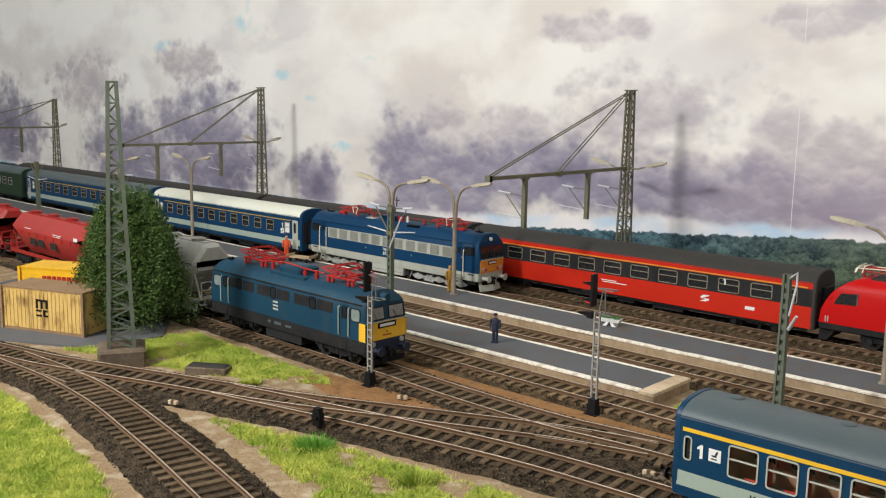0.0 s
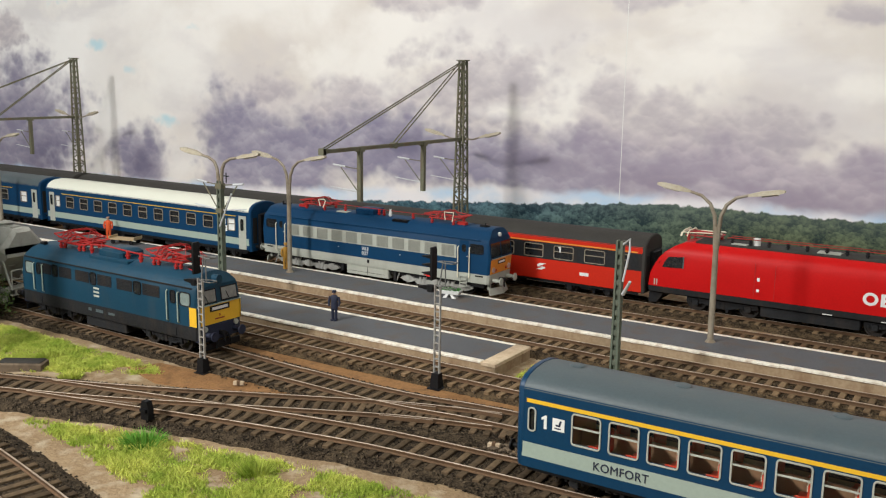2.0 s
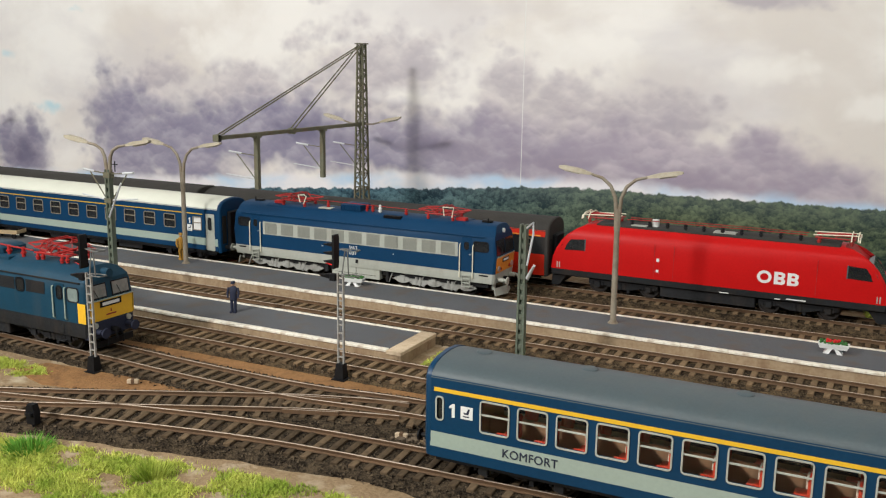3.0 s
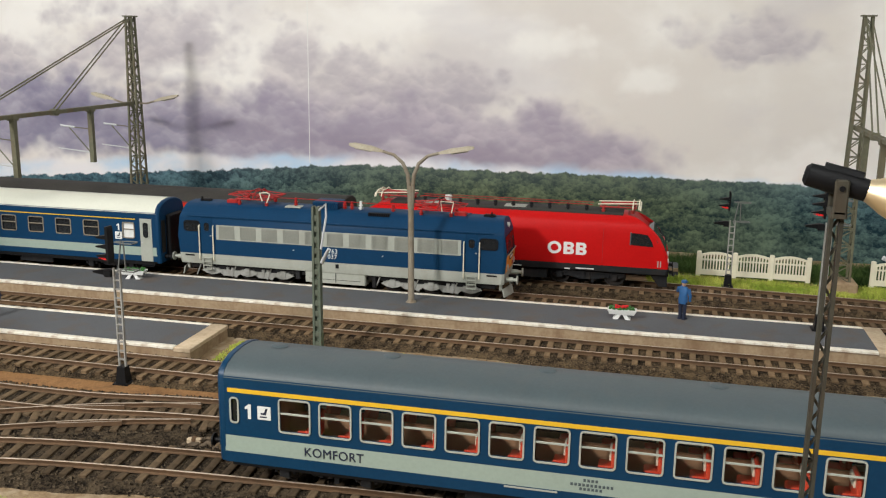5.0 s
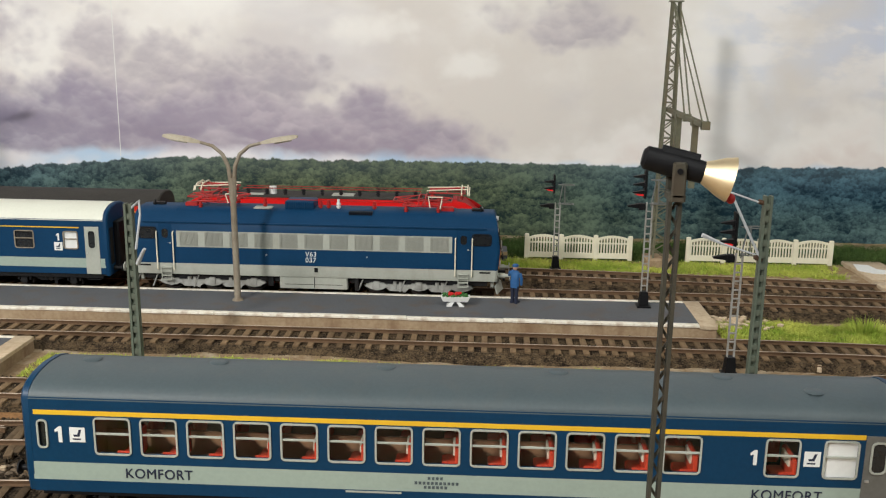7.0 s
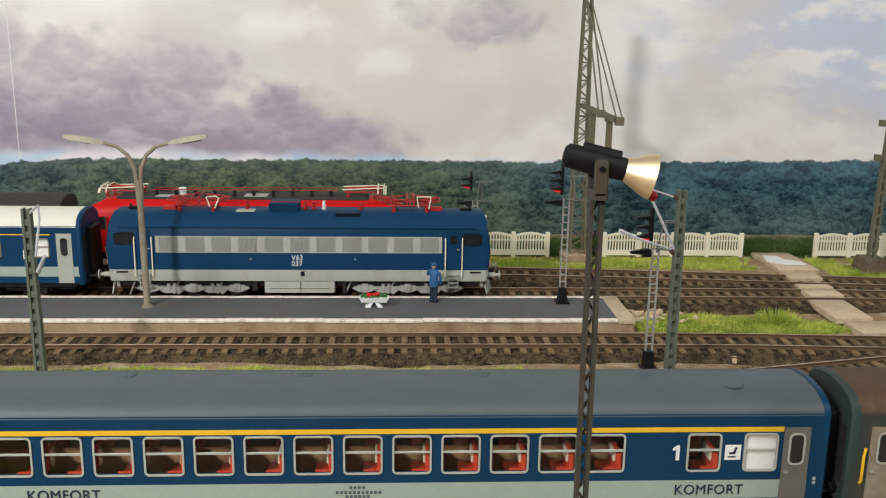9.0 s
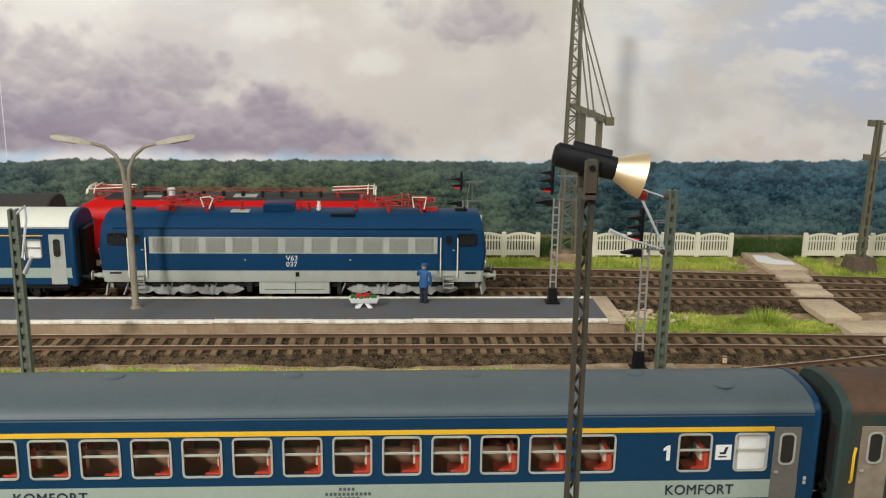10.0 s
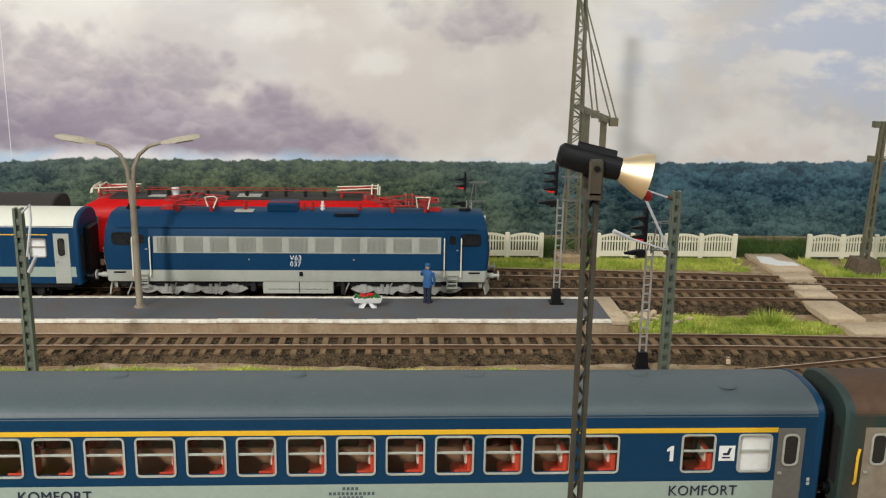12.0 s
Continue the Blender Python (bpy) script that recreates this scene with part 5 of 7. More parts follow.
# ---- red express locomotive ----
def loco_red():
    t = thing("electric_locomotive", "bright red model express locomotive with a dark grey roof, standing", "locomotive", (4.0, 4.5, 0))
    L = 18.3
    front = lerp_line([(0.5, -0.35), (0.9, -0.05), (1.3, 0.0), (2.0, -0.10), (2.5, -0.30), (3.0, -0.60), (3.35, -0.92), (3.7, -1.40), (3.95, -1.9), (4.05, -2.5)])
    half = [(1.3, 0.86), (1.42, 0.93), (1.44, 1.27), (1.45, 1.2701), (1.46, 2.0), (1.45, 2.5), (1.42, 3.0), (1.36, 3.35), (1.22, 3.7), (1.0, 3.95), (0.85, 4.02)]
    part("skirt", section_body(half, front, L, 0.86, 1.27), M_DGREY, t, "dark grey skirt")
    part("body", section_body(half, front, L, 1.2701, 4.02), M_RED, t)
    part("roof_deck", Geo().box(-6.6, 6.6, -0.92, 0.92, 3.95, 4.1, 0.05), M_ROOFD, t, "dark grey roof deck")
    for s in (-1, 1):
        y = 1.455 * s
        for e in (-1, 1):
            prof = [(e * 7.1, 2.5), (e * 8.3, 2.45), (e * 8.2, 2.75), (e * 7.95, 3.1), (e * 7.1, 3.16)]
            part("cab_window", Geo().prism(prof if e > 0 else prof[::-1], "y", *sorted((y - 0.1 * s, y + 0.01 * s))), M_DGLASS, t)
            part("window_rim", Geo().box(*sorted((e * 7.04, e * 7.1)), *sorted((y - 0.08 * s, y + 0.012 * s)), 2.48, 3.18), M_ROOFG, t)
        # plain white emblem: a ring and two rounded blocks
        g = Geo()
        n = 24
        ring = lambda r, yy: [(3.0 + 0.82 * r * math.cos(2 * math.pi * i / n), yy, 2.12 + 0.76 * r * math.sin(2 * math.pi * i / n)) for i in range(n)]
        y0, y1 = sorted((y, y + 0.012 * s))
        rr = [ring(0.26, y0), ring(0.26, y1), ring(0.46, y1), ring(0.46, y0), ring(0.26, y0)]
        g.loft(rr, caps=False)
        for x0 in (3.5, 4.18):
            g.prism([(x0, 1.78), (x0 + 0.42, 1.78), (x0 + 0.56, 1.86), (x0 + 0.58, 2.01), (x0 + 0.48, 2.12), (x0 + 0.56, 2.23), (x0 + 0.54, 2.38), (x0 + 0.40, 2.46), (x0, 2.46)], "y", y0, y1)
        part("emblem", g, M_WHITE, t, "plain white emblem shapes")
        gap = Geo()
        for x0 in (3.70, 4.38):
            for z0 in (1.92, 2.20):
                gap.box(x0, x0 + 0.18, *sorted((y + 0.012 * s, y + 0.016 * s)), z0, z0 + 0.11)
        part("emblem_gap", gap, M_RED, t)
        for xx in (-3.0, -1.9, 5.6):
            part("panel_joint", Geo().box(xx, xx + 0.025, *sorted((y - 0.01 * s, y + 0.006 * s)), 1.4, 3.3), M_DKRED, t)
        part("inscription_bars", Geo().box(-2.85, -2.7, *sorted((y, y + 0.01 * s)), 2.3, 2.5).box(-2.85, -2.7, *sorted((y, y + 0.01 * s)), 1.7, 1.85).box(0.7, 1.2, *sorted((y - 0.015 * s, y + 0.002 * s)), 0.95, 1.0).box(3.6, 3.9, *sorted((y - 0.015 * s, y + 0.002 * s)), 0.95, 1.0).box(4.2, 5.2, *sorted((y - 0.015 * s, y + 0.002 * s)), 1.0, 1.06), M_WHITE, t)
    for e in (-1, 1):
        def nose(z, d=0.0):
            return e * (L / 2 + front(z) + d)
        g = Geo().loft([[(nose(2.2, d), -w, 2.2), (nose(2.2, d), w, 2.2), (nose(2.75, d), w, 2.75), (nose(3.35, d), w * 0.94, 3.35), (nose(3.35, d), -w * 0.94, 3.35), (nose(2.75, d), -w, 2.75)] for d, w in ((-0.22, 1.445), (0.03, 1.30))])
        part("windscreen", g, M_DGLASS, t)
        for y in (-0.95, 0.95):
            part("headlight", Geo().tube((nose(1.6, -0.05), y, 1.62), (nose(1.6, 0.04), y, 1.62), 0.14, 14), M_WHITE, t)
        buffers(t, e * (L / 2 - 0.35), e, 1.02, M_DGREY, 0.22)
        part("nose_stripe", Geo().box(*sorted((e * 8.70, e * 8.76)), -1.456, -1.36, 1.35, 1.7).box(*sorted((e * 8.56, e * 8.62)), -1.459, -1.36, 1.35, 1.7), M_LGREY, t)
        part("grille", Geo().box(*sorted((nose(1.0, -0.1), nose(1.0, 0.03))), -0.9, 0.9, 0.85, 1.1), M_BLACK, t)
    for x in (-4.8, 4.8):
        bogie(t, x, (-1.5, 1.5), 0.6, M_DGREY)
    part("underfloor_box", Geo().box(-2.6, 2.6, -1.25, 1.25, 0.3, 0.87, 0.05), M_DGREY, t)
    for e in (-1, 1):
        part("rail_guard", Geo().loft([[(e * 8.2, -1.2, 0.86), (e * 9.1, -1.2, 0.86), (e * 9.1, 1.2, 0.86), (e * 8.2, 1.2, 0.86)], [(e * 8.7, -1.1, 0.2), (e * 9.15, -1.1, 0.2), (e * 9.15, 1.1, 0.2), (e * 8.7, 1.1, 0.2)]]), M_DGREY, t)
    for x, sg in ((-6.3, 1), (6.3, -1)):
        pantograph(t, x, 4.22, sg, M_DKRED, M_CREAM, 0.34, True)
        part("contact_bow", Geo().path([(x - sg * 1.2, -0.9, 4.3), (x - sg * 1.2, -0.75, 4.5), (x - sg * 1.2, 0.75, 4.5), (x - sg * 1.2, 0.9, 4.3)], 0.04).tube((x - 1.1, -0.7, 4.52), (x + 1.1, -0.5, 4.6), 0.03).tube((x - 1.1, 0.4, 4.52), (x + 1.1, 0.3, 4.6), 0.03), M_CREAM, t)
    for i in range(10):
        x = -4.6 + i * 1.02
        part("roof_insulator", Geo().tube((x, -0.5, 4.08), (x, -0.5, 4.42), 0.075, 10).tube((x, -0.5, 4.2), (x, -0.5, 4.25), 0.12, 10).tube((x, -0.5, 4.32), (x, -0.5, 4.37), 0.12, 10), M_DGREY, t)
    part("roof_cable", Geo().path([(-4.9, -0.5, 4.4)] + [(-4.6 + i * 0.51, -0.5, 4.45 - 0.015 * (i % 2)) for i in range(19)] + [(4.9, -0.5, 4.42)], 0.025), M_PANTO, t)
    part("roof_cable", Geo().path([(-4.9, 0.4, 4.4), (0, 0.4, 4.42), (4.9, 0.4, 4.42)], 0.022), M_DKRED, t)
    part("white_insulator", Geo().tube((-3.3, -0.2, 4.08), (-3.3, -0.2, 4.5), 0.2, 14), M_WHITE, t)
    part("roof_plate", Geo().box(0.0, 1.2, -0.6, 0.2, 4.1, 4.14), M_LGREY, t)
    part("roof_plate", Geo().box(-4.6, -3.7, -0.75, -0.35, 4.1, 4.15), M_LGREY, t)
    return t


loco_red()


# ---- petrol blue locomotive with a yellow front ----
def loco_petrol():
    t = thing("electric_locomotive", "petrol blue model locomotive with yellow front, standing on the siding", "locomotive", (-25.75, -18.05, 0), (0, 0, -1.0))
    L = 13.9
    front = lerp_line([(0.7, -0.03), (1.45, 0.0), (2.45, 0.0), (3.3, -0.13), (3.6, -0.24), (4.05, -0.6)])
    half = [(1.36, 0.78), (1.40, 1.0), (1.40, 1.45), (1.41, 1.4501), (1.42, 2.4), (1.39, 3.15), (1.34, 3.32), (1.20, 3.5), (0.92, 3.75), (0.5, 3.9), (0.2, 3.93)]
    part("lower_body", section_body(half, front, L, 0.78, 1.45), M_DGREY, t, "dark grey lower body")
    part("body", section_body(half, front, L, 1.4501, 3.32), M_PETROL, t)
    part("roof", section_body(half, front, L, 3.32, 3.93, 0.01), M_PETROL, t)
    part("gutter", Geo().box(-6.6, 6.6, -1.41, -1.36, 3.28, 3.34).box(-6.6, 6.6, 1.36, 1.41, 3.28, 3.34), M_DGREY, t)
    def xf(f):
        return -L / 2 + L * f
    for s in (-1, 1):
        y = 1.405 * s
        for a, b, kind in ((0.11, 0.195, 0), (0.205, 0.235, 1), (0.245, 0.32, 0), (0.345, 0.425, 0), (0.435, 0.465, 1), (0.475, 0.555, 0), (0.585, 0.67, 0), (0.68, 0.715, 1), (0.725, 0.815, 0)):
            x0, x1 = xf(a), xf(b)
            if kind:
                pane(t, x0, x1, 2.55, 3.12, y, M_DGLASS, "side_window", M_BLACK)
            else:
                g = part("louvre", Geo().box(x0, x1, *sorted((y, y + 0.012 * s)), 2.55, 3.12), M_DGREY, t, "dark louvred panel")
                sl = Geo()
                for k in range(7):
                    sl.box(x0 + 0.02, x1 - 0.02, *sorted((y + 0.012 * s, y + 0.03 * s)), 2.58 + k * 0.075, 2.61 + k * 0.075)
                part("slat", sl, M_DGREY, g)
        for e in (-1, 1):
            xa, xb = sorted((e * 5.05, e * 5.62))
            part("cab_door", Geo().box(xa, xb, *sorted((y, y + 0.012 * s)), 1.5, 3.2, 0.004), M_PETROL, t)
            pane(t, xa + 0.14, xb - 0.14, 2.5, 3.05, y + 0.012 * s, M_DGLASS, "door_window", M_BLACK)
            xa, xb = sorted((e * 5.85, e * 6.5))
            pane(t, xa, xb, 2.45, 3.05, y, M_PGLASS, "cab_window", M_DGREY)
            for xx in (e * 4.95, e * 5.72):
                rail_bar(t, [(xx, y + 0.01 * s, 1.55), (xx, y + 0.09 * s, 1.6), (xx, y + 0.09 * s, 3.0), (xx, y + 0.01 * s, 3.05)], 0.035, M_BAND, "handrail", "pale green handrail")
            part("step", Geo().box(e * 5.33 - 0.22, e * 5.33 + 0.22, *sorted((y - 0.1 * s, y + 0.08 * s)), 0.5, 0.55).box(e * 5.33 - 0.16, e * 5.33 + 0.16, *sorted((y, y + 0.02 * s)), 0.9, 1.25), M_DGREY, t)
        g = Geo()
        for k in range(3):
            g.box(-0.7, -0.25, *sorted((y, y + 0.016 * s)), 1.9 + k * 0.2, 2.0 + k * 0.2)
        part("inscription_bars", g, M_LGREY, t, "pale inscription bars")
        part("inscription_bars", Geo().box(-1.2, -0.95, *sorted((y, y + 0.012 * s)), 1.1, 1.25).box(-0.6, 0.0, *sorted((y, y + 0.012 * s)), 1.1, 1.25).box(0.4, 0.9, *sorted((y, y + 0.012 * s)), 1.1, 1.22), M_ROOFG, t)
    for e in (-1, 1):
        def nose(z, d=0.0):
            return e * (L / 2 + front(z) + d)
        part("front_panel", Geo().box(*sorted((nose(1.6, 0.0), nose(1.6, 0.025))), -1.30, 1.30, 1.48, 2.4), M_SIGY, t, "yellow front panel")
        if e > 0:
            part("side_wrap", Geo().box(*sorted((nose(1.6, -0.5), nose(1.6, -0.02))), -1.425, -1.41, 1.48, 2.4).box(*sorted((nose(1.6, -0.5), nose(1.6, -0.02))), 1.41, 1.425, 1.48, 2.4), M_SIGY, t)
        for y0, y1 in ((-1.14, -0.2), (0.2, 1.14)):
            for name2, m2, grow, d0, d1 in (("window_rubber", M_BLACK, 0.05, 0.0, 0.02), ("windscreen", M_PGLASS, 0.0, 0.005, 0.032)):
                g = Geo().loft([[(nose(2.56 - grow, d), y0 - grow, 2.56 - grow), (nose(2.56 - grow, d), y1 + grow, 2.56 - grow), (nose(3.12 + grow, d), y1 + grow, 3.12 + grow), (nose(3.12 + grow, d), y0 - grow, 3.12 + grow)] for d in (d0, d1)])
                part(name2, g, m2, t)
            part("wiper", Geo().tube((nose(2.5, 0.05), (y0 + y1) / 2, 2.48), (nose(2.9, 0.08), (y0 + y1) / 2 - 0.25, 2.95), 0.015), M_BLACK, t)
        part("number_plate", Geo().box(*sorted((nose(2, 0.02), nose(2, 0.05))), -0.62, 0.62, 2.08, 2.36), M_BLACK, t)
        part("plate_bar", Geo().box(*sorted((nose(2, 0.05), nose(2, 0.06))), -0.5, 0.5, 2.15, 2.29), M_WHITE, t, "white bar on the plate")
        part("small_plate", Geo().box(*sorted((nose(2, 0.02), nose(2, 0.035))), -0.3, 0.3, 1.66, 1.72).box(*sorted((nose(2, 0.02), nose(2, 0.035))), -0.03, 0.03, 1.8, 1.92), M_DKRED, t)
        rail_bar(t, [(nose(2.4, 0.0), -1.35, 2.42), (nose(2.4, 0.1), -1.3, 2.45), (nose(2.4, 0.1), 1.3, 2.45), (nose(2.4, 0.0), 1.35, 2.42)], 0.03, M_BAND)
        part("apron", Geo().box(*sorted((nose(1.0, -0.3), nose(1.0, 0.06))), -1.32, 1.32, 0.72, 1.46, 0.05), M_NAVY, t, "dark blue buffer beam")
        for y in (-0.98, 0.98):
            part("headlight", Geo().tube((nose(1.2, 0), y, 1.32), (nose(1.2, 0.14), y, 1.32), 0.13, 14), M_LGREY, t)
        part("top_headlight", Geo().tube((nose(3.6, -0.1), 0, 3.6), (nose(3.6, 0.3), 0, 3.6), 0.2, 16), M_PETROL, t)
        buffers(t, e * L / 2, e, 1.02, M_NAVY, 0.24)
        part("brake_hose", Geo().path([(nose(1, 0.1), -0.4, 0.9), (nose(1, 0.3), -0.42, 0.6), (nose(1, 0.25), -0.44, 0.3)], 0.045).path([(nose(1, 0.1), 0.4, 0.9), (nose(1, 0.3), 0.42, 0.6), (nose(1, 0.25), 0.44, 0.3)], 0.045).box(*sorted((nose(1, 0.0), nose(1, 0.1))), -1.2, 1.2, 0.25, 0.55), M_BLACK, t)
    part("underframe", Geo().box(-6.7, 6.7, -1.0, 1.0, 0.55, 0.8).box(-1.6, 1.6, -1.28, 1.28, 0.28, 0.78, 0.04), M_DGREY, t)
    for x in (-4.3, 4.3):
        bogie(t, x, (-1.15, 1.15), 0.6, M_DGREY)
    part("roof_vent", Geo().box(-1.1, 0.75, -0.75, 0.75, 3.85, 4.3, 0.12), M_PETROL, t)
    part("roof_base", Geo().box(-1.6, 1.5, -0.95, 0.95, 3.7, 3.92, 0.04), M_PETROL, t)
    for x in (-3.6, 3.9):
        pantograph(t, x, 4.06, 1, M_PANTO, M_PANTO, 0.75)
        pantograph(t, x + 0.35, 4.10, -1, M_PANTO, M_PANTO, 0.5)
    part("roof_cable", Geo().path([(-2.4, -0.5, 4.3), (-0.6, -0.55, 4.42), (1.2, -0.5, 4.3), (2.6, -0.45, 4.25)], 0.04), M_PANTO, t)
    for x in (-1.9, 1.0, 2.0):
        part("roof_insulator", Geo().tube((x, -0.5, 3.8), (x, -0.5, 4.35), 0.09, 10).tube((x, -0.5, 4.05), (x, -0.5, 4.12), 0.14, 10), M_PANTO, t)
    for x in (-6.1, 6.0):
        part("horn", Geo().tube((x, -0.55, 3.65), (x, -0.55, 3.95), 0.05).tube((x - 0.2, -0.55, 3.95), (x + 0.25, -0.55, 3.97), 0.06, 10, 0.12), M_BLACK, t)
    return t


loco_petrol()


# ---- hopper wagons behind it ----
def hopper(label, x, L, m, m_frame, lower=0.0):
    t = thing("hopper_wagon", label, "goods wagon", (x, -18.03, 0))
    H = L / 2
    top = 4.25 - lower
    def ring(xx, w, zt, zb, wb):
        return [(xx, -wb, zb), (xx, -w, zb + (zt - zb) * 0.42), (xx, -w, zt - 1.15), (xx, -w * 0.95, zt - 1.0), (xx, -w * 0.36, zt), (xx, w * 0.36, zt), (xx, w * 0.95, zt - 1.0), (xx, w, zt - 1.15), (xx, w, zb + (zt - zb) * 0.42), (xx, wb, zb)]
    g = Geo().loft([ring(-H + 0.55, 1.2, top - 0.2, 2.9, 1.1), ring(-H + 0.8, 1.42, top, 2.6, 1.2), ring(-H + 2.6, 1.42, top, 1.15, 0.7), ring(H - 2.6, 1.42, top, 1.15, 0.7), ring(H - 0.8, 1.42, top, 2.6, 1.2), ring(H - 0.55, 1.2, top - 0.2, 2.9, 1.1)])
    part("hopper_body", g, m, t)
    part("roof_walk", Geo().box(-H + 1.2, H - 1.2, -0.3, 0.3, top, top + 0.07), m, t)
    for i in range(4):
        cx = -H + 2.2 + i * (L - 4.4) / 3
        part("roof_hatch", Geo().tube((cx, 0.0, top), (cx, 0.0, top + 0.2), 0.42, 16).tube((cx, 0, top + 0.2), (cx, 0, top + 0.27), 0.5, 16, 0.3), m, t)
    for i in range(9):
        cx = -H + 1.4 + i * (L - 2.8) / 8
        part("rib", Geo().box(cx - 0.04, cx + 0.04, -1.47, -1.4, 2.55, top - 1.12).box(cx - 0.04, cx + 0.04, 1.4, 1.47, 2.55, top - 1.12), m, t)
    part("side_sill", Geo().box(-H, H, -1.3, -1.12, 0.95, 1.18).box(-H, H, 1.12, 1.3, 0.95, 1.18).box(-H, -H + 0.2, -1.3, 1.3, 0.85, 1.2).box(H - 0.2, H, -1.3, 1.3, 0.85, 1.2), m_frame, t)
    for e in (-1, 1):
        for y in (-1.2, 1.2):
            part("rail_post", Geo().tube((e * (H - 0.1), y, 1.2), (e * (H - 0.1), y, 2.25), 0.04), m_frame, t)
            part("strut", Geo().tube((e * (H - 0.2), y, 1.2), (e * (H - 0.9), y, 2.9), 0.06), m_frame, t)
            part("strut", Geo().tube((e * (H - 1.4), y, 1.2), (e * (H - 0.9), y, 2.8), 0.05), m_frame, t)
        for z in (2.25, 1.75):
            part("guard_rail", Geo().tube((e * (H - 0.1), -1.2, z), (e * (H - 0.1), 1.2, z), 0.04), m_frame, t)
        part("end_platform", Geo().box(*sorted((e * (H - 0.9), e * H)), -1.2, 1.2, 1.18, 1.23), m_frame, t)
        lad = Geo()
        for k in range(7):
            lad.box(e * (H - 0.85) - 0.02, e * (H - 0.85) + 0.02, -0.9, -0.5, 1.3 + k * 0.36, 1.33 + k * 0.36)
        part("ladder", lad, m_frame, t)
        buffers(t, e * H, e, 1.02, M_DGREY)
    part("side_hatch", Geo().box(-2.6, -1.6, -1.44, -1.41, 1.95, 2.45).box(-1.3, -0.3, -1.44, -1.41, 1.95, 2.45).box(0.8, 1.8, -1.44, -1.41, 1.95, 2.45), M_SHADE, t)
    part("inscription_bars", Geo().box(1.2, 2.6, -1.425, -1.415, 3.05, 3.11).box(1.3, 2.4, -1.425, -1.415, 2.93, 2.98).box(H - 2.3, H - 1.7, -1.425, -1.415, 2.95, 3.2).box(-3.5, -2.4, -1.425, -1.415, 3.1, 3.16), M_WHITE, t)
    for xx in (-H + 2.1, H - 2.1):
        bogie(t, xx, (-0.9, 0.9), 0.46, m_frame if m is M_HOPG else M_DGREY)
    return t


hopper("weathered light grey model hopper wagon, standing", -39.95, 12.4, M_HOPG, M_HOPG, -0.2)
hopper("oxide red covered model hopper wagon, standing", -54.3, 13.6, M_DKRED, M_DKRED, 0.25)
hopper("oxide red covered model hopper wagon, standing", -69.4, 13.6, M_DKRED, M_DKRED, 0.25)


# ---- masts and lamps ----
def lattice(t, h, w0, w1, z0=0.0, cell=0.85, r=0.07, bar=0.04, m=None):
    """Four tapering corner legs with zigzag bars on every face."""
    m = m or M_MAST
    def half(z):
        return (w0 + (w1 - w0) * (z - z0) / (h - z0)) / 2
    for sx in (-1, 1):
        for sy in (-1, 1):
            a, b = half(z0), half(h)
            part("leg", Geo().loft([[(sx * (d + u * r), sy * (d + v * r), z) for u, v in ((-1, -1), (1, -1), (1, 1), (-1, 1))] for d, z in ((a, z0), (b, h))]), m, t)
    n = max(3, int((h - z0) / cell))
    for face in range(4):
        g = Geo()
        for i in range(n):
            za, zb = z0 + (h - z0) * i / n, z0 + (h - z0) * (i + 1) / n
            d0, d1 = half(za), half(zb)
            e = 1 if i % 2 else -1
            pts = [((-e * d0, -d0, za), (e * d1, -d1, zb)), ((-e * d0, d0, za), (e * d1, d1, zb)), ((-d0, -e * d0, za), (-d1, e * d1, zb)), ((d0, -e * d0, za), (d1, e * d1, zb))][face]
            g.tube(pts[0], pts[1], bar, 4)
            q = [((-d1, -d1, zb), (d1, -d1, zb)), ((-d1, d1, zb), (d1, d1, zb)), ((-d1, -d1, zb), (-d1, d1, zb)), ((d1, -d1, zb), (d1, d1, zb))][face]
            if i % 2:
                g.tube(q[0], q[1], bar, 4)
        part("lattice_web", g, m, t)


def lamp_head(parent, p, d, name="lamp_head"):
    """A flat street lamp head at p that points along d (a unit step in x)."""
    g = Geo()
    rings = []
    for s, w, up, dn in ((0.0, 0.07, 0.06, 0.05), (0.25, 0.13, 0.10, 0.07), (0.6, 0.22, 0.14, 0.08), (1.5, 0.22, 0.12, 0.08), (1.75, 0.13, 0.06, 0.04)):
        x, z = p[0] + d[0] * s, p[2] + d[1] * s
        rings.append([(x, p[1] - w, z - dn), (x, p[1] + w, z - dn), (x, p[1] + w * 0.8, z + up), (x, p[1] - w * 0.8, z + up)])
    hd = part(name, g.loft(rings), M_LHEAD, parent, "beige lamp head")
    part("lens", Geo().loft([[(p[0] + d[0] * s, p[1] - w, p[2] + d[1] * s - 0.085), (p[0] + d[0] * s, p[1] + w, p[2] + d[1] * s - 0.085), (p[0] + d[0] * s, p[1] + w * 0.7, p[2] + d[1] * s - 0.15), (p[0] + d[0] * s, p[1] - w * 0.7, p[2] + d[1] * s - 0.15)] for s, w in ((0.65, 0.13), (1.45, 0.13))]), M_LLENS, hd)
    return hd


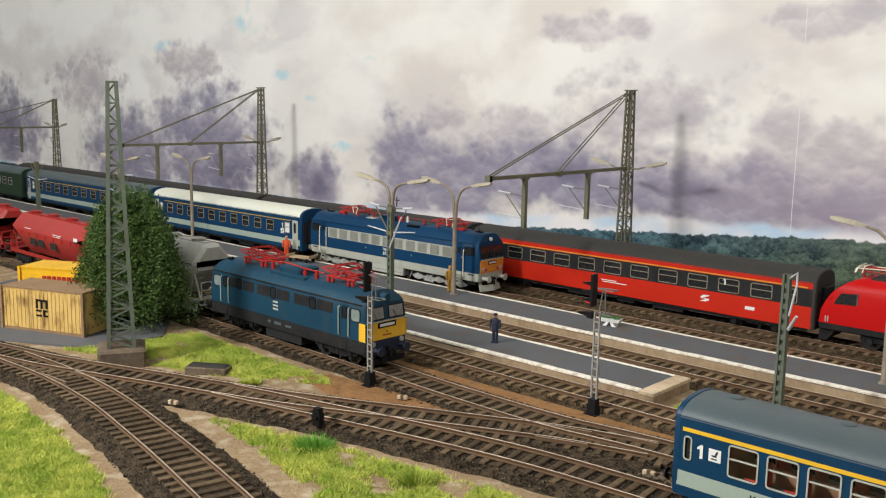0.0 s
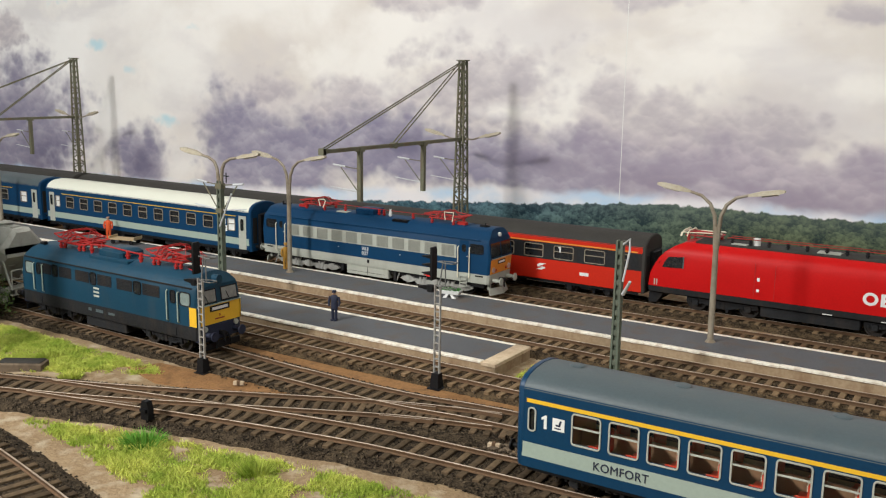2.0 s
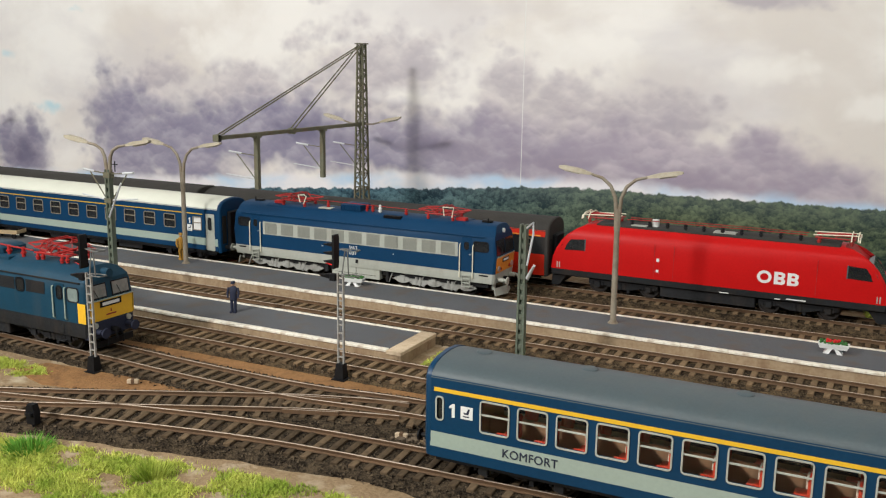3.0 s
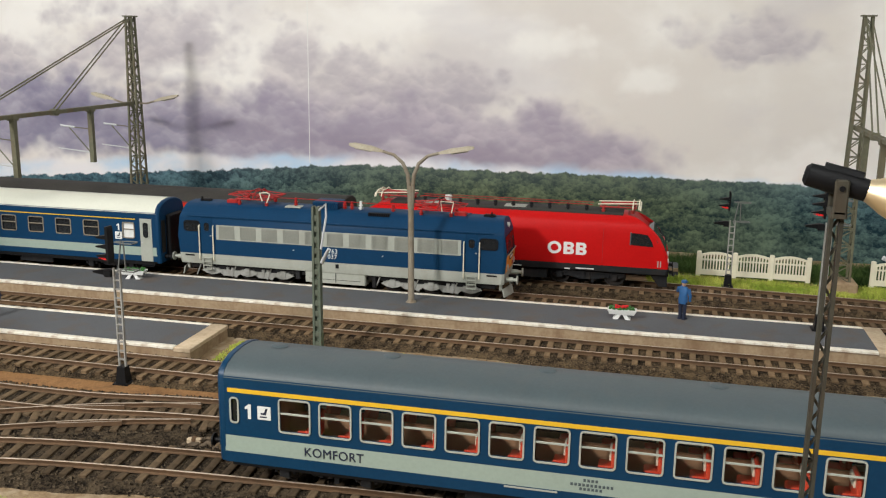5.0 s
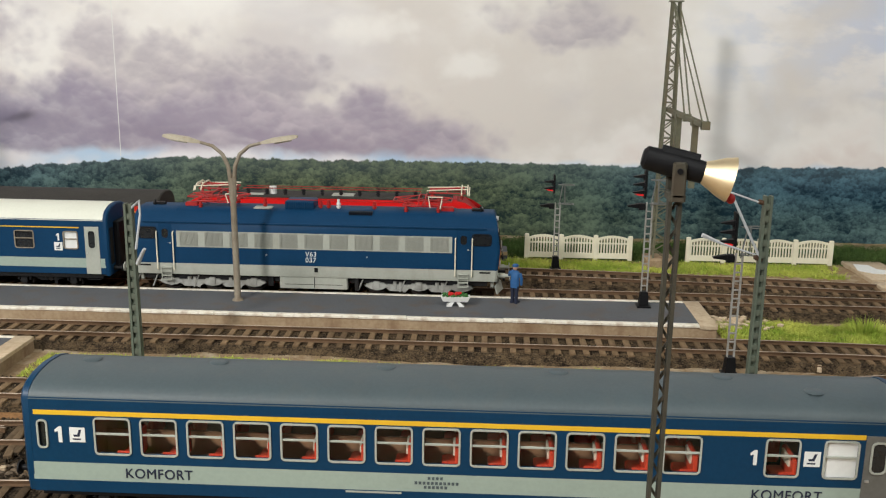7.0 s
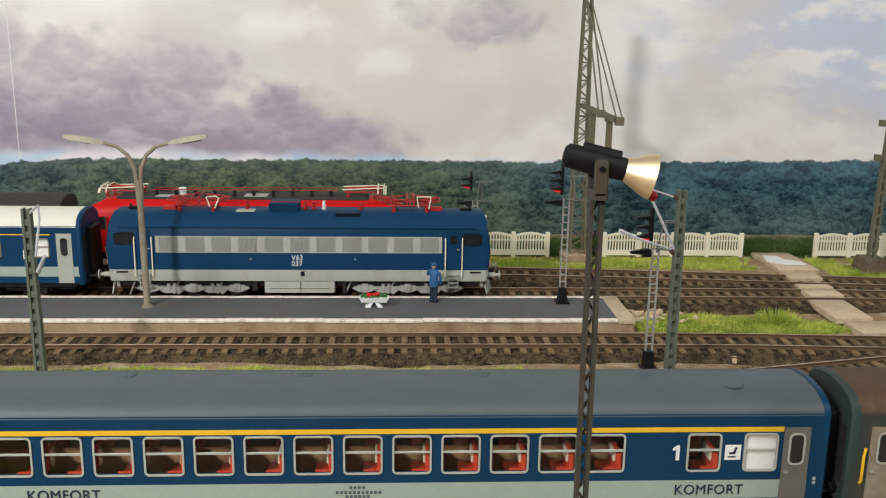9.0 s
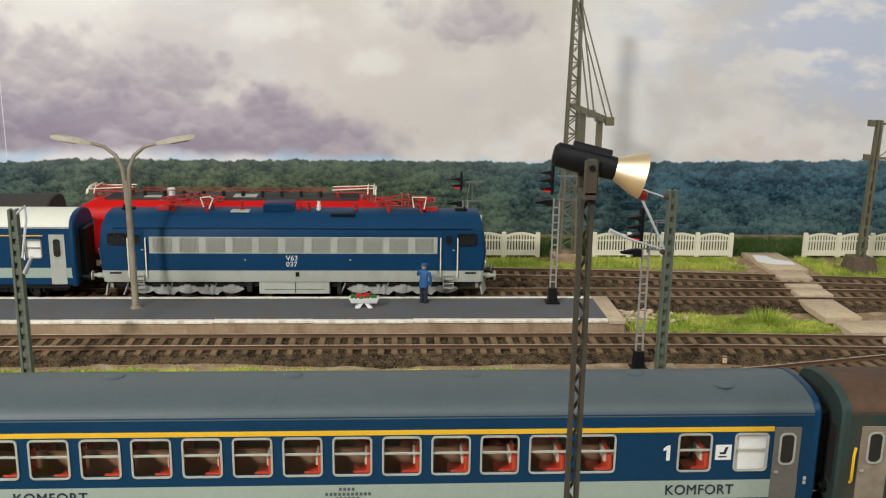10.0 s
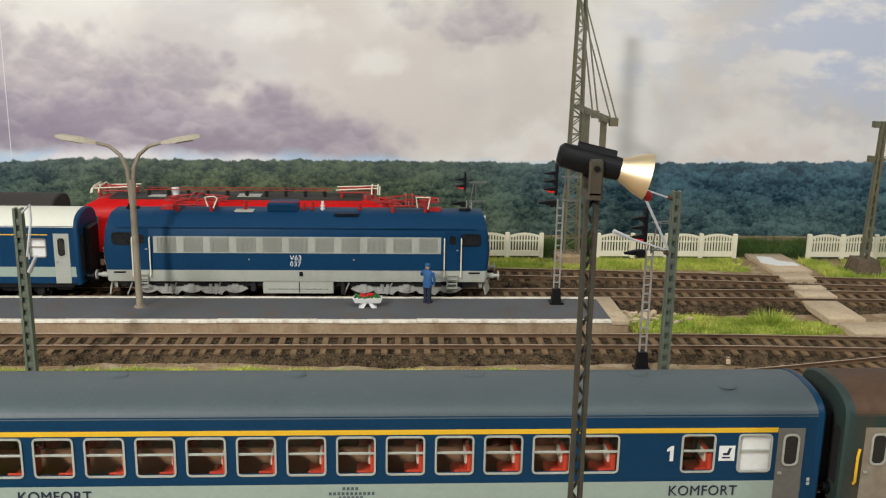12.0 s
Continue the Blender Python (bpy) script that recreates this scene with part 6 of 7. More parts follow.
def lamp_arms(t, z0, rise, wide=0.1):
    """A pair of curved arms with lamp heads, from height z0 up by rise."""
    for e in (-1, 1):
        pts = [(e * wide * 0.6, 0, z0), (e * wide, 0, z0 + rise * 0.4), (e * (wide + 0.06), 0, z0 + rise * 0.6), (e * 0.4, 0, z0 + rise * 0.8), (e * 0.85, 0, z0 + rise * 0.94), (e * 1.45, 0, z0 + rise)]
        part("arm", Geo().path(pts, [0.1, 0.1, 0.095, 0.09, 0.08, 0.07], 10), M_POLE, t)
        lamp_head(t, (e * 1.4, 0, z0 + rise - 0.01), (e * 0.985, 0.17))


def platform_lamp(x, y, z, lean=0.0):
    t = thing("platform_lamp", "weathered grey double-arm platform lamp with beige heads", "street lamp", (x, y, z), (0, lean, 0), "platform lamps")
    part("pole", Geo().path([(0, 0, 0), (0, 0, 0.12), (0, 0, 2.5), (0, 0, 5.9)], [0.2, 0.155, 0.15, 0.13], 12), M_POLE, t)
    lamp_arms(t, 4.8, 2.75)
    part("foot", Geo().tube((0, 0, 0), (0, 0, 0.1), 0.28, 14, 0.2), M_POLE, t)
    return t


platform_lamp(0.62, -3.45, 0.27, -0.5)
platform_lamp(-27.6, -3.3, 0.27)
platform_lamp(-59.6, -3.5, 0.27)


def rods(parent, x, y, z, sx, sy=0.0, s=1.0):
    """Catenary support: a tube bracket with pale insulator rods, reaching along x by sx."""
    g = Geo().tube((x, y, z), (x + sx * 1.5 * s, y + sy, z + 0.15), 0.035, 6)
    b = part("bracket", g, M_MAST, parent)
    part("insulator", Geo().tube((x + sx * 0.9 * s, y + sy * 0.6, z + 0.09), (x + sx * 1.7 * s, y + sy * 1.1, z + 0.17), 0.06, 8), M_INS, b)
    part("stay", Geo().tube((x, y, z - 1.5), (x + sx * 1.2 * s, y + sy, z + 0.05), 0.035, 6), M_MAST, b)
    part("steady_rod", Geo().tube((x, y, z - 1.45), (x + sx * 1.9 * s, y + sy, z - 1.25), 0.05, 6, 0.035), M_INS, b)


def portal_mast(x, y, h, reach, lamps=True, z0=-0.4):
    t = thing("catenary_mast", "grey-green lattice catenary mast with a long cantilever over the tracks", "mast", (x, y, 0), (0, 0, 0), "lattice catenary masts")
    part("footing", Geo().box(-0.85, 0.85, -0.85, 0.85, z0 - 0.2, 0.15, 0.08), M_CONC, t)
    lattice(t, h, 0.86, 0.40, 0.1, 0.50, 0.06, 0.038)
    part("cap", Geo().box(-0.36, 0.36, -0.36, 0.36, h - 0.02, h + 0.06), M_MAST, t)
    zb = 8.75
    for xx in (-0.12, 0.12):
        part("beam", Geo().box(xx - 0.05, xx + 0.05, -reach, 0.5, zb - 0.11, zb + 0.11), M_MAST, t)
    part("beam_tip", Geo().box(-0.2, 0.2, -reach - 0.08, -reach + 0.1, zb - 0.2, zb + 0.2), M_MAST, t)
    for f in (1.0, 0.54):
        for xx in (-0.14, 0.14):
            part("tie_rod", Geo().tube((xx, -0.25, h - 0.15), (xx, -reach * f, zb + 0.1), 0.045, 6), M_MAST, t)
        part("tie_clamp", Geo().box(-0.2, 0.2, -reach * f - 0.15, -reach * f + 0.15, zb - 0.2, zb + 0.18), M_MAST, t)
    for f in (0.77, 0.32):
        dp = part("drop_post", Geo().box(-0.14, 0.14, -reach * f - 0.14, -reach * f + 0.14, zb - 3.35, zb + 0.1).box(-0.22, 0.22, -reach * f - 0.22, -reach * f + 0.22, zb - 0.22, zb + 0.05), M_MAST, t)
        if lamps:
            rods(t, -0.1, -reach * f, zb - 1.3, -1, 0, 1.2)
    if lamps:
        rods(t, -0.4, 0, zb - 1.6, -1, 0, 1.2)
    if lamps:
        for e in (-1, 1):
            part("lamp_arm", Geo().path([(e * 0.35, 0, 8.75), (e * 0.9, 0, 8.75), (e * 1.6, 0, 8.95)], 0.06, 8), M_POLE, t)
            lamp_head(t, (e * 1.5, 0, 8.93), (e * 0.97, 0.22))
    return t


portal_mast(-22.14, 9.45, 14.37, 15.85)
portal_mast(-66.54, 9.45, 14.37, 15.85)
portal_mast(-114.0, 9.45, 12.6, 15.0)
portal_mast(22.72, 8.1, 14.7, 9.0, False)

ma = thing("lattice_mast", "tall grey-green lattice mast on a concrete footing among grass", "mast", (-30.25, -26.45, 0), (0, 0, -28))
part("footing", Geo().box(-1.25, 1.25, -1.2, 1.2, -0.6, 0.42, 0.12), M_DKCONC, ma, "brown weathered concrete footing")
lattice(ma, 14.05, 1.25, 0.40, 0.4, 0.52, 0.1, 0.055, M_GMAST)
part("cap", Geo().box(-0.3, 0.3, -0.3, 0.3, 14.0, 14.1), M_GMAST, ma)

# floodlight mast close to the camera
fl = thing("floodlight_mast", "slim lattice mast with a black floodlight and brass reflector", "floodlight", (15.43, -30.0, 0))
part("footing", Geo().box(-0.5, 0.5, -0.5, 0.5, -0.6, 0.1, 0.06), M_CONC, fl)
for sx in (-1, 1):
    part("leg", Geo().box(sx * 0.085 - 0.032, sx * 0.085 + 0.032, -0.09, 0.09, 0.0, 10.4), M_FLMAST, fl)
zz = Geo()
for i in range(40):
    a, b = 0.1 + i * 0.255, 0.1 + (i + 1) * 0.255
    zz.tube((-0.08 if i % 2 else 0.08, 0, a), (0.08 if i % 2 else -0.08, 0, b), 0.034, 4)
part("lattice_web", zz, M_FLMAST, fl)
yoke = part("yoke", Geo().box(-0.12, 0.12, -0.28, -0.22, 10.36, 10.95, 0.03).box(-0.12, 0.12, 0.22, 0.28, 10.36, 10.95, 0.03).box(-0.13, 0.13, -0.28, 0.28, 10.28, 10.42, 0.03), M_FLMAST, fl)
part("pivot", Geo().tube((0, -0.31, 10.8), (0, -0.27, 10.8), 0.05, 12), M_BLACK, yoke)
ax = Vector((math.cos(radians(-13)), -0.12, math.sin(radians(-13)))).normalized()
c0 = Vector((0.12, 0, 10.83))
part("housing", Geo().path([c0 - ax * 0.72, c0 - ax * 0.66, c0 - ax * 0.25, c0 + ax * 0.36], [0.13, 0.20, 0.215, 0.19], 18), M_BLACK, fl, "black floodlight housing")
part("top_box", Geo().path([c0 - ax * 0.4 + Vector((0, 0, 0.19)), c0 + ax * 0.25 + Vector((0, 0, 0.19))], 0.10, 8), M_BLACK, fl)
rg = Geo()
n = 24
u = ax.orthogonal().normalized()
w = ax.cross(u)
rr = []
for s, r in ((0.30, 0.18), (0.46, 0.25), (0.64, 0.34), (0.80, 0.39), (0.79, 0.375), (0.63, 0.32), (0.46, 0.23), (0.34, 0.06)):
    rr.append([c0 + ax * s + (u * math.cos(2 * math.pi * i / n) + w * math.sin(2 * math.pi * i / n)) * r for i in range(n)])
rg.loft(rr)
part("reflector", rg, M_GOLD, fl, "polished brass reflector")
part("red_tip", Geo().ball(tuple(c0 + ax * 0.72 + Vector((0.08, -0.08, -0.33))), 0.08, 0.08, 0.09), M_PANTO, fl)

# H-section catenary posts between the tracks
def post(x, y, h, cap=True, arms=(1,), lean=0.0):
    t = thing("catenary_post", "green-grey steel channel post with pale insulator rods", "mast", (x, y, -0.45), (0, lean, 0), "channel catenary posts")
    part("footing", Geo().box(-0.4, 0.4, -0.4, 0.4, -0.3, 0.12, 0.05), M_CONC, t)
    for s in (-1, 1):
        part("flange", Geo().loft([[(s * a - 0.045, -0.15, z), (s * a + 0.045, -0.15, z), (s * a + 0.045, 0.15, z), (s * a - 0.045, 0.15, z)] for a, z in ((0.15, 0), (0.115, h))]), M_GMAST, t)
    part("web", Geo().box(-0.10, 0.10, -0.02, 0.02, 0, h - 0.02), M_GMAST, t)
    plate = Geo().box(-0.10, 0.10, -0.11, 0.11, 0, 0.24).mesh("batten", M_GMAST)
    for i in range(int(h / 0.46)):
        part("batten", plate, None, t, "", (0, 0, 0.15 + i * 0.46))
    for s in arms:
        rods(t, s * 0.15, 0, h - 0.25, s, 0, 1.0)
        part("clamp", Geo().box(s * 0.12 - 0.12, s * 0.12 + 0.12, -0.18, 0.18, h - 0.45, h - 0.15).box(s * 0.12 - 0.12, s * 0.12 + 0.12, -0.18, 0.18, h - 1.85, h - 1.6), M_MAST, t)
    return t


pg = post(-1.5, -10.9, 6.75, arms=())
part("white_rod", Geo().path([(0.15, -0.1, 6.6), (0.5, -0.2, 6.9), (0.55, -0.3, 6.4), (0.3, -0.3, 5.0)], 0.05), M_INS, pg)
part("white_rod", Geo().tube((0.3, -0.2, 4.4), (0.75, -0.6, 5.1), 0.09, 8, 0.06), M_INS, pg)
pm = post(-26.03, -10.9, 7.6, arms=(-1, 1))
part("white_rod", Geo().tube((0.2, -0.3, 5.0), (1.5, -0.6, 7.0), 0.05), M_INS, pm)
part("cross_tip", Geo().tube((0.5, 0, 7.5), (0.5, 0, 8.1), 0.03).tube((0.3, 0, 7.9), (0.7, 0, 7.9), 0.03), M_BLACK, pm)
lamp_arms(pm, 7.3, 1.7, 0.16)
px = post(-58.6, -10.9, 7.4, arms=(-1, 1))
lamp_arms(px, 7.1, 1.45, 0.16)
post(-74.5, -10.9, 7.4, arms=(-1, 1))
ph = post(22.88, -10.95, 7.6, arms=())
part("white_rod", Geo().path([(-0.2, 0, 7.3), (-1.5, -0.3, 7.75)], 0.035), M_INS, ph)
part("white_rod", Geo().path([(-0.1, 0, 5.2), (-1.45, -0.3, 7.7)], 0.05), M_INS, ph)
part("white_rod", Geo().path([(-0.2, 0, 5.3), (-1.6, -0.2, 5.75), (-2.4, -0.3, 6.1)], [0.03, 0.05, 0.09]), M_INS, ph)
part("insulator", Geo().tube((-0.1, 0, 7.3), (-0.35, -0.05, 7.38), 0.09, 10).tube((-0.05, 0, 5.1), (-0.3, -0.05, 5.25), 0.10, 10), M_RUSTROOF, ph, "dark brown insulator")

rm = thing("lattice_mast", "brown-green slightly leaning mast with cross arms beside the crossing", "mast", (39.6, 6.0, -0.3), (0, 1.2, 0))
part("footing", Geo().loft([[(-0.8, -0.8, -0.3), (0.8, -0.8, -0.3), (0.8, 0.8, -0.3), (-0.8, 0.8, -0.3)], [(-0.6, -0.6, 0.7), (0.6, -0.6, 0.7), (0.6, 0.6, 0.7), (-0.6, 0.6, 0.7)]]), M_DKCONC, rm, "brown concrete footing")
for s in (-1, 1):
    part("channel", Geo().loft([[(s * a - 0.07, -0.15, z), (s * a + 0.07, -0.15, z), (s * a + 0.07, 0.15, z), (s * a - 0.07, 0.15, z)] for a, z in ((0.17, 0.6), (0.09, 8.6))]), M_MAST, rm)
for i in range(11):
    part("batten", Geo().box(-0.12, 0.12, -0.1, 0.1, 1.0 + i * 0.68, 1.2 + i * 0.68), M_MAST, rm)
for z in (8.35, 6.4):
    part("cross_arm", Geo().box(-0.5, 1.4, -0.08, 0.08, z, z + 0.12).box(-0.6, -0.3, -0.2, 0.2, z - 0.1, z + 0.25), M_MAST, rm)
part("wire_guard", Geo().path([(0.2, 0, 6.5), (0.9, -0.2, 7.2), (1.6, -0.2, 6.9)], 0.03), M_MAST, rm)


# ---- signals ----
def colour_signal(x, y, h, z=-0.45, lit=2, low=True, lamps=3, label="slim grey lattice colour-light signal with a black hooded head"):
    t = thing("railway_signal", label, "signal", (x, y, z), (0, 0, 0), "colour-light signals")
    part("base", Geo().loft([[(a * u, a * v, zz) for u, v in ((-1, -1), (1, -1), (1, 1), (-1, 1))] for a, zz in ((0.32, 0), (0.32, 0.08), (0.22, 0.1), (0.17, 0.75))]), M_BLACK, t, "black signal base")
    hp = h - 1.9
    for s in (-1, 1):
        part("post", Geo().box(s * 0.135 - 0.03, s * 0.135 + 0.03, -0.05, 0.05, 0.7, hp + 0.2), M_SIGP, t)
    k = 1.0
    rung = Geo().box(-0.13, 0.13, -0.045, 0.045, 0, 0.05).mesh("rung", M_SIGP)
    while k < hp:
        part("rung", rung, None, t, "", (0, 0, k))
        k += 0.36
    cage = Geo()
    for zz in (hp + 0.15, hp + 1.25):
        cage.path([(0.0, -0.05, zz), (0.5, -0.22, zz), (0.85, -0.2, zz), (0.9, 0, zz), (0.85, 0.2, zz), (0.5, 0.22, zz), (0.0, 0.05, zz)], 0.028)
    cage.tube((0.05, 0, hp), (0.25, 0, hp + 1.3), 0.03).tube((0.4, 0, hp + 0.1), (0.35, 0, hp + 1.3), 0.03)
    part("service_cage", cage, M_BOGG, t)
    hz = lamps * 0.37
    hd = part("head", Geo().prism([(-0.30, -0.1), (-0.22, -0.1), (-0.19, 0.1), (-0.19, hz + 0.1), (-0.22, hz + 0.25), (-0.30, hz + 0.25)], "y", -0.2, 0.2), M_BLACK, t, "black signal head", (0, 0, h - hz - 0.3))
    for i in range(lamps):
        zz = 0.13 + i * 0.37
        red = i == lamps - 1 - lit
        part("hood", Geo().loft([[(-0.3, -0.15, zz + 0.16), (-0.3, 0.15, zz + 0.16), (-0.3, 0.14, zz - 0.03), (-0.3, -0.14, zz - 0.03)], [(-0.85, -0.05, zz + 0.05), (-0.85, 0.05, zz + 0.05), (-0.8, 0.03, zz + 0.0), (-0.8, -0.03, zz + 0.0)]]), M_BLACK, hd)
        part("lens", Geo().tube((-0.32, 0, zz - 0.05), (-0.62, 0, zz - 0.045), 0.09, 12, 0.05) if red else Geo().tube((-0.32, 0, zz), (-0.36, 0, zz), 0.12, 12), M_REDLENS if red else M_SHADE, hd, "lit red lens" if red else "")
        if red:
            # red strip paints the lens's light onto the hood's underside
            part("hood_red_light", Geo().box(-0.72, -0.34, -0.07, 0.07, zz - 0.055, zz - 0.035), M_PANTO, hd, "red painted strip standing for lamp light under the hood")
    if low:
        part("low_lamp", Geo().box(-0.5, -0.2, -0.14, 0.14, hp - 0.15, hp + 0.15, 0.03).loft([[(-0.5, -0.12, hp + 0.14), (-0.5, 0.12, hp + 0.14), (-0.5, 0.1, hp - 0.08), (-0.5, -0.1, hp - 0.08)], [(-1.05, -0.06, hp + 0.04), (-1.05, 0.06, hp + 0.04), (-1.0, 0.03, hp - 0.04), (-1.0, -0.03, hp - 0.04)]]), M_BLACK, t)
    return t


for x, y, h, z, lo in ((-17.9, -20.15, 6.2, -0.42, True), (-7.9, -15.75, 6.45, -0.42, True), (22.35, -9.75, 6.75, -0.42, True), (20.0, -2.75, 6.75, 0.27, True)):
    colour_signal(x, y, h, z, 2, lo)
colour_signal(16.55, 6.9, 5.6, -0.45, 1, True, 2)
dw = thing("ground_signal", "small black ground signal standing beside the ballast", "signal", (-14.9, -25.9, -0.42))
part("post", Geo().tube((0, 0, 0), (0, 0, 0.5), 0.06, 8), M_BLACK, dw)
part("head", Geo().prism([(-0.2, 0.25), (0.2, 0.25), (0.24, 0.7), (0.14, 1.02), (-0.14, 1.02), (-0.24, 0.7)], "y", -0.13, 0.13), M_BLACK, dw)
part("hood", Geo().box(-0.16, 0.16, -0.24, -0.13, 0.6, 0.72), M_BLACK, dw)


# ---- fence, crossing, figures and small things ----
def fence_panel(x, y, w, m):
    t = thing("fence_panel", "ivory concrete picket fence panel with a curved top", "fence", (x, y, -0.35), (0, 0, 0), "fence panels")
    part("post", Geo().box(-0.13, 0.13, -0.1, 0.1, 0, 1.52, 0.03), m, t)
    part("post", Geo().box(w - 0.13, w + 0.13, -0.09, 0.09, 0, 1.50, 0.03), m, t)
    part("base_rail", Geo().box(0.1, w - 0.1, -0.06, 0.06, 0.1, 0.42), m, t)
    top = lambda u: 1.30 + 0.20 * math.sin(math.pi * u)
    n = 12
    part("top_rail", Geo().loft([[(w * i / n, -0.06, top(i / n) - 0.14), (w * i / n, 0.06, top(i / n) - 0.14), (w * i / n, 0.06, top(i / n)), (w * i / n, -0.06, top(i / n))] for i in range(n + 1)]), m, t)
    part("mid_rail", Geo().box(0.1, w - 0.1, -0.045, 0.045, 0.98, 1.06), m, t)
    k = int(w / 0.17)
    for i in range(1, k):
        u = i / k
        part("picket", Geo().box(w * u - 0.04, w * u + 0.04, -0.035, 0.035, 0.4, top(u) - 0.1), m, t)


for x0, n, w in ((14.96, 3, 2.06), (24.58, 4, 2.1), (37.6, 5, 2.1)):
    for i in range(n):
        fence_panel(x0 + i * w, 8.9, w, M_CREAM)

# foot crossing of pale panels
cr = tagged(new("crossing"), "pale worn concrete panels of a foot crossing over the tracks", "crossing", kind="structure")
for y0, y1, xa, w, z in ((5.3, 9.6, 34.0, 2.3, -0.22), (2.75, 4.05, 33.5, 1.8, 0.0), (1.05, 1.75, 33.3, 1.8, -0.04), (-0.6, 0.5, 33.1, 1.8, 0.0), (-4.2, -1.15, 32.75, 1.8, -0.06), (-6.0, -4.25, 33.2, 2.6, -0.2), (-8.3, -7.25, 34.0, 2.4, 0.0), (-11.0, -9.0, 34.4, 3.0, -0.12)):
    part("panel", Geo().box(0, w, 0, y1 - y0, -0.3, 0, 0.02), M_PLANK, cr, "", (xa + random.uniform(-0.08, 0.08), y0, z), (0, 0, random.uniform(-1.5, 1.5)))
part("white_patch", Geo().prism([(34.0, 7.2), (34.7, 6.6), (36.0, 6.5), (36.0, 7.1), (35.2, 7.6), (35.1, 8.5), (34.3, 8.7)], "z", -0.24, -0.175), M_WHITE, cr, "spilt white patch")


def figure(x, y, z, coat, legs, hat, rot, label, raise_arm=False, h=1.75):
    k = h / 1.75
    body, leg, head, cap = Geo(), Geo(), Geo(), Geo()
    def ring(zz, rx, ry, cx=0.0):
        return [(cx + rx * k * math.cos(2 * math.pi * i / 10), ry * k * math.sin(2 * math.pi * i / 10), zz * k) for i in range(10)]
    body.loft([ring(0.72, 0.2, 0.16), ring(0.95, 0.22, 0.17), ring(1.15, 0.19, 0.14), ring(1.38, 0.25, 0.15), ring(1.47, 0.16, 0.1), ring(1.5, 0.07, 0.07)])
    for s in (-1, 1):
        leg.path([(s * 0.09 * k, 0, 0.04), (s * 0.1 * k, 0, 0.45 * k), (s * 0.1 * k, 0, 0.8 * k)], [0.085 * k, 0.085 * k, 0.11 * k], 8)
        leg.box(s * 0.1 * k - 0.07, s * 0.1 * k + 0.07, -0.2 * k, 0.09 * k, 0, 0.09)
        if raise_arm and s > 0:
            body.path([(0.24 * k, 0, 1.4 * k), (0.36 * k, -0.12, 1.2 * k), (0.2 * k, -0.25, 1.45 * k)], [0.075 * k, 0.07 * k, 0.055 * k], 8)
        else:
            body.path([(s * 0.25 * k, 0, 1.4 * k), (s * 0.32 * k, -0.02, 1.1 * k), (s * 0.28 * k, -0.1, 0.85 * k)], [0.075 * k, 0.07 * k, 0.055 * k], 8)
    head.ball((0, 0, 1.62 * k), 0.1 * k, 0.115 * k, 0.13 * k)
    cap.loft([ring(1.66, 0.115, 0.13), ring(1.72, 0.13, 0.14), ring(1.77, 0.11, 0.12), ring(1.78, 0.03, 0.03)])
    cap.box(-0.09 * k, 0.09 * k, -0.2 * k, -0.08 * k, 1.66 * k, 1.685 * k)
    return multi("figurine", [(body, coat), (leg, legs), (head, M_SKIN), (cap, hat)], label, "figurine", (x, y, z), (0, 0, rot), "model figures")


figure(13.85, -2.75, 0.27, M_MIDBLUE, M_NAVY, M_MIDBLUE, 150, "small model figurine in a blue coat standing on the platform", True, 1.9)
figure(-17.6, -10.95, 0.17, M_NAVY, M_NAVY, M_NAVY, 20, "small model figurine in a dark uniform standing on the platform", False, 1.65)
figure(-47.2, -2.4, 0.27, M_ORNG, M_ORNG, M_SKIN, 40, "small model figurine in orange work clothes on the platform", False, 1.75)
figure(-28.6, -2.6, 0.27, M_OCHRE, M_OCHRE, M_OCHRE, 70, "small model figurine in ochre work clothes beside a lamp", True, 1.75)


def planter(x, y, z, rot, flowers):
    t = thing("planter_bench", "white model planter with green plants on a splayed white foot" if not flowers else "white model planter with red flowers on a splayed foot", "planter", (x, y, z), (0, 0, rot), "planters")
    part("trough", Geo().loft([[(-0.58, -0.24, 0.24), (0.58, -0.24, 0.24), (0.58, 0.24, 0.24), (-0.58, 0.24, 0.24)], [(-0.68, -0.3, 0.46), (0.68, -0.3, 0.46), (0.68, 0.3, 0.46), (-0.68, 0.3, 0.46)]]), M_WHITE, t)
    for s in (-1, 1):
        part("foot", Geo().loft([[(s * 0.1 - 0.08, -0.2, 0.26), (s * 0.1 + 0.08, -0.2, 0.26), (s * 0.1 + 0.08, 0.2, 0.26), (s * 0.1 - 0.08, 0.2, 0.26)], [(s * 0.3 - 0.12, -0.24, 0), (s * 0.3 + 0.12, -0.24, 0), (s * 0.3 + 0.12, 0.24, 0), (s * 0.3 - 0.12, 0.24, 0)]]), M_WHITE, t)
    lv = Geo()
    for i in range(60):
        px, py = random.uniform(-0.58, 0.58), random.uniform(-0.22, 0.22)
        lv.ball((px, py, 0.47 + random.uniform(0, 0.08)), 0.07, 0.07, 0.06, 5, 3)
    part("planting", lv, M_BOXGREEN, t)
    if flowers:
        fl2 = Geo()
        for i in range(26):
            fl2.ball((random.uniform(-0.3, 0.25), random.uniform(-0.2, 0.2), 0.55 + random.uniform(0, 0.06)), 0.07, 0.07, 0.06, 5, 3)
        part("flower_bed", fl2, M_FLOWER, t)


planter(11.05, -3.4, 0.27, 0, True)
planter(-15.1, -3.1, 0.27, 8, False)


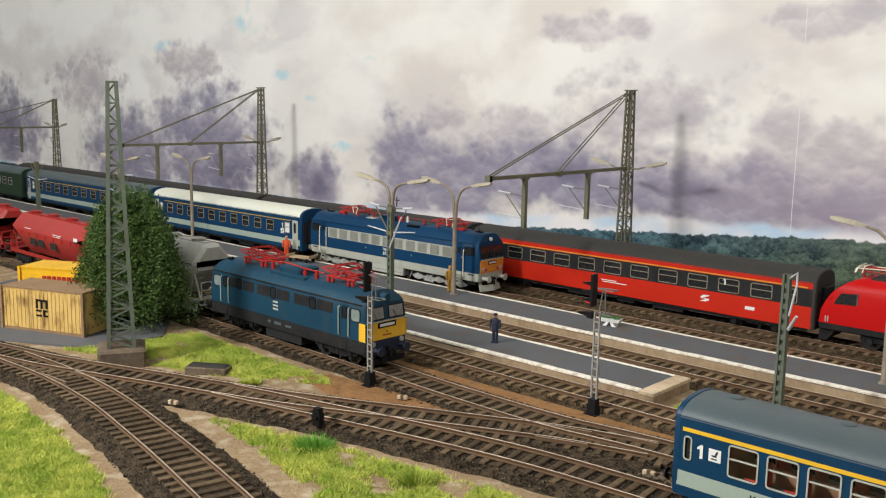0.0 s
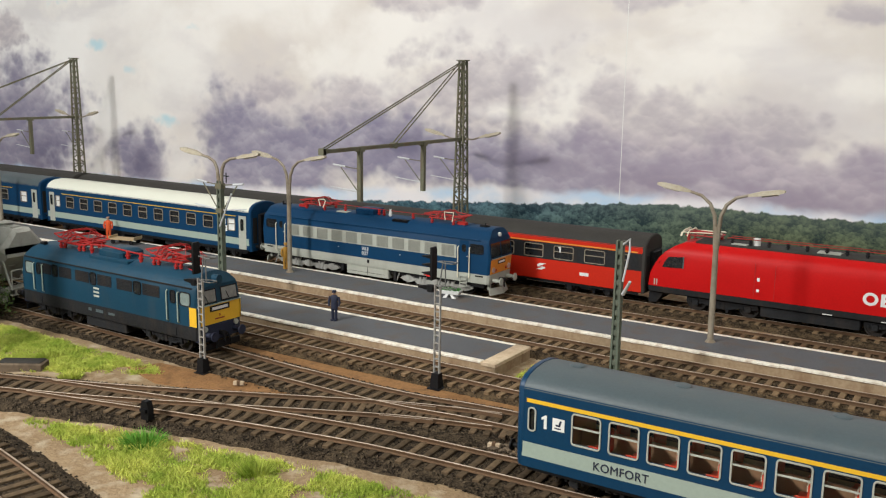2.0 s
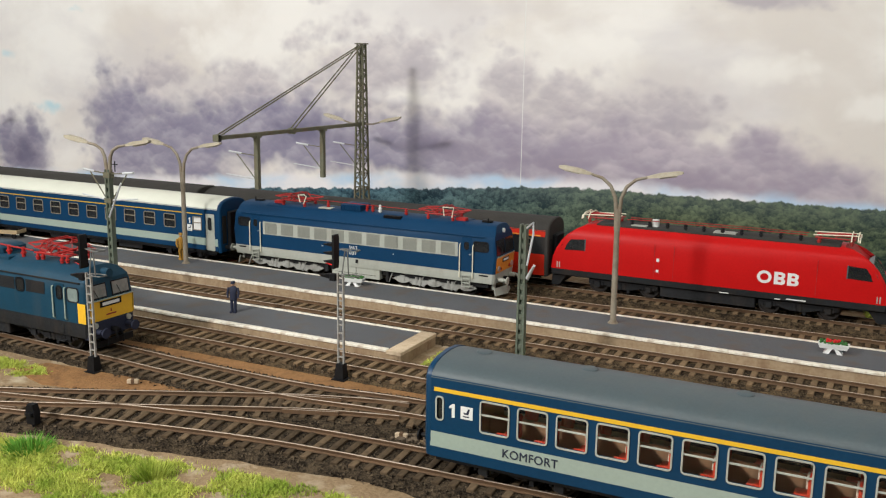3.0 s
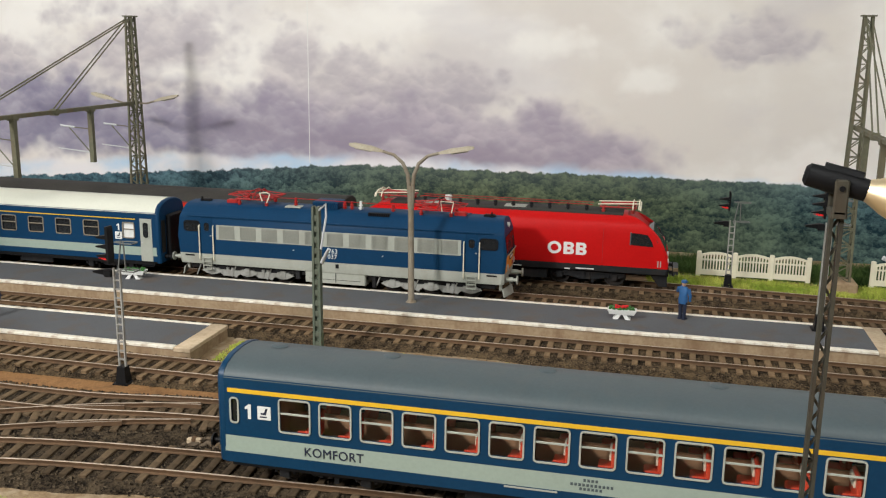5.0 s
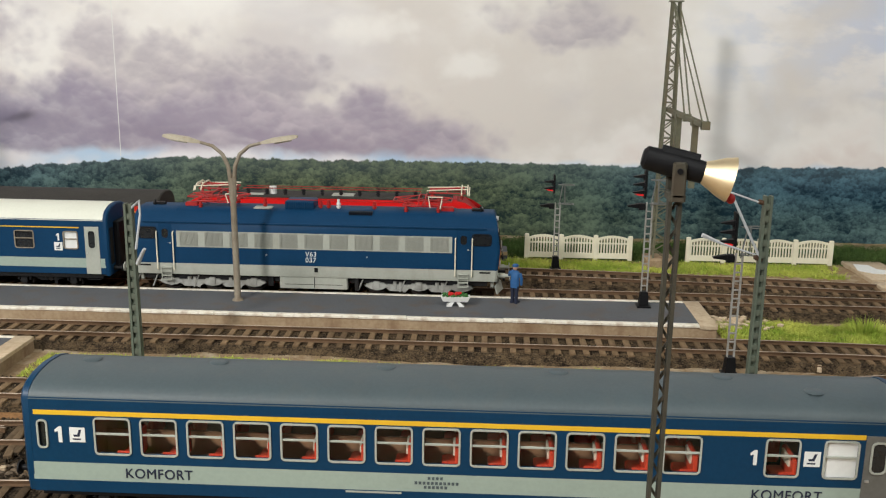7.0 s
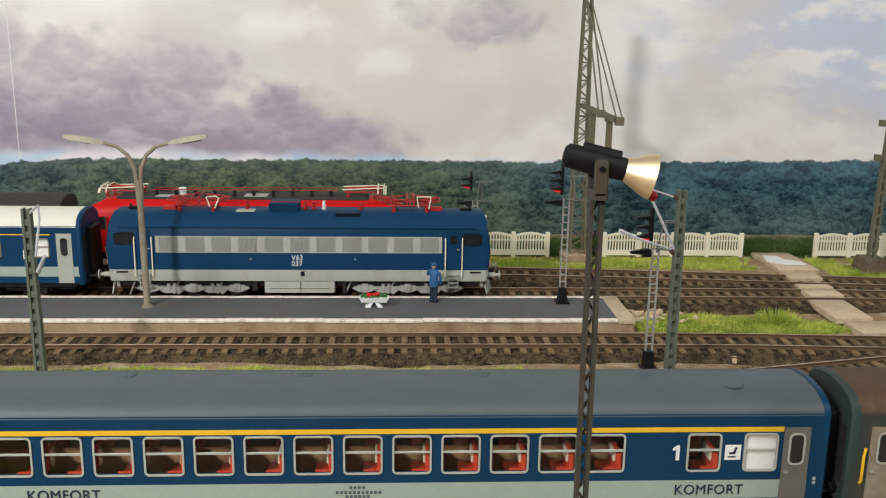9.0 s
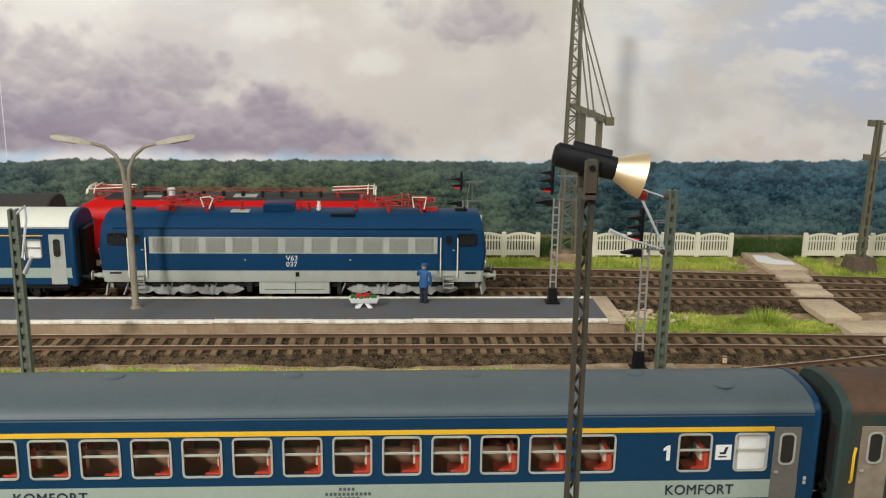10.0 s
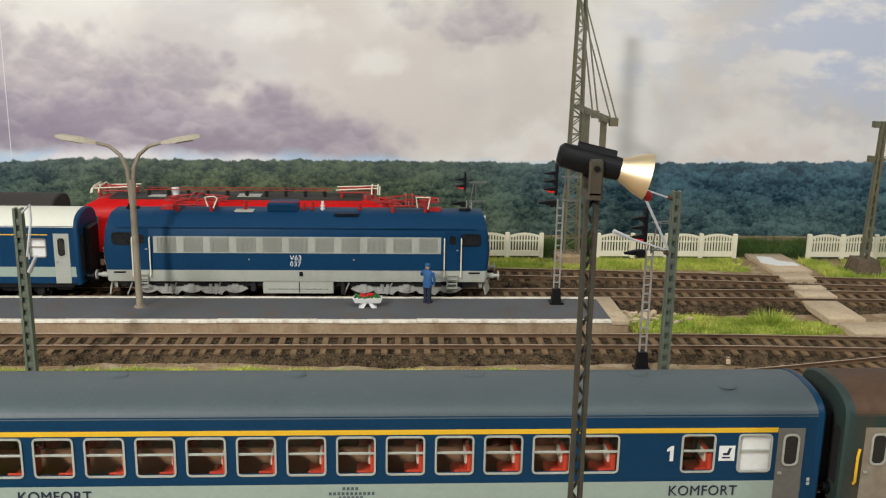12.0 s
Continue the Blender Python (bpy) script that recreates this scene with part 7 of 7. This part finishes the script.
def handcart(x, y, z):
    t = thing("luggage_cart", "low pale wooden luggage cart on the platform", "cart", (x, y, z), (0, 0, 15))
    for i in range(5):
        part("plank", Geo().box(-1.1, 1.1, -0.55 + i * 0.22, -0.36 + i * 0.22, 0.35, 0.42), M_BEIGE, t)
    for sx in (-0.8, 0.8):
        for sy in (-0.45, 0.45):
            part("wheel", Geo().tube((sx, sy - 0.04, 0.18), (sx, sy + 0.04, 0.18), 0.18, 12), M_BLACK, t)
    part("end_board", Geo().box(-1.12, -1.06, -0.55, 0.55, 0.4, 0.6).box(1.06, 1.12, -0.55, 0.55, 0.4, 0.6), M_BEIGE, t)


handcart(-44.6, -2.9, 0.27)
handcart(-74.5, -3.2, 0.27)


# ---- goods yard corner ----
def container(label, x, y, rot, L, m, m_top, marks, up=0.0):
    t = thing("container", label, "container", (x, y, -0.38 + up), (0, 0, rot))
    if up:
        part("trailer_frame", Geo().box(-L / 2 + 0.2, L / 2 - 0.2, -1.0, 1.0, -up, 0.0), M_DGREY, t)
    part("body", Geo().box(-L / 2 + 0.05, L / 2 - 0.05, -1.17, 1.17, 0.05, 2.52), m, t)
    g = Geo()
    for i in range(int(L / 0.28)):
        xx = -L / 2 + 0.22 + i * 0.28
        if xx < L / 2 - 0.2:
            g.box(xx - 0.07, xx + 0.07, -1.20, -1.16, 0.18, 2.4)
    if m is M_OCONT:
        part("corrugation", g, m, t)
    part("top", Geo().box(-L / 2, L / 2, -1.22, 1.22, 2.5, 2.6), m_top, t, "rusty top")
    part("sill", Geo().box(-L / 2, L / 2, -1.22, -1.1, 0, 0.16).box(-L / 2, L / 2, 1.1, 1.22, 0, 0.16), m_top, t)
    for sx in (-1, 1):
        for sy in (-1, 1):
            part("corner_post", Geo().box(sx * L / 2 - 0.08, sx * L / 2 + 0.08, sy * 1.22 - 0.08, sy * 1.22 + 0.08, 0, 2.6), m_top if m is M_OCONT else m, t)
    for x0, x1, z0, z1 in marks:
        part("mark", Geo().box(x0, x1, -1.23, -1.165, z0, z1), M_BLACK if m is M_OCONT else M_DKRED, t)
    return t


mk = [(-0.42, -0.28, 1.42, 1.84), (-0.07, 0.07, 1.42, 1.84), (0.28, 0.42, 1.42, 1.84), (-0.42, 0.42, 1.84, 1.96), (-0.42, -0.06, 0.95, 1.05), (-0.42, -0.06, 1.24, 1.34), (0.08, 0.42, 0.95, 1.05), (0.08, 0.42, 1.24, 1.34), (0.08, 0.2, 1.05, 1.24)]
co = container("weathered ochre yellow shipping container with rust streaks", -39.1, -25.75, 23, 5.9, M_OCONT, M_OCONTTOP, mk)
mk = [(-1.9 + i * 0.34, -1.66 + i * 0.34, 1.72, 2.08) for i in range(13)] + [(-1.9 + i * 0.36, -1.64 + i * 0.36, 1.12, 1.48) for i in range(8)]
y2 = container("bright yellow container with dark red lettering bars", -41.3, -23.1, 30, 7.0, M_YCONT, M_YCONT, mk, 0.55)
yard = tagged(part("yard_slab", Geo().prism([(-52, -31), (-39, -29.6), (-33.5, -26.2), (-33.2, -22.3), (-36, -20.2), (-56, -20.2)], "z", -0.6, -0.37), M_ASPH), "dark grey yard slab under the containers", "pavement", kind="structure")

blk = thing("concrete_block", "dark weathered concrete block lying in the grass", "block", (-25.4, -24.35, -0.5), (0, 0, 33))
part("block", Geo().box(-1.1, 1.1, -0.45, 0.45, 0, 0.4, 0.06), M_DKCONC, blk)
part("lid", Geo().box(-1.0, 1.0, -0.36, 0.36, 0.4, 0.45, 0.02), M_ROOFD, blk)
for x, y, r in ((-21.9, -28.5, 25), (-15.2, -20.6, 30), (26.1, -9.35, 70), (-2.4, -20.3, 12)):
    b = thing("sleeper_stub", "short white and brown clearance marker post lying between tracks", "marker", (x, y, -0.3), (0, 0, r), "clearance markers")
    part("stub", Geo().box(-0.24, 0.24, -0.09, 0.09, 0, 0.17, 0.03), M_PLANK, b)
    part("band", Geo().box(-0.07, 0.07, -0.098, 0.098, -0.01, 0.182), M_RAIL, b)
def rubble(x0, y0, sx, sy, n, m, label):
    rb = tagged(new("rubble_heap"), label, "rubble", kind="stuff")
    hg = Geo()
    for i in range(n):
        x, y = random.gauss(x0, sx), random.gauss(y0, sy)
        r = random.uniform(0.06, 0.2)
        hg.ball((x, y, -0.36 + r * 0.3), r, r * 0.8, r * 0.6, 5, 3)
    part("stones", hg, m, rb)


rubble(-1.8, -20.2, 0.6, 0.25, 26, M_DKCONC, "small heap of brown rubble beside the track")
rubble(24.3, -3.0, 0.7, 0.5, 90, M_PLANK, "heap of pale rubble at the platform end")

# bare sand between the beds, and a low loading ramp by the fence
sand = tagged(part("sand_strip", Geo().prism([(-26, -16.0), (-5, -15.8), (3, -15.5), (7, -15.4), (7, -15.8), (-3, -16.5), (-9, -17.1), (-16, -17.1), (-26, -16.6)], "z", -0.7, -0.385), M_SAND), "bare orange-brown sand between two track beds", "ground", kind="structure")
apron = tagged(part("sand_apron", Geo().prism([(-20.6, -20.3), (-15.0, -19.9), (-11.5, -20.0), (-15.5, -21.6), (-18.6, -22.4), (-21.4, -21.6)], "z", -0.7, -0.36), M_SAND), "bare orange-brown sand round the signal foot", "ground", kind="structure")
ramp_block = thing("loading_ramp", "low grey concrete ramp with a brown timber edge", "ramp", (11.2, 9.2, -0.4))
part("slab", Geo().box(-2.0, 2.6, -0.9, 0.9, 0, 0.5, 0.04), M_ASPH, ramp_block)
part("timber_edge", Geo().box(-2.0, 2.6, -1.0, -0.9, 0.36, 0.56), M_BEIGE, ramp_block)


# ---- tree ----
def weeping_tree(x, y):
    t = thing("tree", "dark green weeping model tree with drooping foliage", "tree", (x, y, -0.45))
    rnd = random.Random(5)
    part("trunk", Geo().path([(0, 0, 0), (0.1, 0.05, 2), (0.0, 0.1, 4.2), (0.15, 0, 6.8)], [0.42, 0.33, 0.24, 0.1], 10), M_TRUNK, t)
    lg = Geo()
    for i in range(9):
        a = i * 2.4
        lg.path([(0, 0, 2.5 + i * 0.45), (math.cos(a) * 1.1, math.sin(a) * 1.1, 4.2 + i * 0.35), (math.cos(a) * 2.1, math.sin(a) * 2.0, 4.5 + i * 0.3)], [0.14, 0.09, 0.04], 6)
    part("limb", lg, M_TRUNK, t)
    v, f = [], []
    for i in range(1150):
        a, q = rnd.uniform(0, 2 * math.pi), math.sqrt(rnd.uniform(0.05, 1))
        wob = 1 + 0.13 * math.sin(3 * a + 1) + 0.09 * math.sin(7 * a)
        px, py = math.cos(a) * q * 2.55 * wob, math.sin(a) * q * 2.15 * wob
        ztop = 7.9 * math.sqrt(max(0.05, 1 - 0.55 * q * q)) + rnd.uniform(-0.9, 0.45) + 0.5 * math.sin(5 * a)
        zbot = max(0.15, rnd.uniform(0.2, 3.4) + (0.0 if q > 0.7 else 2.0))
        zc = ztop
        sway = rnd.uniform(-0.1, 0.1), rnd.uniform(-0.1, 0.1)
        while zc > zbot:
            for _ in range(7):
                s = rnd.uniform(0.045, 0.10)
                cx, cy, cz = px + rnd.gauss(0, 0.2), py + rnd.gauss(0, 0.2), zc + rnd.gauss(0, 0.12)
                n = Vector((rnd.gauss(0, 1), rnd.gauss(0, 1), rnd.gauss(0.5, 1))).normalized()
                u = n.orthogonal().normalized()
                w2 = n.cross(u)
                c = Vector((cx, cy, cz))
                k = len(v)
                v += [tuple(c - u * s), tuple(c - w2 * s * 0.6), tuple(c + u * s), tuple(c + w2 * s * 0.6 + n * s * 0.3)]
                f.append((k, k + 1, k + 2, k + 3))
            zc -= rnd.uniform(0.22, 0.36)
            px += sway[0]
            py += sway[1]
    g = Geo()
    g.v, g.f = v, f
    part("crown", g, M_LEAF, t)


weeping_tree(-37.0, -21.9)


# ---- grass and stones ----
def inside(x, y, poly):
    hit = False
    for (x0, y0), (x1, y1) in zip(poly, poly[1:] + poly[:1]):
        if (y0 > y) != (y1 > y) and x < (x1 - x0) * (y - y0) / (y1 - y0) + x0:
            hit = not hit
    return hit


def meadow(poly, per_m2, h, label, bare=0.38, m=None, z=None, seed=1):
    rnd = random.Random(seed)
    xs, ys = [p[0] for p in poly], [p[1] for p in poly]
    x0, x1, y0, y1 = min(xs), max(xs), min(ys), max(ys)
    v, f = [], []
    for _ in range(int((x1 - x0) * (y1 - y0) * per_m2 * 1.35)):
        x, y = rnd.uniform(x0, x1), rnd.uniform(y0, y1)
        if not inside(x + rnd.gauss(0, 0.1) + 0.35 * noise.noise(Vector((x * 1.4, y * 1.4, 7))), y + rnd.gauss(0, 0.1) + 0.35 * noise.noise(Vector((x * 1.4, y * 1.4, 2))), poly):
            continue
        d = 0.5 + 0.5 * noise.noise(Vector((x * 0.5, y * 0.5, seed))) + 0.22 * noise.noise(Vector((x * 1.8, y * 1.8, seed)))
        if d + rnd.gauss(0, 0.07) < bare:
            continue
        gz = (ground_z(x, y) if z is None else z) - 0.02
        hh = h * rnd.uniform(0.6, 1.3) * (0.6 + 0.6 * d)
        a = rnd.uniform(0, math.pi * 2)
        lx, ly = rnd.gauss(0, 0.55) * hh, rnd.gauss(0, 0.55) * hh
        w = rnd.uniform(0.010, 0.020)
        dx, dy = math.cos(a) * w, math.sin(a) * w
        k = len(v)
        v += [(x - dx, y - dy, gz), (x + dx, y + dy, gz), (x + dx * 0.8 + lx * 0.4, y + dy * 0.8 + ly * 0.4, gz + hh * 0.6), (x - dx * 0.8 + lx * 0.4, y - dy * 0.8 + ly * 0.4, gz + hh * 0.6), (x + lx, y + ly, gz + hh)]
        f += [(k, k + 1, k + 2, k + 3), (k + 3, k + 2, k + 4)]
    g = Geo()
    g.v, g.f = v, f
    # short turf under the blades
    tv, tf = [], []
    st = 0.22
    for i in range(int((x1 - x0) / st)):
        for j in range(int((y1 - y0) / st)):
            x, y = x0 + (i + rnd.random()) * st, y0 + (j + rnd.random()) * st
            d = 0.5 + 0.5 * noise.noise(Vector((x * 0.5, y * 0.5, seed))) + 0.22 * noise.noise(Vector((x * 1.8, y * 1.8, seed)))
            if d + rnd.gauss(0, 0.05) < bare + 0.05 or not inside(x + rnd.gauss(0, 0.12), y + rnd.gauss(0, 0.12), poly):
                continue
            gz = ground_z(x, y) + 0.015
            k, q = len(tv), rnd.uniform(0, 6.28)
            rr = rnd.uniform(0.09, 0.2)
            tv += [(x, y, gz + 0.05)] + [(x + rr * math.cos(q + n * 1.2566), y + rr * math.sin(q + n * 1.2566), gz - 0.03) for n in range(5)]
            tf += [(k, k + 1 + n, k + 1 + (n + 1) % 5) for n in range(5)]
    tg = Geo()
    tg.v, tg.f = tv, tf
    ob = tagged(part("grass", g, m or M_GRASS), label, "grass", kind="stuff")
    tagged(part("turf", tg, m or M_TURF, ob), kind="stuff")
    return ob


meadow([(-40, -33.6), (-30.3, -33.0), (-22.4, -33.7), (-17.2, -34.5), (-14.2, -35.9), (-16.0, -40), (-36, -40)], 620, 0.19, "bright yellow-green static grass lawn", 0.12, seed=2)
meadow([(-19.6, -28.1), (-15.5, -27.0), (-10.4, -25.9), (-6, -25.4), (0, -25.0), (4, -25.5), (0, -30), (-6.5, -30.6), (-10, -30.1), (-13, -29.3), (-16, -28.8)], 600, 0.18, "patchy bright green static grass between the tracks", 0.42, seed=3)
meadow([(-34.8, -27.6), (-28, -25.3), (-24.6, -24.3), (-19.2, -21.4), (-21, -20.7), (-26, -20.7), (-32.9, -20.4), (-33.4, -25.6)], 600, 0.18, "bright green static grass beside the siding", 0.33, seed=4)
meadow([(-5.9, -12.6), (-4.4, -12.0), (2, -11.2), (17.6, -11.0), (17.6, -9.9), (0, -9.75), (-5.8, -9.7)], 420, 0.18, "thin strip of green grass along the ballast", 0.30, seed=5)
meadow([(23.2, -3.3), (26, -2.6), (32.4, -3.6), (33.2, -5.0), (31, -5.7), (23.3, -5.2)], 420, 0.26, "green grass at the end of the platform", 0.22, seed=6)
meadow([(12, 6.9), (22, 6.6), (33, 6.0), (33.3, 8.8), (12, 8.8)], 190, 0.28, "green grass verge before the fence", 0.25, seed=7)
meadow([(10, 9.3), (52, 9.3), (52, 13.6), (10, 13.6)], 150, 0.55, "dark green scrub behind the fence", 0.1, M_LEAF, seed=9)
meadow([(37, 4.6), (50, 3.6), (50, 8.8), (36.8, 8.8)], 160, 0.3, "green grass verge before the fence", 0.3, seed=8)


def tuft(x, y, r, h, m, label, seed):
    rnd = random.Random(seed)
    v, f = [], []
    for _ in range(420):
        a, q = rnd.uniform(0, 6.283), r * math.sqrt(rnd.random())
        px, py = x + math.cos(a) * q, y + math.sin(a) * q
        gz = ground_z(px, py) - 0.02
        hh = h * rnd.uniform(0.5, 1.1) * (1.1 - 0.6 * q / r)
        lx, ly = math.cos(a) * q * 0.7 + rnd.gauss(0, 0.05), math.sin(a) * q * 0.7 + rnd.gauss(0, 0.05)
        w = 0.03
        b = rnd.uniform(0, 3.14)
        k = len(v)
        v += [(px - w * math.cos(b), py - w * math.sin(b), gz), (px + w * math.cos(b), py + w * math.sin(b), gz), (px + lx, py + ly, gz + hh)]
        f.append((k, k + 1, k + 2))
    g = Geo()
    g.v, g.f = v, f
    return tagged(part("grass_tuft", g, m), label, "grass", "grass tufts")


tuft(-13.6, -27.2, 0.62, 0.75, M_GRASSG, "dense dark green grass tuft", 1)
tuft(-8.3, -26.8, 0.5, 0.7, M_GRASS, "bright green upright grass tuft", 2)
tuft(-26.0, -22.6, 0.45, 0.6, M_GRASS, "bright green upright grass tuft", 3)
tuft(30.3, -3.6, 0.8, 0.9, M_GRASS, "bright green upright grass tuft", 4)
tuft(-22.3, -24.0, 0.4, 0.5, M_GRASS, "bright green upright grass tuft", 5)


def loose_stones():
    """Ballast stones on the beds and spilt beside them."""
    rnd = random.Random(11)
    ob = tagged(new("ballast"), "loose brown-grey ballast stones on the track beds", "ballast", kind="stuff")
    for dark in (False, True):
        v, f = [], []
        for key, pts in TRACKS.items():
            if (key in DARK) != dark:
                continue
            line = smooth_line(pts, 0.25)
            for x, y, a in line:
                if not (-45 < x < 42):
                    continue
                for _ in range(38 if y < -17 else 24):
                    half = BED.get(key, 1.85) + 0.2
                    o = rnd.uniform(-half, half)
                    if abs(abs(o) - 0.75) < 0.13:
                        continue
                    px, py = x - o * math.sin(a) + rnd.uniform(-0.12, 0.12), y + o * math.cos(a)
                    e = abs(o)
                    zb = -0.25 if e < 1.4 else -0.25 - (e - 1.4) * 0.34
                    s = rnd.uniform(0.035, 0.07) if e < 1.3 else rnd.uniform(0.04, 0.085)
                    k = len(v)
                    q = rnd.uniform(0, 6.28)
                    v += [(px + s * math.cos(q), py + s * math.sin(q), zb), (px + s * math.cos(q + 2.1), py + s * math.sin(q + 2.1), zb), (px + s * math.cos(q + 4.2), py + s * math.sin(q + 4.2), zb), (px + rnd.uniform(-0.02, 0.02), py + rnd.uniform(-0.02, 0.02), zb + s * rnd.uniform(0.6, 1.1)), ]
                    f += [(k, k + 1, k + 3), (k + 1, k + 2, k + 3), (k + 2, k, k + 3)]
        g = Geo()
        g.v, g.f = v, f
        tagged(part("stones", g, M_STONED if dark else M_STONE, ob), kind="stuff")
    return ob


loose_stones()


# ---- what moves ----
def motions():
    """The louvred locomotive draws its coaches in from the left and stops."""
    shift = [(0, -43.85), (0.5, -40.5), (1.0, -37.1), (1.5, -33.8), (2.0, -30.3), (2.5, -27.0), (3.0, -23.7), (4.0, -17.5), (5.0, -11.83), (5.5, -9.41), (6.0, -7.25), (6.5, -5.40), (7.0, -3.75), (8.0, -1.45), (9.0, -0.25), (9.5, 0.0), (10.0, 0.0), (12.0, 0.0)]
    for ob, x in ((loco_b, LB), (coach_w, -2.6 - 11.75), (coach_g, -2.6 - 23.5 - 0.75 - 14.2), (coach_gr, -2.6 - 23.5 - 28.4 - 1.5 - 0.6 - 11.0)):
        walk(ob, [(t, pose((x + d) * S, 0, 0)) for t, d in shift])


motions()
